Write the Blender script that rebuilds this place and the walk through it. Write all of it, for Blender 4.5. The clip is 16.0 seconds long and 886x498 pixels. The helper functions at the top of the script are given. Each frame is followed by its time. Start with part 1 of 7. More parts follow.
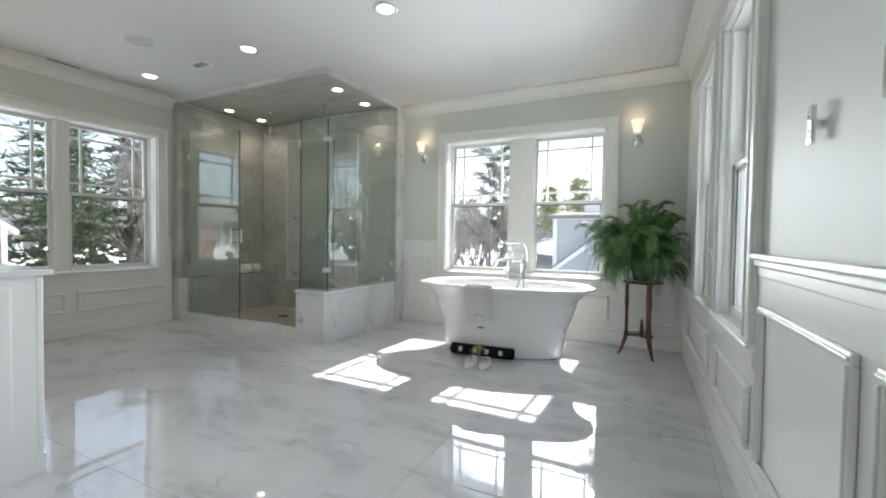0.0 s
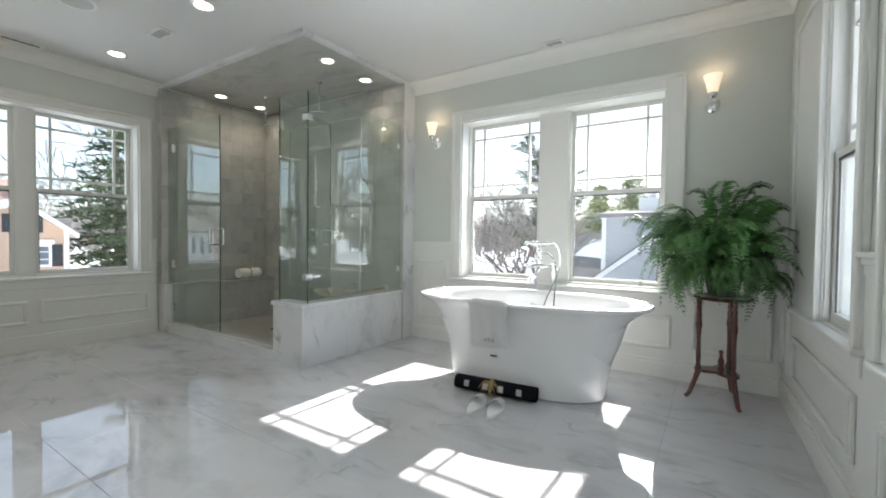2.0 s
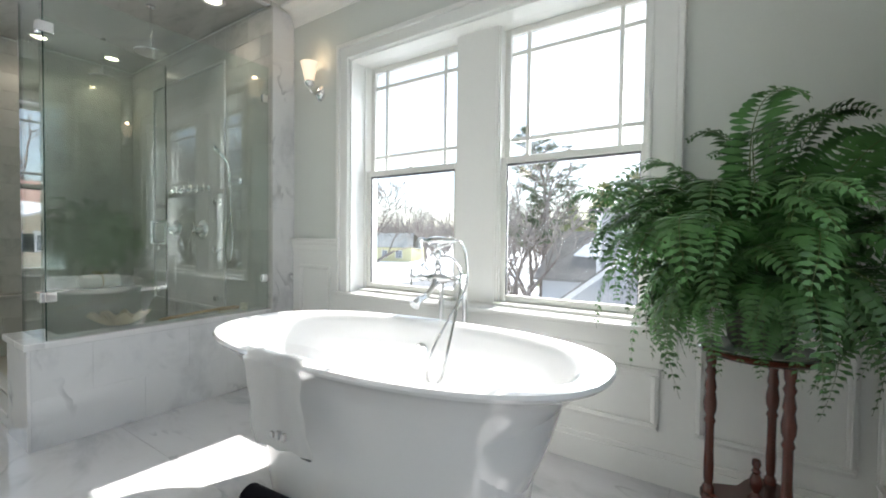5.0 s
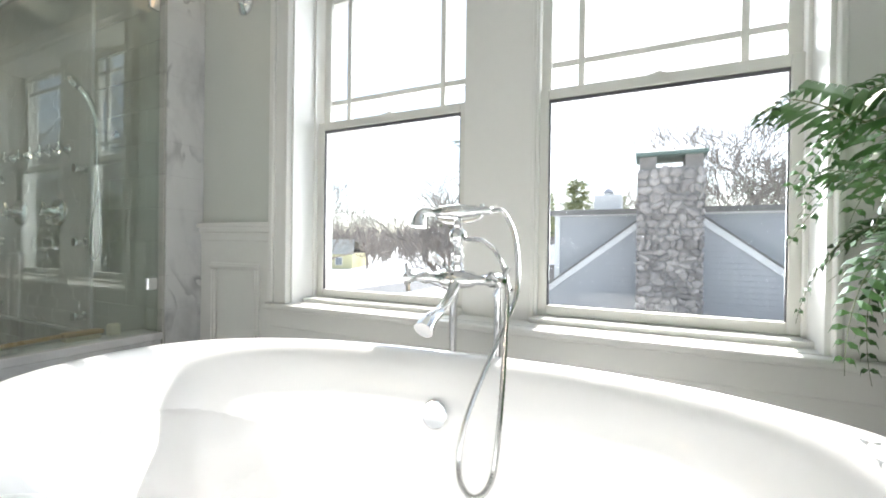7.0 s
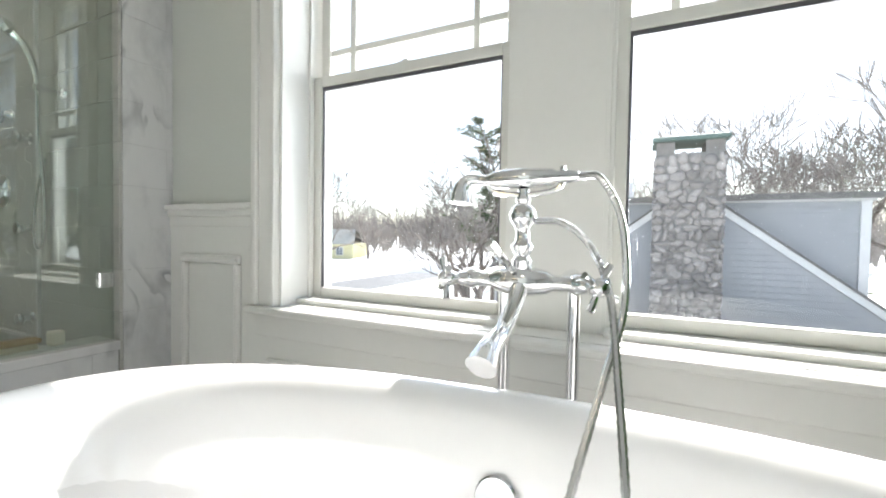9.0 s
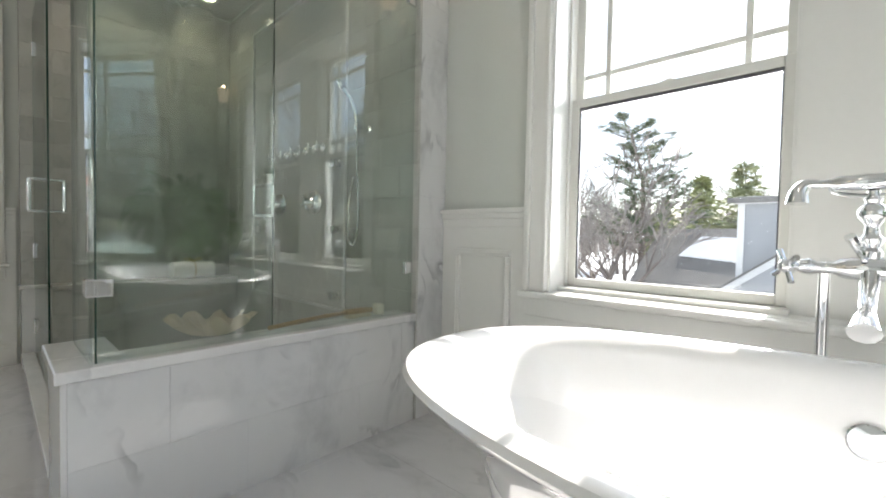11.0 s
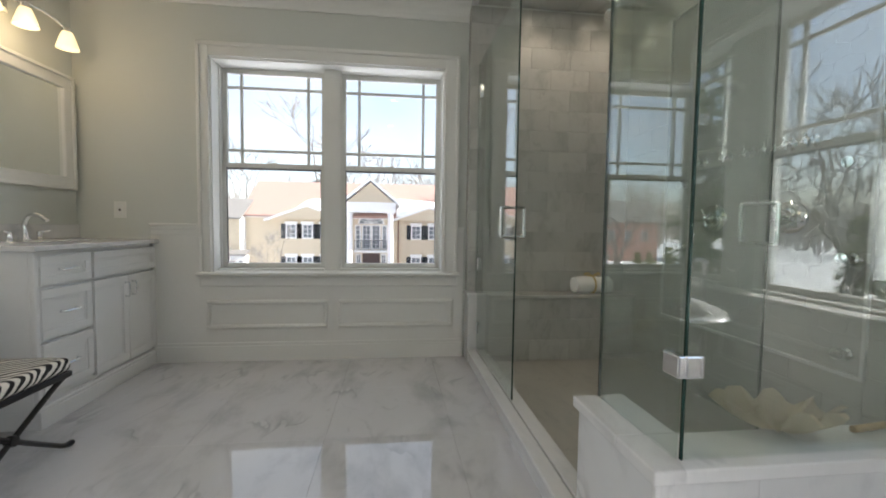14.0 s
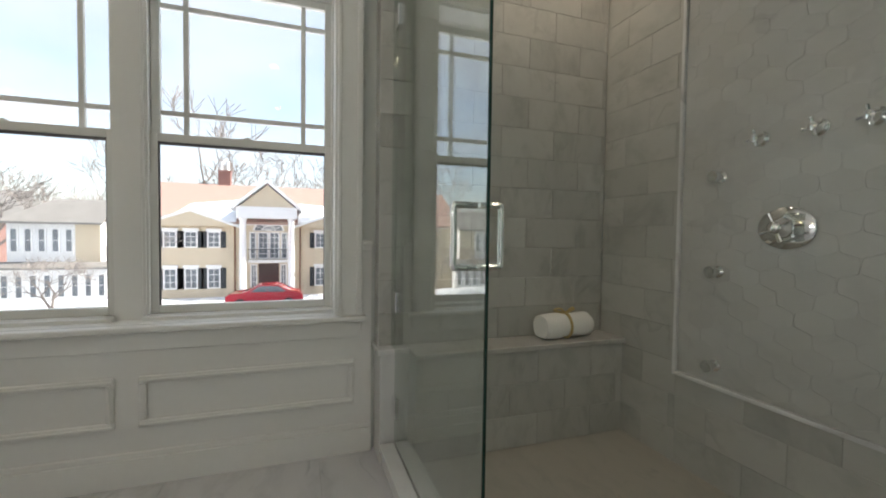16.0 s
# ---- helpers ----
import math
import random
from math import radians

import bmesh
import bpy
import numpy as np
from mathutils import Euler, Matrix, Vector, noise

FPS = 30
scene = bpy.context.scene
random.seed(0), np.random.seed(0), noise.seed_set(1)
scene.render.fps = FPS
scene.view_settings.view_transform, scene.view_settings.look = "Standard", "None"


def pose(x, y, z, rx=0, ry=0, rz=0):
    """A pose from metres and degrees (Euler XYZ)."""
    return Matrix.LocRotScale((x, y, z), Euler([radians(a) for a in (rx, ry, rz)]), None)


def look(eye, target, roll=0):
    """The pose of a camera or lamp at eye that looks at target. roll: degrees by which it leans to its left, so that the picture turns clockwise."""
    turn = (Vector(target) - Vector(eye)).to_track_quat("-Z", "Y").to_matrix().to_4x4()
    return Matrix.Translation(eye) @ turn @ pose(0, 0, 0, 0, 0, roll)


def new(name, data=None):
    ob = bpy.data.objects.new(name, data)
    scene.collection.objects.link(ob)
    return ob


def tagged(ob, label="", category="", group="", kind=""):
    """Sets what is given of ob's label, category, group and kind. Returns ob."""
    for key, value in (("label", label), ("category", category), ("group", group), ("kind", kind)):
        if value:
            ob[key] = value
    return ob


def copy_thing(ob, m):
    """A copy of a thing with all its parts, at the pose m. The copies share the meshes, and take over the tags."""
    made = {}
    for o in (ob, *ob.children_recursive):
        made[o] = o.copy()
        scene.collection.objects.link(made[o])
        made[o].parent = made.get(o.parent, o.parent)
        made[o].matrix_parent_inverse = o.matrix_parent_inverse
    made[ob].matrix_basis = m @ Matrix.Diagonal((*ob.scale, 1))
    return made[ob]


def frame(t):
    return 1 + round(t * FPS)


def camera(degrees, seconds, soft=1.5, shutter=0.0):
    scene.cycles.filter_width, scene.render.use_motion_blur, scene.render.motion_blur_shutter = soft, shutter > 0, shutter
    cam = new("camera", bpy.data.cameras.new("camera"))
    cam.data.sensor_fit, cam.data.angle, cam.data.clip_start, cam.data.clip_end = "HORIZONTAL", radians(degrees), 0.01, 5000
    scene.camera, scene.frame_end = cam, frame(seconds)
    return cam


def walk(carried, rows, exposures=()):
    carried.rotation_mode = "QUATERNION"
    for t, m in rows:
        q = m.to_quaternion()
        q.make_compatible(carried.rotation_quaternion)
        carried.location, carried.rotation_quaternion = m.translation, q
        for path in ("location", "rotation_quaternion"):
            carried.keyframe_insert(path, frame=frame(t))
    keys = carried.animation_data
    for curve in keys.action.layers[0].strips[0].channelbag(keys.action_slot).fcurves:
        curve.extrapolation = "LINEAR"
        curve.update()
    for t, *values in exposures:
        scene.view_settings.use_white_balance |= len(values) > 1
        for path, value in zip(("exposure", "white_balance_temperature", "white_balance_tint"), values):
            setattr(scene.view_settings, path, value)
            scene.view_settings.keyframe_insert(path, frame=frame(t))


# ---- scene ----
cam = camera(93.3, 16.0, soft=1.9)
PATH = [
    (0, (0.054, 0.862, 1.051), (-0.839, 2.651, 0.995), 0.8),
    (0.5, (-0.131, 1.137, 1.083), (-1.026, 2.925, 1.038), 0.7),
    (1, (-0.074, 1.323, 1.056), (-0.987, 3.103, 1.016), 0.6),
    (1.5, (-0.034, 1.534, 1.03), (-1.038, 3.263, 0.988), 0.6),
    (2, (-0.067, 1.8, 1.034), (-1.153, 3.479, 0.986), 0.6),
    (2.5, (-0.082, 2.121, 1.052), (-1.183, 3.791, 1.002), 0.5),
    (3, (-0.066, 2.438, 1.054), (-1.184, 4.095, 1.0), 0.6),
    (3.5, (-0.077, 2.749, 1.06), (-1.216, 4.392, 1.011), 0.6),
    (4, (-0.072, 3.035, 1.068), (-1.225, 4.668, 1.01), 0.6),
    (4.5, (-0.057, 3.248, 1.05), (-1.198, 4.89, 0.991), 0.9),
    (4.7, (-0.067, 3.317, 1.037), (-1.2, 4.964, 0.98), 0.8),
    (7, (-0.796, 4.036, 0.91), (-1.666, 5.837, 0.897), 0.8),
    (7.5, (-0.907, 4.209, 0.911), (-1.75, 6.022, 0.884), 0.7),
    (8, (-0.96, 4.377, 0.899), (-1.811, 6.187, 0.862), 0.8),
    (8.2, (-0.976, 4.431, 0.906), (-1.828, 6.24, 0.857), 0.9),
    (10.5, (-1.255, 3.935, 0.876), (-2.391, 5.58, 0.828), 0.9),
    (11, (-1.315, 3.823, 0.873), (-2.677, 5.287, 0.815), 1.1),
    (11.5, (-1.327, 3.762, 0.873), (-2.973, 4.897, 0.817), 1.3),
    (12, (-1.321, 3.681, 0.883), (-3.18, 4.415, 0.814), 1.3),
    (12.5, (-1.308, 3.612, 0.919), (-3.276, 3.952, 0.823), 0.9),
    (13, (-1.447, 3.533, 0.929), (-3.429, 3.779, 0.828), 1.0),
    (13.5, (-1.668, 3.444, 0.981), (-3.651, 3.678, 0.874), 0.8),
    (14, (-1.96, 3.385, 1.009), (-3.943, 3.62, 0.9), 0.8),
    (14.5, (-2.278, 3.356, 1.045), (-4.261, 3.593, 0.935), 0.7),
    (15, (-2.606, 3.367, 1.047), (-4.589, 3.606, 0.945), 0.6),
    (15.5, (-2.927, 3.484, 1.049), (-4.908, 3.744, 0.955), 0.7),
    (16, (-3.153, 3.588, 1.039), (-5.041, 4.244, 0.969), 0.8),
]
walk(cam, [(t, look(eye, target, roll)) for t, eye, target, roll in PATH], [(0.0, 1.42, 6300, 9.8), (4.7, 1.47, 6300, 9.5), (7.0, 1.36, 6500, 10), (8.2, 1.36, 6500, 10), (10.5, 1.40, 6600, 10.5), (12.5, 1.38, 6550, 12.5), (14.5, 1.34, 6600, 12.5), (16.0, 1.26, 6750, 11.8)])

# ---- world, sun, exposure ----
world = bpy.data.worlds.new("sky_world")
scene.world = world
world.use_nodes = True
wn = world.node_tree
sky = wn.nodes.new("ShaderNodeTexSky")
sky.sky_type = "NISHITA"
sky.sun_disc = False
SUN_ELEV, SUN_TRAVEL = 42.0, Vector((-0.03, -0.743, -0.669))
sky.sun_elevation = radians(SUN_ELEV)
sky.sun_rotation = radians(2.0)
sky.dust_density = 1.0
# thin high haze over the blue
haze_n = wn.nodes.new("ShaderNodeTexNoise")
haze_n.inputs["Scale"].default_value, haze_n.inputs["Detail"].default_value = 2.2, 6.0
haze_r = wn.nodes.new("ShaderNodeMapRange")
haze_r.inputs["From Min"].default_value, haze_r.inputs["From Max"].default_value = 0.35, 0.7
haze_r.inputs["To Min"].default_value, haze_r.inputs["To Max"].default_value = 0.25, 0.8
haze = wn.nodes.new("ShaderNodeMix")
haze.data_type = "RGBA"
tco = wn.nodes.new("ShaderNodeTexCoord")
stretch = wn.nodes.new("ShaderNodeMapping")
stretch.inputs["Scale"].default_value = (1, 1, 2.6)
wn.links.new(tco.outputs["Generated"], stretch.inputs[0])
wn.links.new(stretch.outputs[0], haze_n.inputs["Vector"])
wn.links.new(haze_n.outputs[0], haze_r.inputs[0])
wn.links.new(haze_r.outputs[0], haze.inputs["Factor"])
wn.links.new(sky.outputs[0], haze.inputs["A"])
haze.inputs["B"].default_value = (3.3, 3.5, 3.8, 1)
wn.links.new(haze.outputs["Result"], wn.nodes["Background"].inputs[0])
wn.nodes["Background"].inputs[1].default_value = 0.15
sun = new("sun", bpy.data.lights.new("sun", "SUN"))
sun.data.energy, sun.data.angle, sun.data.color = 5.0, radians(0.55), (1.0, 0.95, 0.88)
sun.matrix_world = look((0, 0, 0), SUN_TRAVEL)

# room numbers
XL, XR, YT, YV, YB, CEIL = -5.15, 0.345, 5.37, 1.20, -1.2, 2.65
SKEW = 2.0    # the side wall runs this many degrees off square
XP = -1.35


def area(name, m, w, h, watts, colour=(1, 1, 1), spread=180):
    d = bpy.data.lights.new(name, "AREA")
    d.shape, d.size, d.size_y, d.energy, d.color = "RECTANGLE", w, h, watts, colour
    d.spread = radians(spread)
    ob = new(name, d)
    ob.matrix_world = m
    return ob


# added area lamps outside the glass, standing in for the sky's light
area("tub_window_skylight", look((-1.26, YT + 0.32, 1.38), (-1.26, 0, 1.34)), 1.9, 1.2, 25, (0.93, 0.97, 1.0), 76)
area("east_window_skylight", look((XR + 0.42, 3.75, 1.50), (-5, 3.75, 1.42)), 1.5, 1.4, 2.2, (0.93, 0.97, 1.0))


# ---- materials ----
def nodes_of(name):
    m = bpy.data.materials.new(name)
    m.use_nodes = True
    nt = m.node_tree
    return m, nt, nt.nodes["Principled BSDF"]


def add(nt, kind, **values):
    n = nt.nodes.new(kind)
    for k, v in values.items():
        n.inputs[k.replace("_", " ")].default_value = v
    return n


def ramp(nt, stops):
    r = nt.nodes.new("ShaderNodeValToRGB")
    while len(r.color_ramp.elements) < len(stops):
        r.color_ramp.elements.new(0.5)
    for e, (p, c) in zip(r.color_ramp.elements, stops):
        e.position, e.color = p, (*c, 1)
    return r


def coords(nt, scale=(1, 1, 1)):
    tc = nt.nodes.new("ShaderNodeNewGeometry")
    mp = nt.nodes.new("ShaderNodeMapping")
    mp.inputs["Scale"].default_value = scale
    nt.links.new(tc.outputs["Position"], mp.inputs[0])
    return mp.outputs[0]


def plain(name, colour, rough=0.5, metal=0.0, vary=0.06, grain=60.0, bump=0.0, coat=0.0, scale=(1, 1, 1), each=0.0):
    """Painted or plain surface: broad and fine variation of the colour, fine relief."""
    m, nt, b = nodes_of(name)
    L = nt.links.new
    p = coords(nt, scale)
    n1 = add(nt, "ShaderNodeTexNoise", Scale=2.3, Detail=4.0)
    n2 = add(nt, "ShaderNodeTexNoise", Scale=grain, Detail=3.0)
    for n in (n1, n2):
        L(p, n.inputs["Vector"])
    mx = nt.nodes.new("ShaderNodeMath")
    mx.operation = "MULTIPLY_ADD"
    L(n1.outputs[0], mx.inputs[0])
    mx.inputs[1].default_value = 0.5
    half = nt.nodes.new("ShaderNodeMath")
    half.operation = "MULTIPLY"
    half.inputs[1].default_value = 0.5
    L(n2.outputs[0], half.inputs[0])
    L(half.outputs[0], mx.inputs[2])
    r = ramp(nt, [(0.3, [c * (1 - vary) for c in colour]), (0.7, [min(1, c * (1 + vary)) for c in colour])])
    L(mx.outputs[0], r.inputs[0])
    out = r.outputs[0]
    if each:
        oi = nt.nodes.new("ShaderNodeObjectInfo")
        mr = nt.nodes.new("ShaderNodeMapRange")
        mr.inputs["To Min"].default_value, mr.inputs["To Max"].default_value = 1 - each, 1 + each
        L(oi.outputs["Random"], mr.inputs[0])
        hs = nt.nodes.new("ShaderNodeHueSaturation")
        L(mr.outputs[0], hs.inputs["Value"])
        L(out, hs.inputs["Color"])
        out = hs.outputs[0]
    L(out, b.inputs["Base Color"])
    b.inputs["Roughness"].default_value, b.inputs["Metallic"].default_value = rough, metal
    b.inputs["Coat Weight"].default_value = coat
    b.inputs["Coat Roughness"].default_value = 0.05
    if bump:
        bp = add(nt, "ShaderNodeBump", Strength=bump, Distance=0.004)
        L(n2.outputs[0], bp.inputs["Height"])
        L(bp.outputs[0], b.inputs["Normal"])
    return m


def marble(name, base, vein, rough, scale=1.0, each=0.0, veins=0.5):
    """Polished marble: clouds, drifting diagonal veins, thin dark threads."""
    m, nt, b = nodes_of(name)
    L = nt.links.new
    p = coords(nt, (scale, scale, scale))
    if each:
        oi = nt.nodes.new("ShaderNodeObjectInfo")
        mul = nt.nodes.new("ShaderNodeVectorMath")
        mul.operation = "MULTIPLY_ADD"
        mul.inputs[1].default_value = (37.0, 19.0, 53.0)
        L(oi.outputs["Random"], mul.inputs[0])
        L(p, mul.inputs[2])
        p = mul.outputs[0]
    warp = add(nt, "ShaderNodeTexNoise", Scale=0.9, Detail=2.0, Roughness=0.5)
    L(p, warp.inputs["Vector"])
    av = nt.nodes.new("ShaderNodeVectorMath")
    av.operation = "MULTIPLY_ADD"
    av.inputs[1].default_value = (0.7, 0.7, 0.7)
    L(warp.outputs["Color"], av.inputs[0])
    L(p, av.inputs[2])
    rot = nt.nodes.new("ShaderNodeMapping")
    rot.inputs["Rotation"].default_value = (0.5, 0.35, 0.75)
    rot.inputs["Scale"].default_value = (1.0, 2.7, 1.6)
    L(av.outputs[0], rot.inputs[0])
    cloud = add(nt, "ShaderNodeTexNoise", Scale=1.3, Detail=8.0, Roughness=0.62)
    thread = add(nt, "ShaderNodeTexNoise", Scale=1.2, Detail=3.5, Roughness=0.5)
    for n in (cloud, thread):
        L(rot.outputs[0], n.inputs["Vector"])
    c1 = ramp(nt, [(0.30, [0.60 * c + 0.40 * v for c, v in zip(base, vein)]), (0.5, base), (0.75, [min(1, c * 1.05) for c in base])])
    L(cloud.outputs[0], c1.inputs[0])
    k = 0.012
    c2 = ramp(nt, [(0.5 - 4 * k, (0, 0, 0)), (0.5, (1, 1, 1)), (0.5 + k, (0, 0, 0))])
    L(thread.outputs[0], c2.inputs[0])
    patch = add(nt, "ShaderNodeTexNoise", Scale=3.0, Detail=2.0)
    L(p, patch.inputs["Vector"])
    c3 = ramp(nt, [(0.50, (0, 0, 0)), (0.66, (veins, veins, veins))])
    L(patch.outputs[0], c3.inputs[0])
    both = nt.nodes.new("ShaderNodeMath")
    both.operation = "MULTIPLY"
    L(c2.outputs[0], both.inputs[0])
    L(c3.outputs[0], both.inputs[1])
    mix = nt.nodes.new("ShaderNodeMix")
    mix.data_type = "RGBA"
    L(both.outputs[0], mix.inputs["Factor"])
    L(c1.outputs[0], mix.inputs["A"])
    mix.inputs["B"].default_value = (*vein, 1)
    out = mix.outputs["Result"]
    if each:
        mr = nt.nodes.new("ShaderNodeMapRange")
        mr.inputs["To Min"].default_value, mr.inputs["To Max"].default_value = 1 - each, 1 + each
        L(oi.outputs["Random"], mr.inputs[0])
        hs = nt.nodes.new("ShaderNodeHueSaturation")
        L(mr.outputs[0], hs.inputs["Value"])
        L(out, hs.inputs["Color"])
        out = hs.outputs[0]
    L(out, b.inputs["Base Color"])
    b.inputs["Roughness"].default_value = rough
    return m


def glass(name, tint, floor_gloss=0.05, rough=0.0, gain=0.85):
    """Thin clear pane: tinted see-through, with mirror gloss that grows towards grazing."""
    m = bpy.data.materials.new(name)
    m.use_nodes = True
    nt = m.node_tree
    nt.nodes.remove(nt.nodes["Principled BSDF"])
    tr = add(nt, "ShaderNodeBsdfTransparent", Color=(*tint, 1))
    gl = add(nt, "ShaderNodeBsdfGlossy", Roughness=rough)
    lw = add(nt, "ShaderNodeLayerWeight", Blend=0.5)
    pw = nt.nodes.new("ShaderNodeMath")
    pw.operation = "POWER"
    pw.inputs[1].default_value = 3.0
    ma = nt.nodes.new("ShaderNodeMath")
    ma.operation = "MULTIPLY_ADD"
    ma.inputs[1].default_value, ma.inputs[2].default_value = gain, floor_gloss
    mx = nt.nodes.new("ShaderNodeMixShader")
    L = nt.links.new
    L(lw.outputs["Facing"], pw.inputs[0])
    L(pw.outputs[0], ma.inputs[0])
    L(ma.outputs[0], mx.inputs[0])
    L(tr.outputs[0], mx.inputs[1])
    L(gl.outputs[0], mx.inputs[2])
    L(mx.outputs[0], nt.nodes["Material Output"].inputs[0])
    return m


def glow(name, colour, strength, base=(0.9, 0.88, 0.82)):
    m, nt, b = nodes_of(name)
    b.inputs["Base Color"].default_value = (*base, 1)
    b.inputs["Roughness"].default_value = 0.3
    b.inputs["Emission Color"].default_value = (*colour, 1)
    b.inputs["Emission Strength"].default_value = strength
    return m


M_WALL = plain("wall_paint", (0.65, 0.67, 0.63), 0.55, vary=0.02, grain=180, bump=0.05)
M_CEIL = plain("ceiling_paint", (0.68, 0.68, 0.67), 0.6, vary=0.015, grain=150, bump=0.04)
M_TRIM = plain("trim_paint", (0.81, 0.81, 0.78), 0.32, vary=0.015, grain=40, bump=0.02)
M_CAB = plain("cabinet_paint", (0.80, 0.80, 0.79), 0.3, vary=0.015, grain=40, bump=0.02)
M_VINYL = plain("sash_paint", (0.74, 0.74, 0.70), 0.35, vary=0.02, grain=40)
M_FLOOR = marble("polished_floor_marble", (0.63, 0.63, 0.645), (0.24, 0.25, 0.27), 0.03, 1.35, veins=0.42)
M_FLOOR.node_tree.nodes["Principled BSDF"].inputs["IOR"].default_value = 1.75
M_SLAB = marble("white_slab_marble", (0.74, 0.74, 0.74), (0.36, 0.37, 0.39), 0.12, 1.2)
M_TILE = marble("grey_shower_marble", (0.50, 0.50, 0.475), (0.27, 0.265, 0.25), 0.24, 2.2, each=0.08, veins=0.3)
M_SHFLOOR = marble("shower_floor_marble", (0.42, 0.40, 0.36), (0.30, 0.29, 0.27), 0.3, 3.0)
M_SEAT = marble("bench_slab_marble", (0.52, 0.51, 0.49), (0.32, 0.32, 0.31), 0.15, 1.6)
M_SLABT = marble("white_facing_marble", (0.71, 0.715, 0.72), (0.28, 0.29, 0.31), 0.10, 1.2, veins=0.85)
M_GROUT = plain("grout", (0.48, 0.48, 0.46), 0.8, vary=0.05)
M_GASKET = plain("gasket", (0.10, 0.10, 0.11), 0.5)
M_WHITE = plain("white_enamel", (0.86, 0.86, 0.86), 0.08, vary=0.01, coat=0.6)
M_CHROME = plain("polished_chrome", (0.82, 0.83, 0.84), 0.06, 1.0, vary=0.02)
M_STEEL = plain("brushed_steel", (0.55, 0.55, 0.55), 0.3, 1.0, vary=0.05)
M_PANE = glass("window_glass", (0.97, 0.98, 0.97), 0.025, gain=0.5)
M_SHGLASS = glass("shower_glass", (0.90, 0.945, 0.925), 0.105, gain=0.55)
M_GEDGE = plain("glass_edge", (0.02, 0.055, 0.045), 0.15, vary=0.1)
M_MIRROR = plain("mirror_silver", (0.88, 0.90, 0.88), 0.01, 1.0, vary=0.0)
M_MAHOG = plain("mahogany", (0.10, 0.028, 0.018), 0.25, vary=0.35, grain=25, scale=(1, 1, 0.15), coat=0.4)
M_BLACK = plain("black_lacquer", (0.012, 0.012, 0.013), 0.3, vary=0.2)
M_TOWEL = plain("white_terry", (0.90, 0.90, 0.89), 0.95, vary=0.04, grain=260, bump=0.25)
M_GRILLE = plain("speaker_mesh", (0.55, 0.55, 0.54), 0.7, vary=0.1, grain=400, bump=0.5)
M_SNOW = plain("snow", (0.82, 0.84, 0.87), 0.8, vary=0.08, grain=3)


def by_island(name, base, vein, rough):
    """Marble mosaic whose pieces differ one from the next."""
    m = marble(name, base, vein, rough, 2.0)
    nt = m.node_tree
    b = nt.nodes["Principled BSDF"]
    link = b.inputs["Base Color"].links[0]
    src = link.from_socket
    geo = nt.nodes.new("ShaderNodeNewGeometry")
    mr = nt.nodes.new("ShaderNodeMapRange")
    mr.inputs["To Min"].default_value, mr.inputs["To Max"].default_value = 0.965, 1.035
    nt.links.new(geo.outputs["Random Per Island"], mr.inputs[0])
    hs = nt.nodes.new("ShaderNodeHueSaturation")
    nt.links.new(mr.outputs[0], hs.inputs["Value"])
    nt.links.new(src, hs.inputs["Color"])
    nt.links.new(hs.outputs[0], b.inputs["Base Color"])
    return m


M_MOSAIC = by_island("mosaic_marble", (0.52, 0.52, 0.505), (0.38, 0.38, 0.38), 0.28)


# ---- builders ----
def finish(bm, name, material, parent=None, smooth=False, label=""):
    bmesh.ops.recalc_face_normals(bm, faces=bm.faces)
    me = bpy.data.meshes.new(name)
    bm.to_mesh(me)
    bm.free()
    mats = material if isinstance(material, (list, tuple)) else [material]
    for k in mats:
        me.materials.append(k)
    if smooth:
        me.shade_smooth()
        me.set_sharp_from_angle(angle=radians(40))
    ob = new(name, me)
    if parent:
        ob.parent = parent
    if label:
        ob["label"] = label
    return ob


def part(name, bm, material, parent, label="", smooth=False):
    return finish(bm, name, material, parent, smooth, label)


def thing(name, label, category, group="", kind=""):
    return tagged(new(name), label, category, group, kind)


def box(bm, x0, y0, z0, x1, y1, z1, bevel=0.0, seg=2):
    x0, x1 = min(x0, x1), max(x0, x1)
    y0, y1 = min(y0, y1), max(y0, y1)
    z0, z1 = min(z0, z1), max(z0, z1)
    m = Matrix.Translation(((x0 + x1) / 2, (y0 + y1) / 2, (z0 + z1) / 2)) @ Matrix.Diagonal((x1 - x0, y1 - y0, z1 - z0, 1))
    r = bmesh.ops.create_cube(bm, size=1, matrix=m)
    if bevel:
        es = list({e for v in r["verts"] for e in v.link_edges})
        bmesh.ops.bevel(bm, geom=es, offset=bevel, segments=seg, affect="EDGES", profile=0.5)
    return bm


def boxes(*rows, bevel=0.0):
    bm = bmesh.new()
    for r in rows:
        box(bm, *r, bevel=bevel)
    return bm


def lathe(bm, profile, seg=24, m=Matrix(), ax=1.0, ay=1.0):
    rings = []
    for r, z in profile:
        if r < 1e-5:
            rings.append([bm.verts.new(m @ Vector((0, 0, z)))])
        else:
            rings.append([bm.verts.new(m @ Vector((ax * r * math.cos(2 * math.pi * i / seg), ay * r * math.sin(2 * math.pi * i / seg), z))) for i in range(seg)])
    for a, b in zip(rings, rings[1:]):
        for i in range(seg):
            j = (i + 1) % seg
            if len(a) == 1 and len(b) == 1:
                continue
            if len(a) == 1:
                bm.faces.new((a[0], b[i], b[j]))
            elif len(b) == 1:
                bm.faces.new((a[i], a[j], b[0]))
            else:
                bm.faces.new((a[i], a[j], b[j], b[i]))
    for ring in (rings[0], rings[-1]):
        if len(ring) > 2:
            bm.faces.new(ring)
    return bm


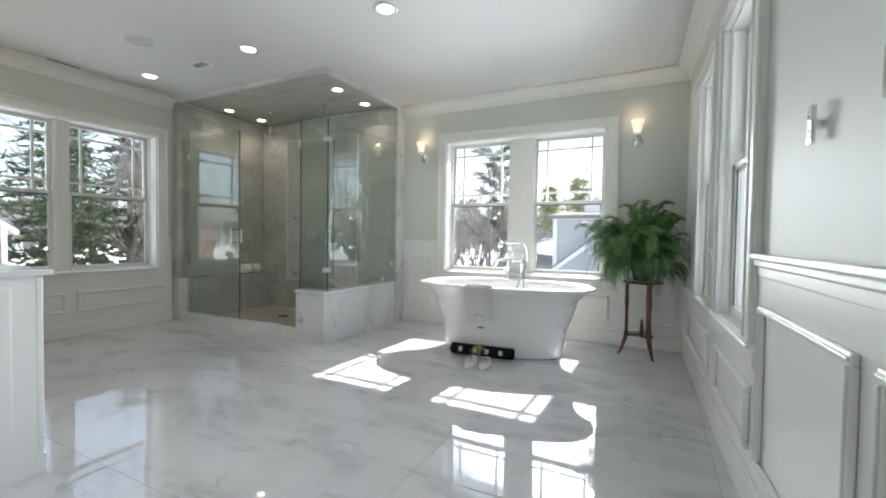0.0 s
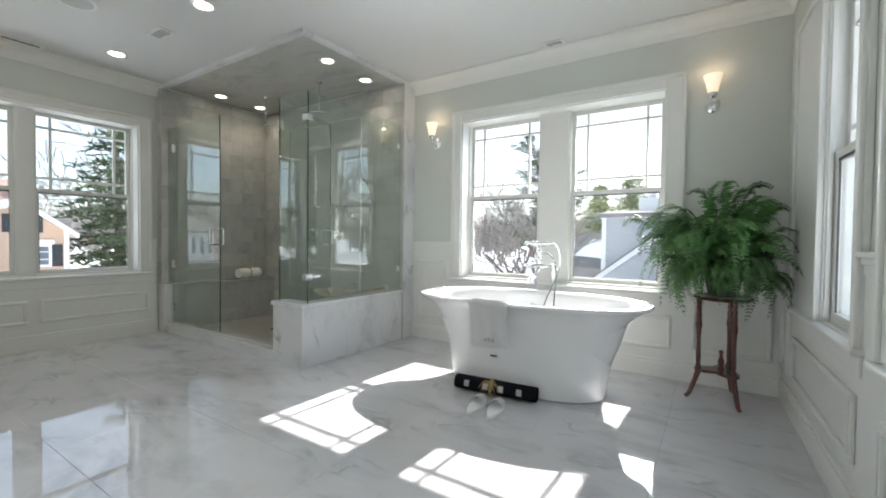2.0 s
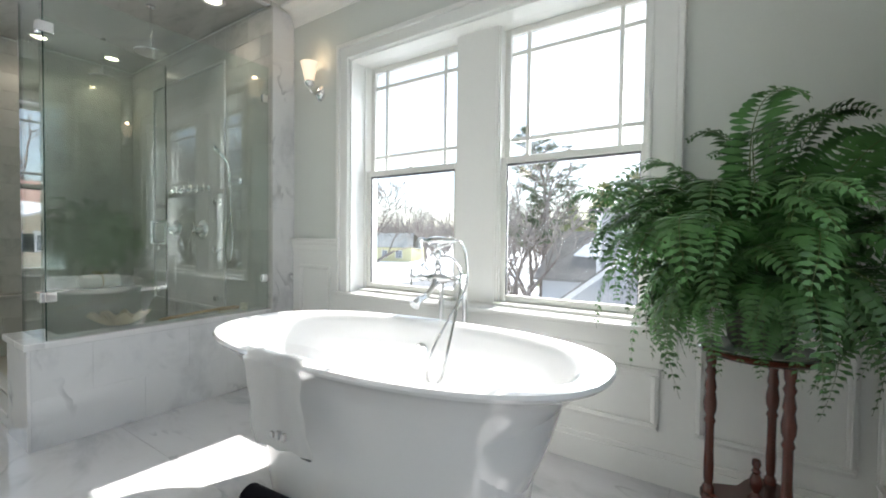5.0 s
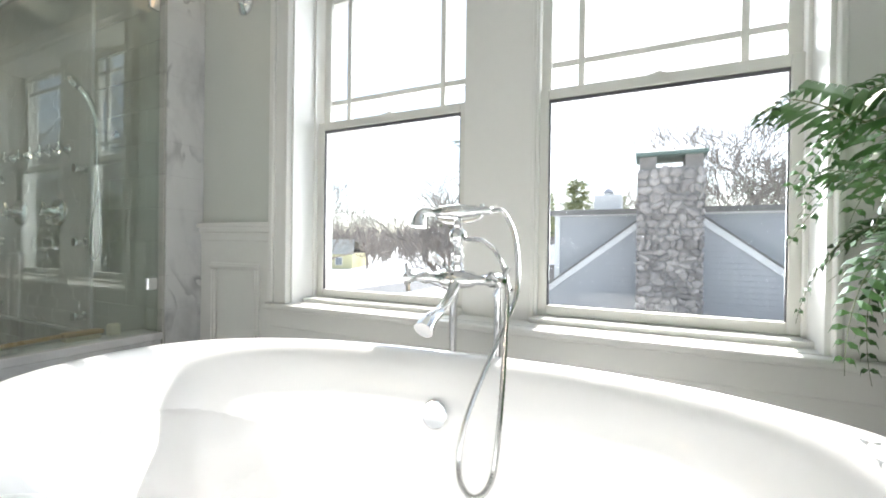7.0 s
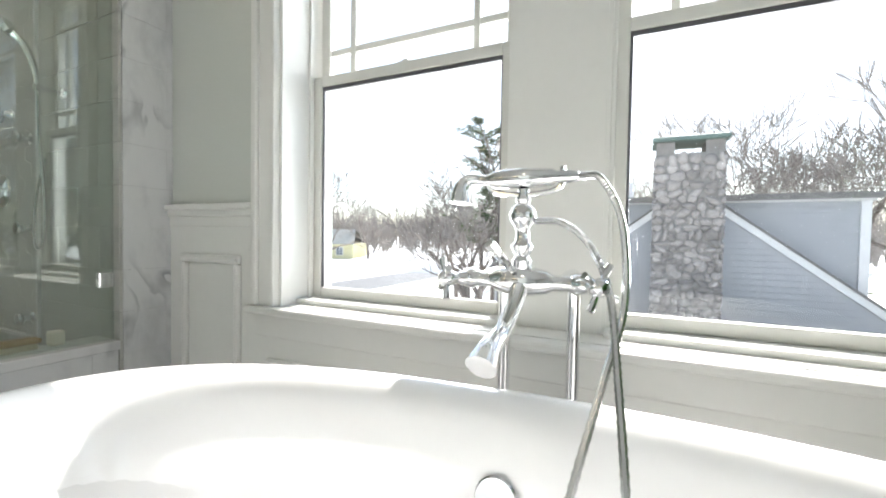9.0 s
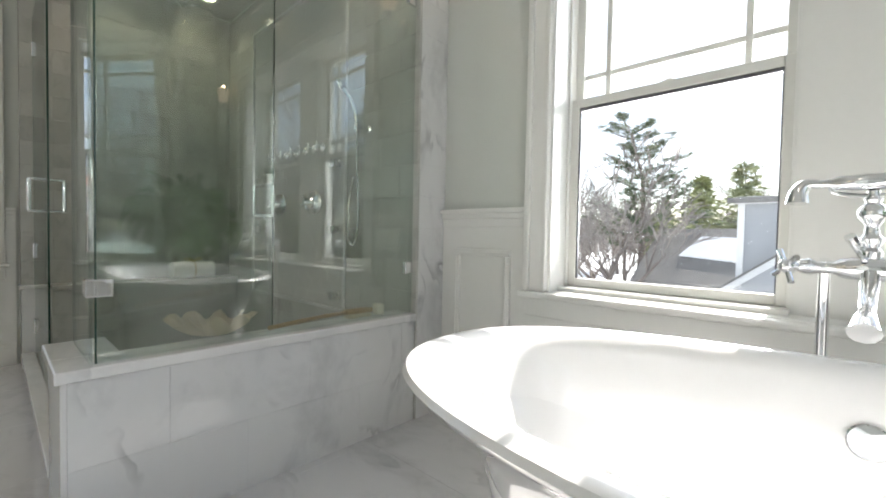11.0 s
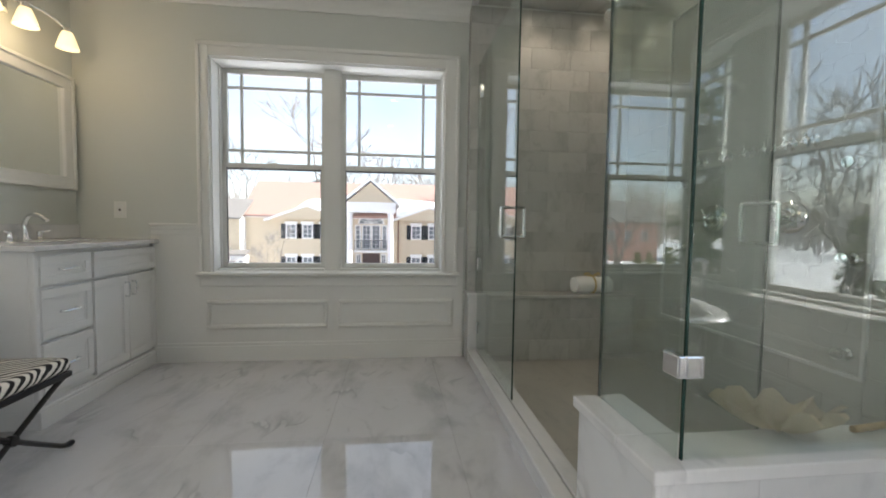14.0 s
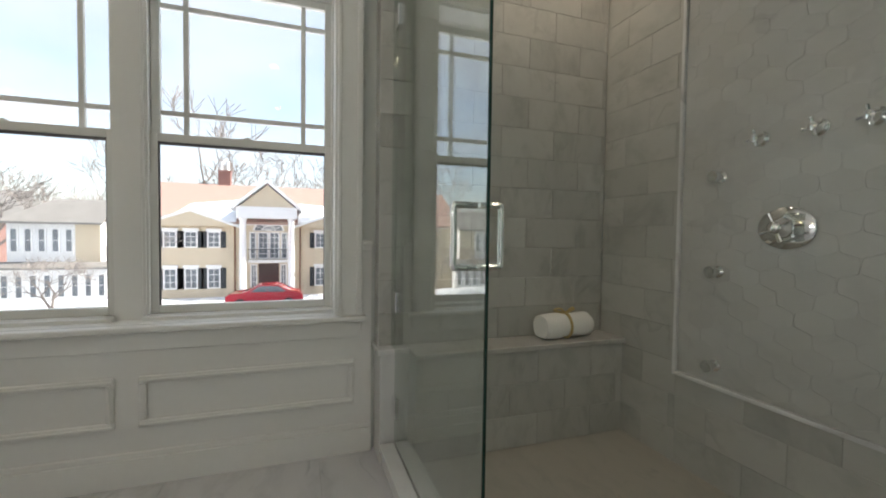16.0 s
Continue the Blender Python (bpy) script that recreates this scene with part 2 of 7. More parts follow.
def aim(a, b):
    """The pose that lays the z axis from a towards b."""
    d = Vector(b) - Vector(a)
    return Matrix.Translation(a) @ d.to_track_quat("Z", "Y").to_matrix().to_4x4()


def rod(bm, a, b, r, r2=None, seg=12):
    ln = (Vector(b) - Vector(a)).length
    return lathe(bm, [(r, 0), (r if r2 is None else r2, ln)], seg, aim(a, b))


def tube(bm, pts, r, seg=8, radii=None):
    """A round tube swept along points."""
    pts = [Vector(p) for p in pts]
    rings, up = [], Vector((0.123, 0.456, 0.881))
    for i, p in enumerate(pts):
        d = (pts[min(i + 1, len(pts) - 1)] - pts[max(i - 1, 0)]).normalized()
        s = d.cross(up)
        if s.length < 1e-3:
            s = d.cross(Vector((1, 0, 0)))
        s.normalize()
        up = s.cross(d).normalized()
        k = radii[i] if radii else r
        rings.append([bm.verts.new(p + k * (math.cos(2 * math.pi * j / seg) * s + math.sin(2 * math.pi * j / seg) * up)) for j in range(seg)])
    for a, b in zip(rings, rings[1:]):
        for i in range(seg):
            j = (i + 1) % seg
            bm.faces.new((a[i], a[j], b[j], b[i]))
    bm.faces.new(rings[0])
    bm.faces.new(rings[-1])
    return bm


def curve(pts, n=8):
    """Points of a smooth line through pts."""
    pts = [Vector(p) for p in pts]
    ext = [2 * pts[0] - pts[1]] + pts + [2 * pts[-1] - pts[-2]]
    out = []
    for i in range(1, len(ext) - 2):
        p0, p1, p2, p3 = ext[i - 1:i + 3]
        for k in range(n):
            t = k / n
            out.append(0.5 * ((2 * p1) + (p2 - p0) * t + (2 * p0 - 5 * p1 + 4 * p2 - p3) * t * t + (3 * p1 - p0 - 3 * p2 + p3) * t ** 3))
    return out + [pts[-1]]


def prism(bm, pts, z0, z1, m=Matrix()):
    lo = [bm.verts.new(m @ Vector((x, y, z0))) for x, y in pts]
    hi = [bm.verts.new(m @ Vector((x, y, z1))) for x, y in pts]
    bm.faces.new(lo[::-1])
    bm.faces.new(hi)
    for i in range(len(pts)):
        j = (i + 1) % len(pts)
        bm.faces.new((lo[i], lo[j], hi[j], hi[i]))
    return bm


# wall frames: u runs along the wall, v is the depth outwards, z up
class Side:
    def __init__(self, fn):
        self.fn = fn

    def box(self, bm, u0, u1, v0, v1, z0, z1, bevel=0.0):
        a, b = self.fn(u0, v0), self.fn(u1, v1)
        return box(bm, a[0], a[1], z0, b[0], b[1], z1, bevel)

    def pt(self, u, v, z):
        a = self.fn(u, v)
        return Vector((a[0], a[1], z))


TUB = Side(lambda u, v: (u, YT + v))
WEST = Side(lambda u, v: (XL - v, u))
EAST = Side(lambda u, v: (XR + v, u))
THICK = 0.26


def wall(name, side, u0, u1, holes, label, material=None, thick=THICK):
    """A wall with openings right through it."""
    bm = bmesh.new()
    u = u0
    for a, b, z0, z1 in holes:
        side.box(bm, u, a, 0, thick, 0, CEIL)
        side.box(bm, a, b, 0, thick, 0, z0)
        side.box(bm, a, b, 0, thick, z1, CEIL)
        u = b
    side.box(bm, u, u1, 0, thick, 0, CEIL)
    return tagged(finish(bm, name, material or M_WALL), label, "wall", kind="structure")


WIN_Z0, WIN_Z1 = 0.655, 2.18

# ---- the shell ----
TUB_WIN = [(-2.165, -1.392), (-1.155, -0.385)]
WEST_WIN = [(2.085, 2.876), (2.962, 3.762)]
EAST_WIN = [(2.99, 3.58), (3.93, 4.48)]
X_SHOWER, Y_SHOWER = -2.752, 3.937     # outer corner of the shower's low wall
YS, XS, X_JOG = 5.18, -5.05, -2.745     # the shower's tiled walls stand proud of the painted ones

floor = tagged(finish(boxes((XL - 0.3, YB - 0.2, -0.3, XR + 0.3, YT + 0.3, -0.012)), "floor", M_GROUT), "polished white and grey marble tile floor", "floor", kind="structure")
ceiling = tagged(finish(boxes((XL - 0.3, YB - 0.2, CEIL, XR + 0.3, YT + 0.3, CEIL + 0.2)), "ceiling", M_CEIL), "smooth white painted ceiling", "ceiling", kind="structure")
wall("wall_north", TUB, XL - THICK, XR + THICK, [(TUB_WIN[0][0], TUB_WIN[1][1], WIN_Z0, WIN_Z1)], "pale grey-green painted wall behind the bathtub")
wall("wall_west", WEST, YV - 0.1, YT, [(WEST_WIN[0][0], WEST_WIN[1][1], WIN_Z0, WIN_Z1)], "pale grey-green painted wall with a pair of windows")
wall("wall_east", EAST, YB, YT, [(a, b, WIN_Z0, WIN_Z1) for a, b in EAST_WIN], "pale grey-green painted wall with two tall windows", thick=0.14)
tagged(finish(boxes((XL, YS + 0.011, 0, X_JOG - 0.011, YT, CEIL - 0.001)), "wall_shower", M_WALL), "thick plumbing wall behind the shower tiles", "wall", kind="structure")
tagged(finish(boxes((XL, Y_SHOWER + 0.011, 0, XS - 0.011, YS + 0.0105, CEIL - 0.001)), "wall_shower_side", M_WALL), "furred wall behind the shower tiles", "wall", kind="structure")
tagged(finish(boxes((XL, YV - 0.12, 0, XP, YV, CEIL)), "wall_south", M_WALL), "pale grey painted wall behind the vanity", "wall", kind="structure")
tagged(finish(boxes((XP - 0.12, YB, 0, XP, YV - 0.121, CEIL)), "wall_entry", M_WALL), "pale grey painted entry wall", "wall", kind="structure")
tagged(finish(boxes((XP - 0.12, YB - 0.15, 0, XR + THICK, YB, CEIL)), "wall_entry_end", M_WALL), "pale grey painted wall that closes the entry", "wall", kind="structure")


def sash(parent, side, u0, u1, v0, z0, z1, muntins, stile=0.036):
    """One wooden sash with its pane and, in the upper one, the prairie-style muntins."""
    v1 = v0 + 0.035
    bm = bmesh.new()
    side.box(bm, u0, u0 + stile, v0, v1, z0, z1, 0.004)
    side.box(bm, u1 - stile, u1, v0, v1, z0, z1, 0.004)
    side.box(bm, u0 + stile, u1 - stile, v0, v1 - 0.002, z0, z0 + stile, 0.004)
    side.box(bm, u0 + stile, u1 - stile, v0, v1 - 0.002, z1 - stile, z1, 0.004)
    frame_ob = part("sash", bm, M_VINYL, parent)
    a, b, c, d = u0 + stile, u1 - stile, z0 + stile, z1 - stile
    bm = bmesh.new()
    side.box(bm, a - 0.003, b + 0.003, v0 + 0.016, v0 + 0.020, c - 0.003, d + 0.003)
    pane = part("pane", bm, M_PANE, frame_ob)
    if not muntins:
        bm = bmesh.new()
        side.box(bm, a, b, v0 + 0.004, v0 + 0.014, d - 0.013, d + 0.0005)
        side.box(bm, a - 0.0005, a + 0.007, v0 + 0.006, v0 + 0.014, c, d - 0.013)
        side.box(bm, b - 0.004, b + 0.0005, v0 + 0.006, v0 + 0.014, c, d - 0.013)
        part("gasket", bm, M_GASKET, frame_ob, "dark glazing gasket")
    pane.visible_shadow = False
    if muntins:
        g, w = 0.100, 0.011
        for k, (p, q, r, s) in enumerate(((a + g - w, a + g + w, c, d), (b - g - w, b - g + w, c, d), (a, b, c + g - w, c + g + w), (a, b, d - g - w, d - g + w))):
            bm = bmesh.new()
            e = 0.002 * (k > 1)
            side.box(bm, p, q, v0 + 0.006 + e, v0 + 0.030 - e, r, s, 0.003)
            part("muntin", bm, M_VINYL, frame_ob)
    return frame_ob


def window(name, side, openings, outer, label, head=0.094, sb=0.14):
    top = thing(name, label, "window", kind="structure")
    o0, o1 = outer
    zt = WIN_Z1
    cas = -0.024
    # moulded casing: flat band, back band and inner bead
    bm = bmesh.new()
    lo, hi = openings[0][0], openings[-1][1]
    for a, b in ((o0, lo), (hi, o1)):
        side.box(bm, a, b, cas, 0.0, WIN_Z0, zt + head, 0.004)
        edge = (a, a + 0.026) if a == o0 else (b - 0.026, b)
        side.box(bm, *edge, cas - 0.016, cas + 0.002, WIN_Z0, zt + head + 0.002, 0.006)
        inner = (b - 0.016, b + 0.001) if a == o0 else (a - 0.001, a + 0.016)
        side.box(bm, *inner, cas - 0.007, cas + 0.002, WIN_Z0, zt + 0.012, 0.004)
    side.box(bm, lo, hi, cas, 0.0, zt, zt + head, 0.004)
    side.box(bm, o0, o1, cas - 0.016, cas + 0.002, zt + head - 0.026, zt + head + 0.003, 0.006)
    side.box(bm, lo, hi, cas - 0.007, cas + 0.002, zt - 0.001, zt + 0.016, 0.004)
    for (p, q), (r, s) in zip(openings, openings[1:]):
        side.box(bm, q - 0.001, r + 0.001, 0.10, THICK - 0.03, WIN_Z0, zt)
    part("casing", bm, M_TRIM, top)
    bm = bmesh.new()
    side.box(bm, lo + 0.012, hi - 0.012, -0.003, 0.103, zt - 0.012, zt)
    part("head_jamb", bm, M_TRIM, top)
    for a, b in openings:
        bm = bmesh.new()
        t, depth = 0.012, sb + 0.09
        side.box(bm, a, a + t, -0.004 if a == lo else 0.104, depth, WIN_Z0, zt)
        side.box(bm, b - t, b, -0.004 if b == hi else 0.104, depth, WIN_Z0, zt)
        side.box(bm, a + t, b - t, 0.104, depth, zt - t, zt)
        side.box(bm, a + t, b - t, min(0.06, sb), depth, WIN_Z0, WIN_Z0 + 0.018)
        # stops on each side of the sashes
        for w in (a + t, b - t - 0.010):
            side.box(bm, w, w + 0.010, sb - 0.025, sb - 0.005, WIN_Z0 + 0.018, zt - t, 0.002)
        part("jamb", bm, M_TRIM, top)
        u0, u1 = a + t + 0.002, b - t - 0.002
        mid = 1.445
        low = sash(top, side, u0, u1, sb, WIN_Z0 + 0.018, mid + 0.018, False)
        sash(top, side, u0, u1, sb + 0.04, mid - 0.018, zt - t, True)
        c = (a + b) / 2
        bm = bmesh.new()
        side.box(bm, c - 0.024, c + 0.024, sb + 0.006, sb + 0.032, mid + 0.018, mid + 0.023, 0.002)
        side.box(bm, c - 0.008, c + 0.014, sb + 0.008, sb + 0.026, mid + 0.023, mid + 0.029, 0.002)
        part("sash_lock", bm, M_VINYL, low)
    # stool and apron
    bm = bmesh.new()
    side.box(bm, o0 - 0.02, o1 + 0.02, -0.052, 0.0, WIN_Z0 - 0.026, WIN_Z0, 0.008)
    side.box(bm, lo + 0.001, hi - 0.001, -0.001, sb - 0.002, WIN_Z0 - 0.026, WIN_Z0 + 0.002, 0.002)
    part("window_stool", bm, M_TRIM, top)
    bm = bmesh.new()
    side.box(bm, o0, o1, -0.022, 0.0, WIN_Z0 - 0.105, WIN_Z0 - 0.027, 0.006)
    part("apron", bm, M_TRIM, top)
    return top


window("window_1", TUB, TUB_WIN, (-2.262, -0.256), "pair of white double-hung windows with prairie muntins above the bathtub")
window("window_2", WEST, WEST_WIN, (2.004, 3.872), "pair of white double-hung windows with prairie muntins over panelled wainscot")
window("window_3", EAST, EAST_WIN[:1], (2.84, 3.67), "tall white double-hung window with prairie muntins in the side wall", sb=0.03)
window("window_4", EAST, EAST_WIN[1:], (3.85, 5.03), "tall white double-hung window with prairie muntins near the plant", sb=0.03)


def rail_frame(bm, side, u0, u1, z0, z1, v=-0.012):
    """A picture-frame moulding on the wainscot."""
    w = 0.030
    for a, b, c, d in ((u0, u1, z0, z0 + w), (u0, u1, z1 - w, z1), (u0, u0 + w, z0 + w, z1 - w), (u1 - w, u1, z0 + w, z1 - w)):
        side.box(bm, a, b, v - 0.018, v, c, d, 0.006)
        if b - a > d - c:
            side.box(bm, a + 0.006, b - 0.006, v - 0.024, v - 0.016, c + 0.010, c + 0.020, 0.003)
        else:
            side.box(bm, a + 0.010, a + 0.020, v - 0.024, v - 0.016, c, d, 0.003)


CAP = 1.005


def wainscot(name, side, u0, u1, windows, panels, label):
    """White panelled dado: board, base, cap rail and framed panels."""
    top = thing(name, label, "wainscot", kind="structure")
    bm = bmesh.new()
    u = u0
    for a, b in windows:
        side.box(bm, u, a, -0.012, 0.0, 0, CAP - 0.02)
        side.box(bm, a, b, -0.012, 0.0, 0, WIN_Z0 - 0.02)
        u = b
    side.box(bm, u, u1, -0.012, 0.0, 0, CAP - 0.02)
    part("board", bm, M_TRIM, top)
    bm = bmesh.new()
    side.box(bm, u0, u1, -0.030, -0.010, 0, 0.115, 0.003)
    side.box(bm, u0, u1, -0.024, -0.010, 0.113, 0.140, 0.006)
    part("baseboard", bm, M_TRIM, top)
    u = u0
    for a, b in list(windows) + [(u1, u1)]:
        if a - u > 0.02:
            bm = bmesh.new()
            side.box(bm, u, a, -0.040, 0.0, CAP - 0.022, CAP, 0.006)
            side.box(bm, u, a, -0.028, -0.010, CAP - 0.048, CAP - 0.020, 0.007)
            side.box(bm, u, a, -0.018, -0.010, CAP - 0.085, CAP - 0.046, 0.004)
            part("cap_rail", bm, M_TRIM, top)
        u = b
    for p in panels:
        bm = bmesh.new()
        rail_frame(bm, side, *p)
        part("panel_frame", bm, M_TRIM, top)
    return top


wainscot("wainscot_north", TUB, X_JOG + 0.002, XR - 0.012, [(-2.262, -0.256)],
         [(-2.655, -2.335, 0.22, 0.82), (-2.20, -1.30, 0.22, 0.48), (-1.20, -0.32, 0.22, 0.48), (-0.19, 0.28, 0.22, 0.82)],
         "white panelled wainscot with a moulded cap behind the tub")
wainscot("wainscot_west", WEST, 1.68, 3.92, [(2.004, 3.872)],
         [(2.05, 2.90, 0.24, 0.45), (2.98, 3.84, 0.24, 0.45)], "white panelled wainscot under the windows")
wainscot("wainscot_east", EAST, YB, YT - 0.012, [(2.84, 3.67), (3.85, 5.03)],
         [(1.10, 1.92, 0.22, 0.82), (2.02, 2.74, 0.22, 0.82), (2.88, 3.63, 0.22, 0.48), (3.89, 4.99, 0.22, 0.48), (5.08, 5.30, 0.22, 0.82), (0.1, 1.0, 0.22, 0.82)],
         "white panelled wainscot along the side wall")


def crown(name, a, b, inward):
    """A cove crown moulding from a to b along the wall; inward is the way into the room."""
    a, b, n = Vector((*a, 0)), Vector((*b, 0)), Vector((*inward, 0))
    prof = [(0, CEIL - 0.115), (0.010, CEIL - 0.115), (0.014, CEIL - 0.098)]
    for i in range(7):
        t = i / 6 * math.pi / 2
        prof.append((0.016 + 0.085 * (1 - math.cos(t)), CEIL - 0.095 + 0.075 * math.sin(t)))
    prof += [(0.108, CEIL - 0.018), (0.118, CEIL - 0.016), (0.118, CEIL - 0.001), (0, CEIL - 0.001)]
    bm = bmesh.new()
    ends = [[bm.verts.new(p + n * d + Vector((0, 0, z))) for d, z in prof] for p in (a, b)]
    for i in range(len(prof)):
        j = (i + 1) % len(prof)
        bm.faces.new((ends[0][i], ends[0][j], ends[1][j], ends[1][i]))
    bm.faces.new(ends[0])
    bm.faces.new(ends[1])
    return tagged(finish(bm, name, M_TRIM), "white cove crown moulding under the ceiling", "moulding", kind="structure")


crown("crown_north", (X_JOG, YT), (XR, YT), (0, -1))
crown("crown_west", (XL, YV), (XL, Y_SHOWER), (1, 0))
crown("crown_east", (XR, YB), (XR, YT), (-1, 0))
crown("crown_south", (XL, YV), (XP, YV), (0, 1))

# the side wall stands slightly off square
PIVOT = Matrix.Translation((XR, YT, 0)) @ Matrix.Rotation(radians(SKEW), 4, "Z") @ Matrix.Translation((-XR, -YT, 0))
for ob in list(scene.objects):
    if ob.name in ("wall_east", "window_3", "window_4", "wainscot_east", "crown_east", "east_window_skylight"):
        ob.matrix_world = PIVOT @ ob.matrix_world

# ---- the shower ----
def tile_mesh(name, w, h, t, material, bevel=0.0015):
    """One tile, centred, lying in x and z, its face towards -y."""
    bm = boxes((-w / 2, 0, -h / 2, w / 2, t, h / 2))
    top = [f for f in bm.faces if f.normal.y < -0.5]
    bmesh.ops.bevel(bm, geom=[e for f in top for e in f.edges], offset=bevel, segments=1, affect="EDGES")
    me = bpy.data.meshes.new(name)
    bm.to_mesh(me)
    bm.free()
    me.materials.append(material)
    return me


TILES = {}


def tile(parent, w, h, m, material, t=0.010, name="tile"):
    key = (round(w, 3), round(h, 3), material.name)
    if key not in TILES:
        TILES[key] = tile_mesh(name, w, h, t, material, 0.0005 if material is M_SLABT else 0.0012)
    ob = new(name, TILES[key])
    ob.parent = parent
    ob.matrix_world = m
    return ob


def course(parent, u0, u1, z0, z1, w, h, place, material, keep=None, joint=0.0010):
    """Tiles in running bond from u0 to u1 and z0 to z1; place turns (u, z) into a pose."""
    row, z = 0, z0
    while z < z1 - 0.01:
        hh = min(h, z1 - z)
        u = u0 - (w / 2 if row % 2 else 0)
        while u < u1 - 0.005:
            a, b = max(u, u0), min(u + w, u1)
            if b - a > 0.012 and (keep is None or keep(a, b, z, z + hh)):
                tile(parent, b - a - joint, hh - joint, place((a + b) / 2, z + hh / 2), material)
            u += w
        z += hh
        row += 1


# marble soffit over the shower
soffit = thing("shower_ceiling", "grey marble tiled ceiling over the shower", "ceiling", kind="structure")
part("slab", boxes((XS, Y_SHOWER, CEIL - 0.022, X_SHOWER, YS, CEIL - 0.002)), M_TILE, soffit)
part("edge_band", boxes((XS, Y_SHOWER - 0.001, CEIL - 0.034, X_SHOWER + 0.001, Y_SHOWER + 0.045, CEIL - 0.001), (X_SHOWER - 0.045, Y_SHOWER + 0.045, CEIL - 0.034, X_SHOWER + 0.001, YS - 0.001, CEIL - 0.001)), M_SLAB, soffit)
bm = boxes((XS - 0.012, Y_SHOWER + 0.1, -0.011, X_SHOWER - 0.15, YS + 0.012, 0.035))
tagged(finish(bm, "shower_floor", M_SHFLOOR), "beige-grey marble shower floor", "floor", kind="structure")
WT = 0.14
X_CAP = -3.135                      # end of the low wall at the doorway
low_wall = thing("low_wall", "low white marble wall with a slab cap around the shower", "half wall", kind="structure")
part("core", boxes((X_SHOWER - WT + 0.01, Y_SHOWER + 0.011, 0, X_SHOWER - 0.010, YS, 0.475), (X_CAP + 0.025, Y_SHOWER + 0.011, 0, X_SHOWER - WT + 0.01, Y_SHOWER + 0.12, 0.474)), M_SLAB, low_wall)
CAPZ = 0.508
part("cap", boxes((X_SHOWER - WT, Y_SHOWER - 0.014, 0.475, X_SHOWER + 0.014, YS, CAPZ), bevel=0.004), M_SLAB, low_wall)
part("front_cap", boxes((X_CAP, Y_SHOWER - 0.014, 0.4752, X_SHOWER - WT - 0.001, Y_SHOWER + 0.145, CAPZ - 0.0005), bevel=0.004), M_SLAB, low_wall)
part("corner_trim", boxes((X_SHOWER - 0.012, Y_SHOWER - 0.002, 0, X_SHOWER + 0.002, Y_SHOWER + 0.012, 0.475), bevel=0.003), M_SLAB, low_wall)
BENCH_Z = 0.52
curb = thing("shower_curb", "white marble curb at the shower door", "curb", kind="structure")
part("curb_base", boxes((XS + 0.07, Y_SHOWER + 0.010, 0, X_CAP + 0.012, Y_SHOWER + 0.125, 0.075)), M_SLAB, curb)
part("curb_cap", boxes((XS + 0.071, Y_SHOWER - 0.004, 0.075, X_CAP + 0.011, Y_SHOWER + 0.060, 0.098), (XS + 0.071, Y_SHOWER + 0.066, 0.075, X_CAP + 0.011, Y_SHOWER + 0.137, 0.100), bevel=0.004), M_SLAB, curb)
end = thing("bench_end", "low marble pier beside the shower door", "pier", kind="structure")
part("core", boxes((XL + 0.002, Y_SHOWER, 0, XS + 0.06, Y_SHOWER + 0.13, BENCH_Z - 0.025)), M_SLAB, end)
part("cap", boxes((XL + 0.003, Y_SHOWER - 0.012, BENCH_Z - 0.025, XS + 0.072, Y_SHOWER + 0.13, BENCH_Z), bevel=0.004), M_SLAB, end)
bench = thing("shower_bench", "grey marble bench built into the shower", "bench", kind="structure")
BX = -4.875
part("core", boxes((XS + 0.002, Y_SHOWER + 0.131, 0.03, BX - 0.011, YS, BENCH_Z - 0.025)), M_GROUT, bench)
part("seat", boxes((XS + 0.0005, Y_SHOWER + 0.131, BENCH_Z - 0.025, BX + 0.020, YS, BENCH_Z), bevel=0.004), M_SEAT, bench)

# tiled linings of the shower walls
INSET = (-4.555, -3.335, 0.44, 2.36)
TOP = CEIL - 0.036
back = thing("shower_wall_back", "grey marble subway tiles around a framed marble mosaic panel", "tiled wall", kind="structure")
part("bed", boxes((XS, YS + 0.006, 0, X_JOG - 0.004, YS + 0.0112, TOP)), M_GROUT, back)
TW, TH = 0.305, 0.152
a0, a1, b0, b1 = INSET
for u0, u1, z0, z1 in ((XS + 0.001, a0, 0.03, TOP), (a1, X_JOG, 0.0, TOP), (a0, a1, 0.03, b0), (a0, a1, b1, TOP)):
    course(back, u0, u1, z0, z1, TW, TH, lambda u, z: Matrix.Translation((u, YS, z)), M_TILE)
bm = boxes((a0 - 0.008, YS - 0.014, b0 - 0.008, a0 + 0.008, YS + 0.008, b1 + 0.008), (a1 - 0.008, YS - 0.014, b0 - 0.008, a1 + 0.008, YS + 0.008, b1 + 0.008),
           (a0 + 0.008, YS - 0.014, b0 - 0.008, a1 - 0.008, YS + 0.008, b0 + 0.008), (a0 + 0.008, YS - 0.014, b1 - 0.008, a1 - 0.008, YS + 0.008, b1 + 0.008), bevel=0.003)
part("pencil_trim", bm, M_SLAB, back, "white marble pencil moulding")
# arabesque mosaic inside the frame: lantern-shaped pieces in staggered rows
bm = bmesh.new()
LW, LH = 0.115, 0.130


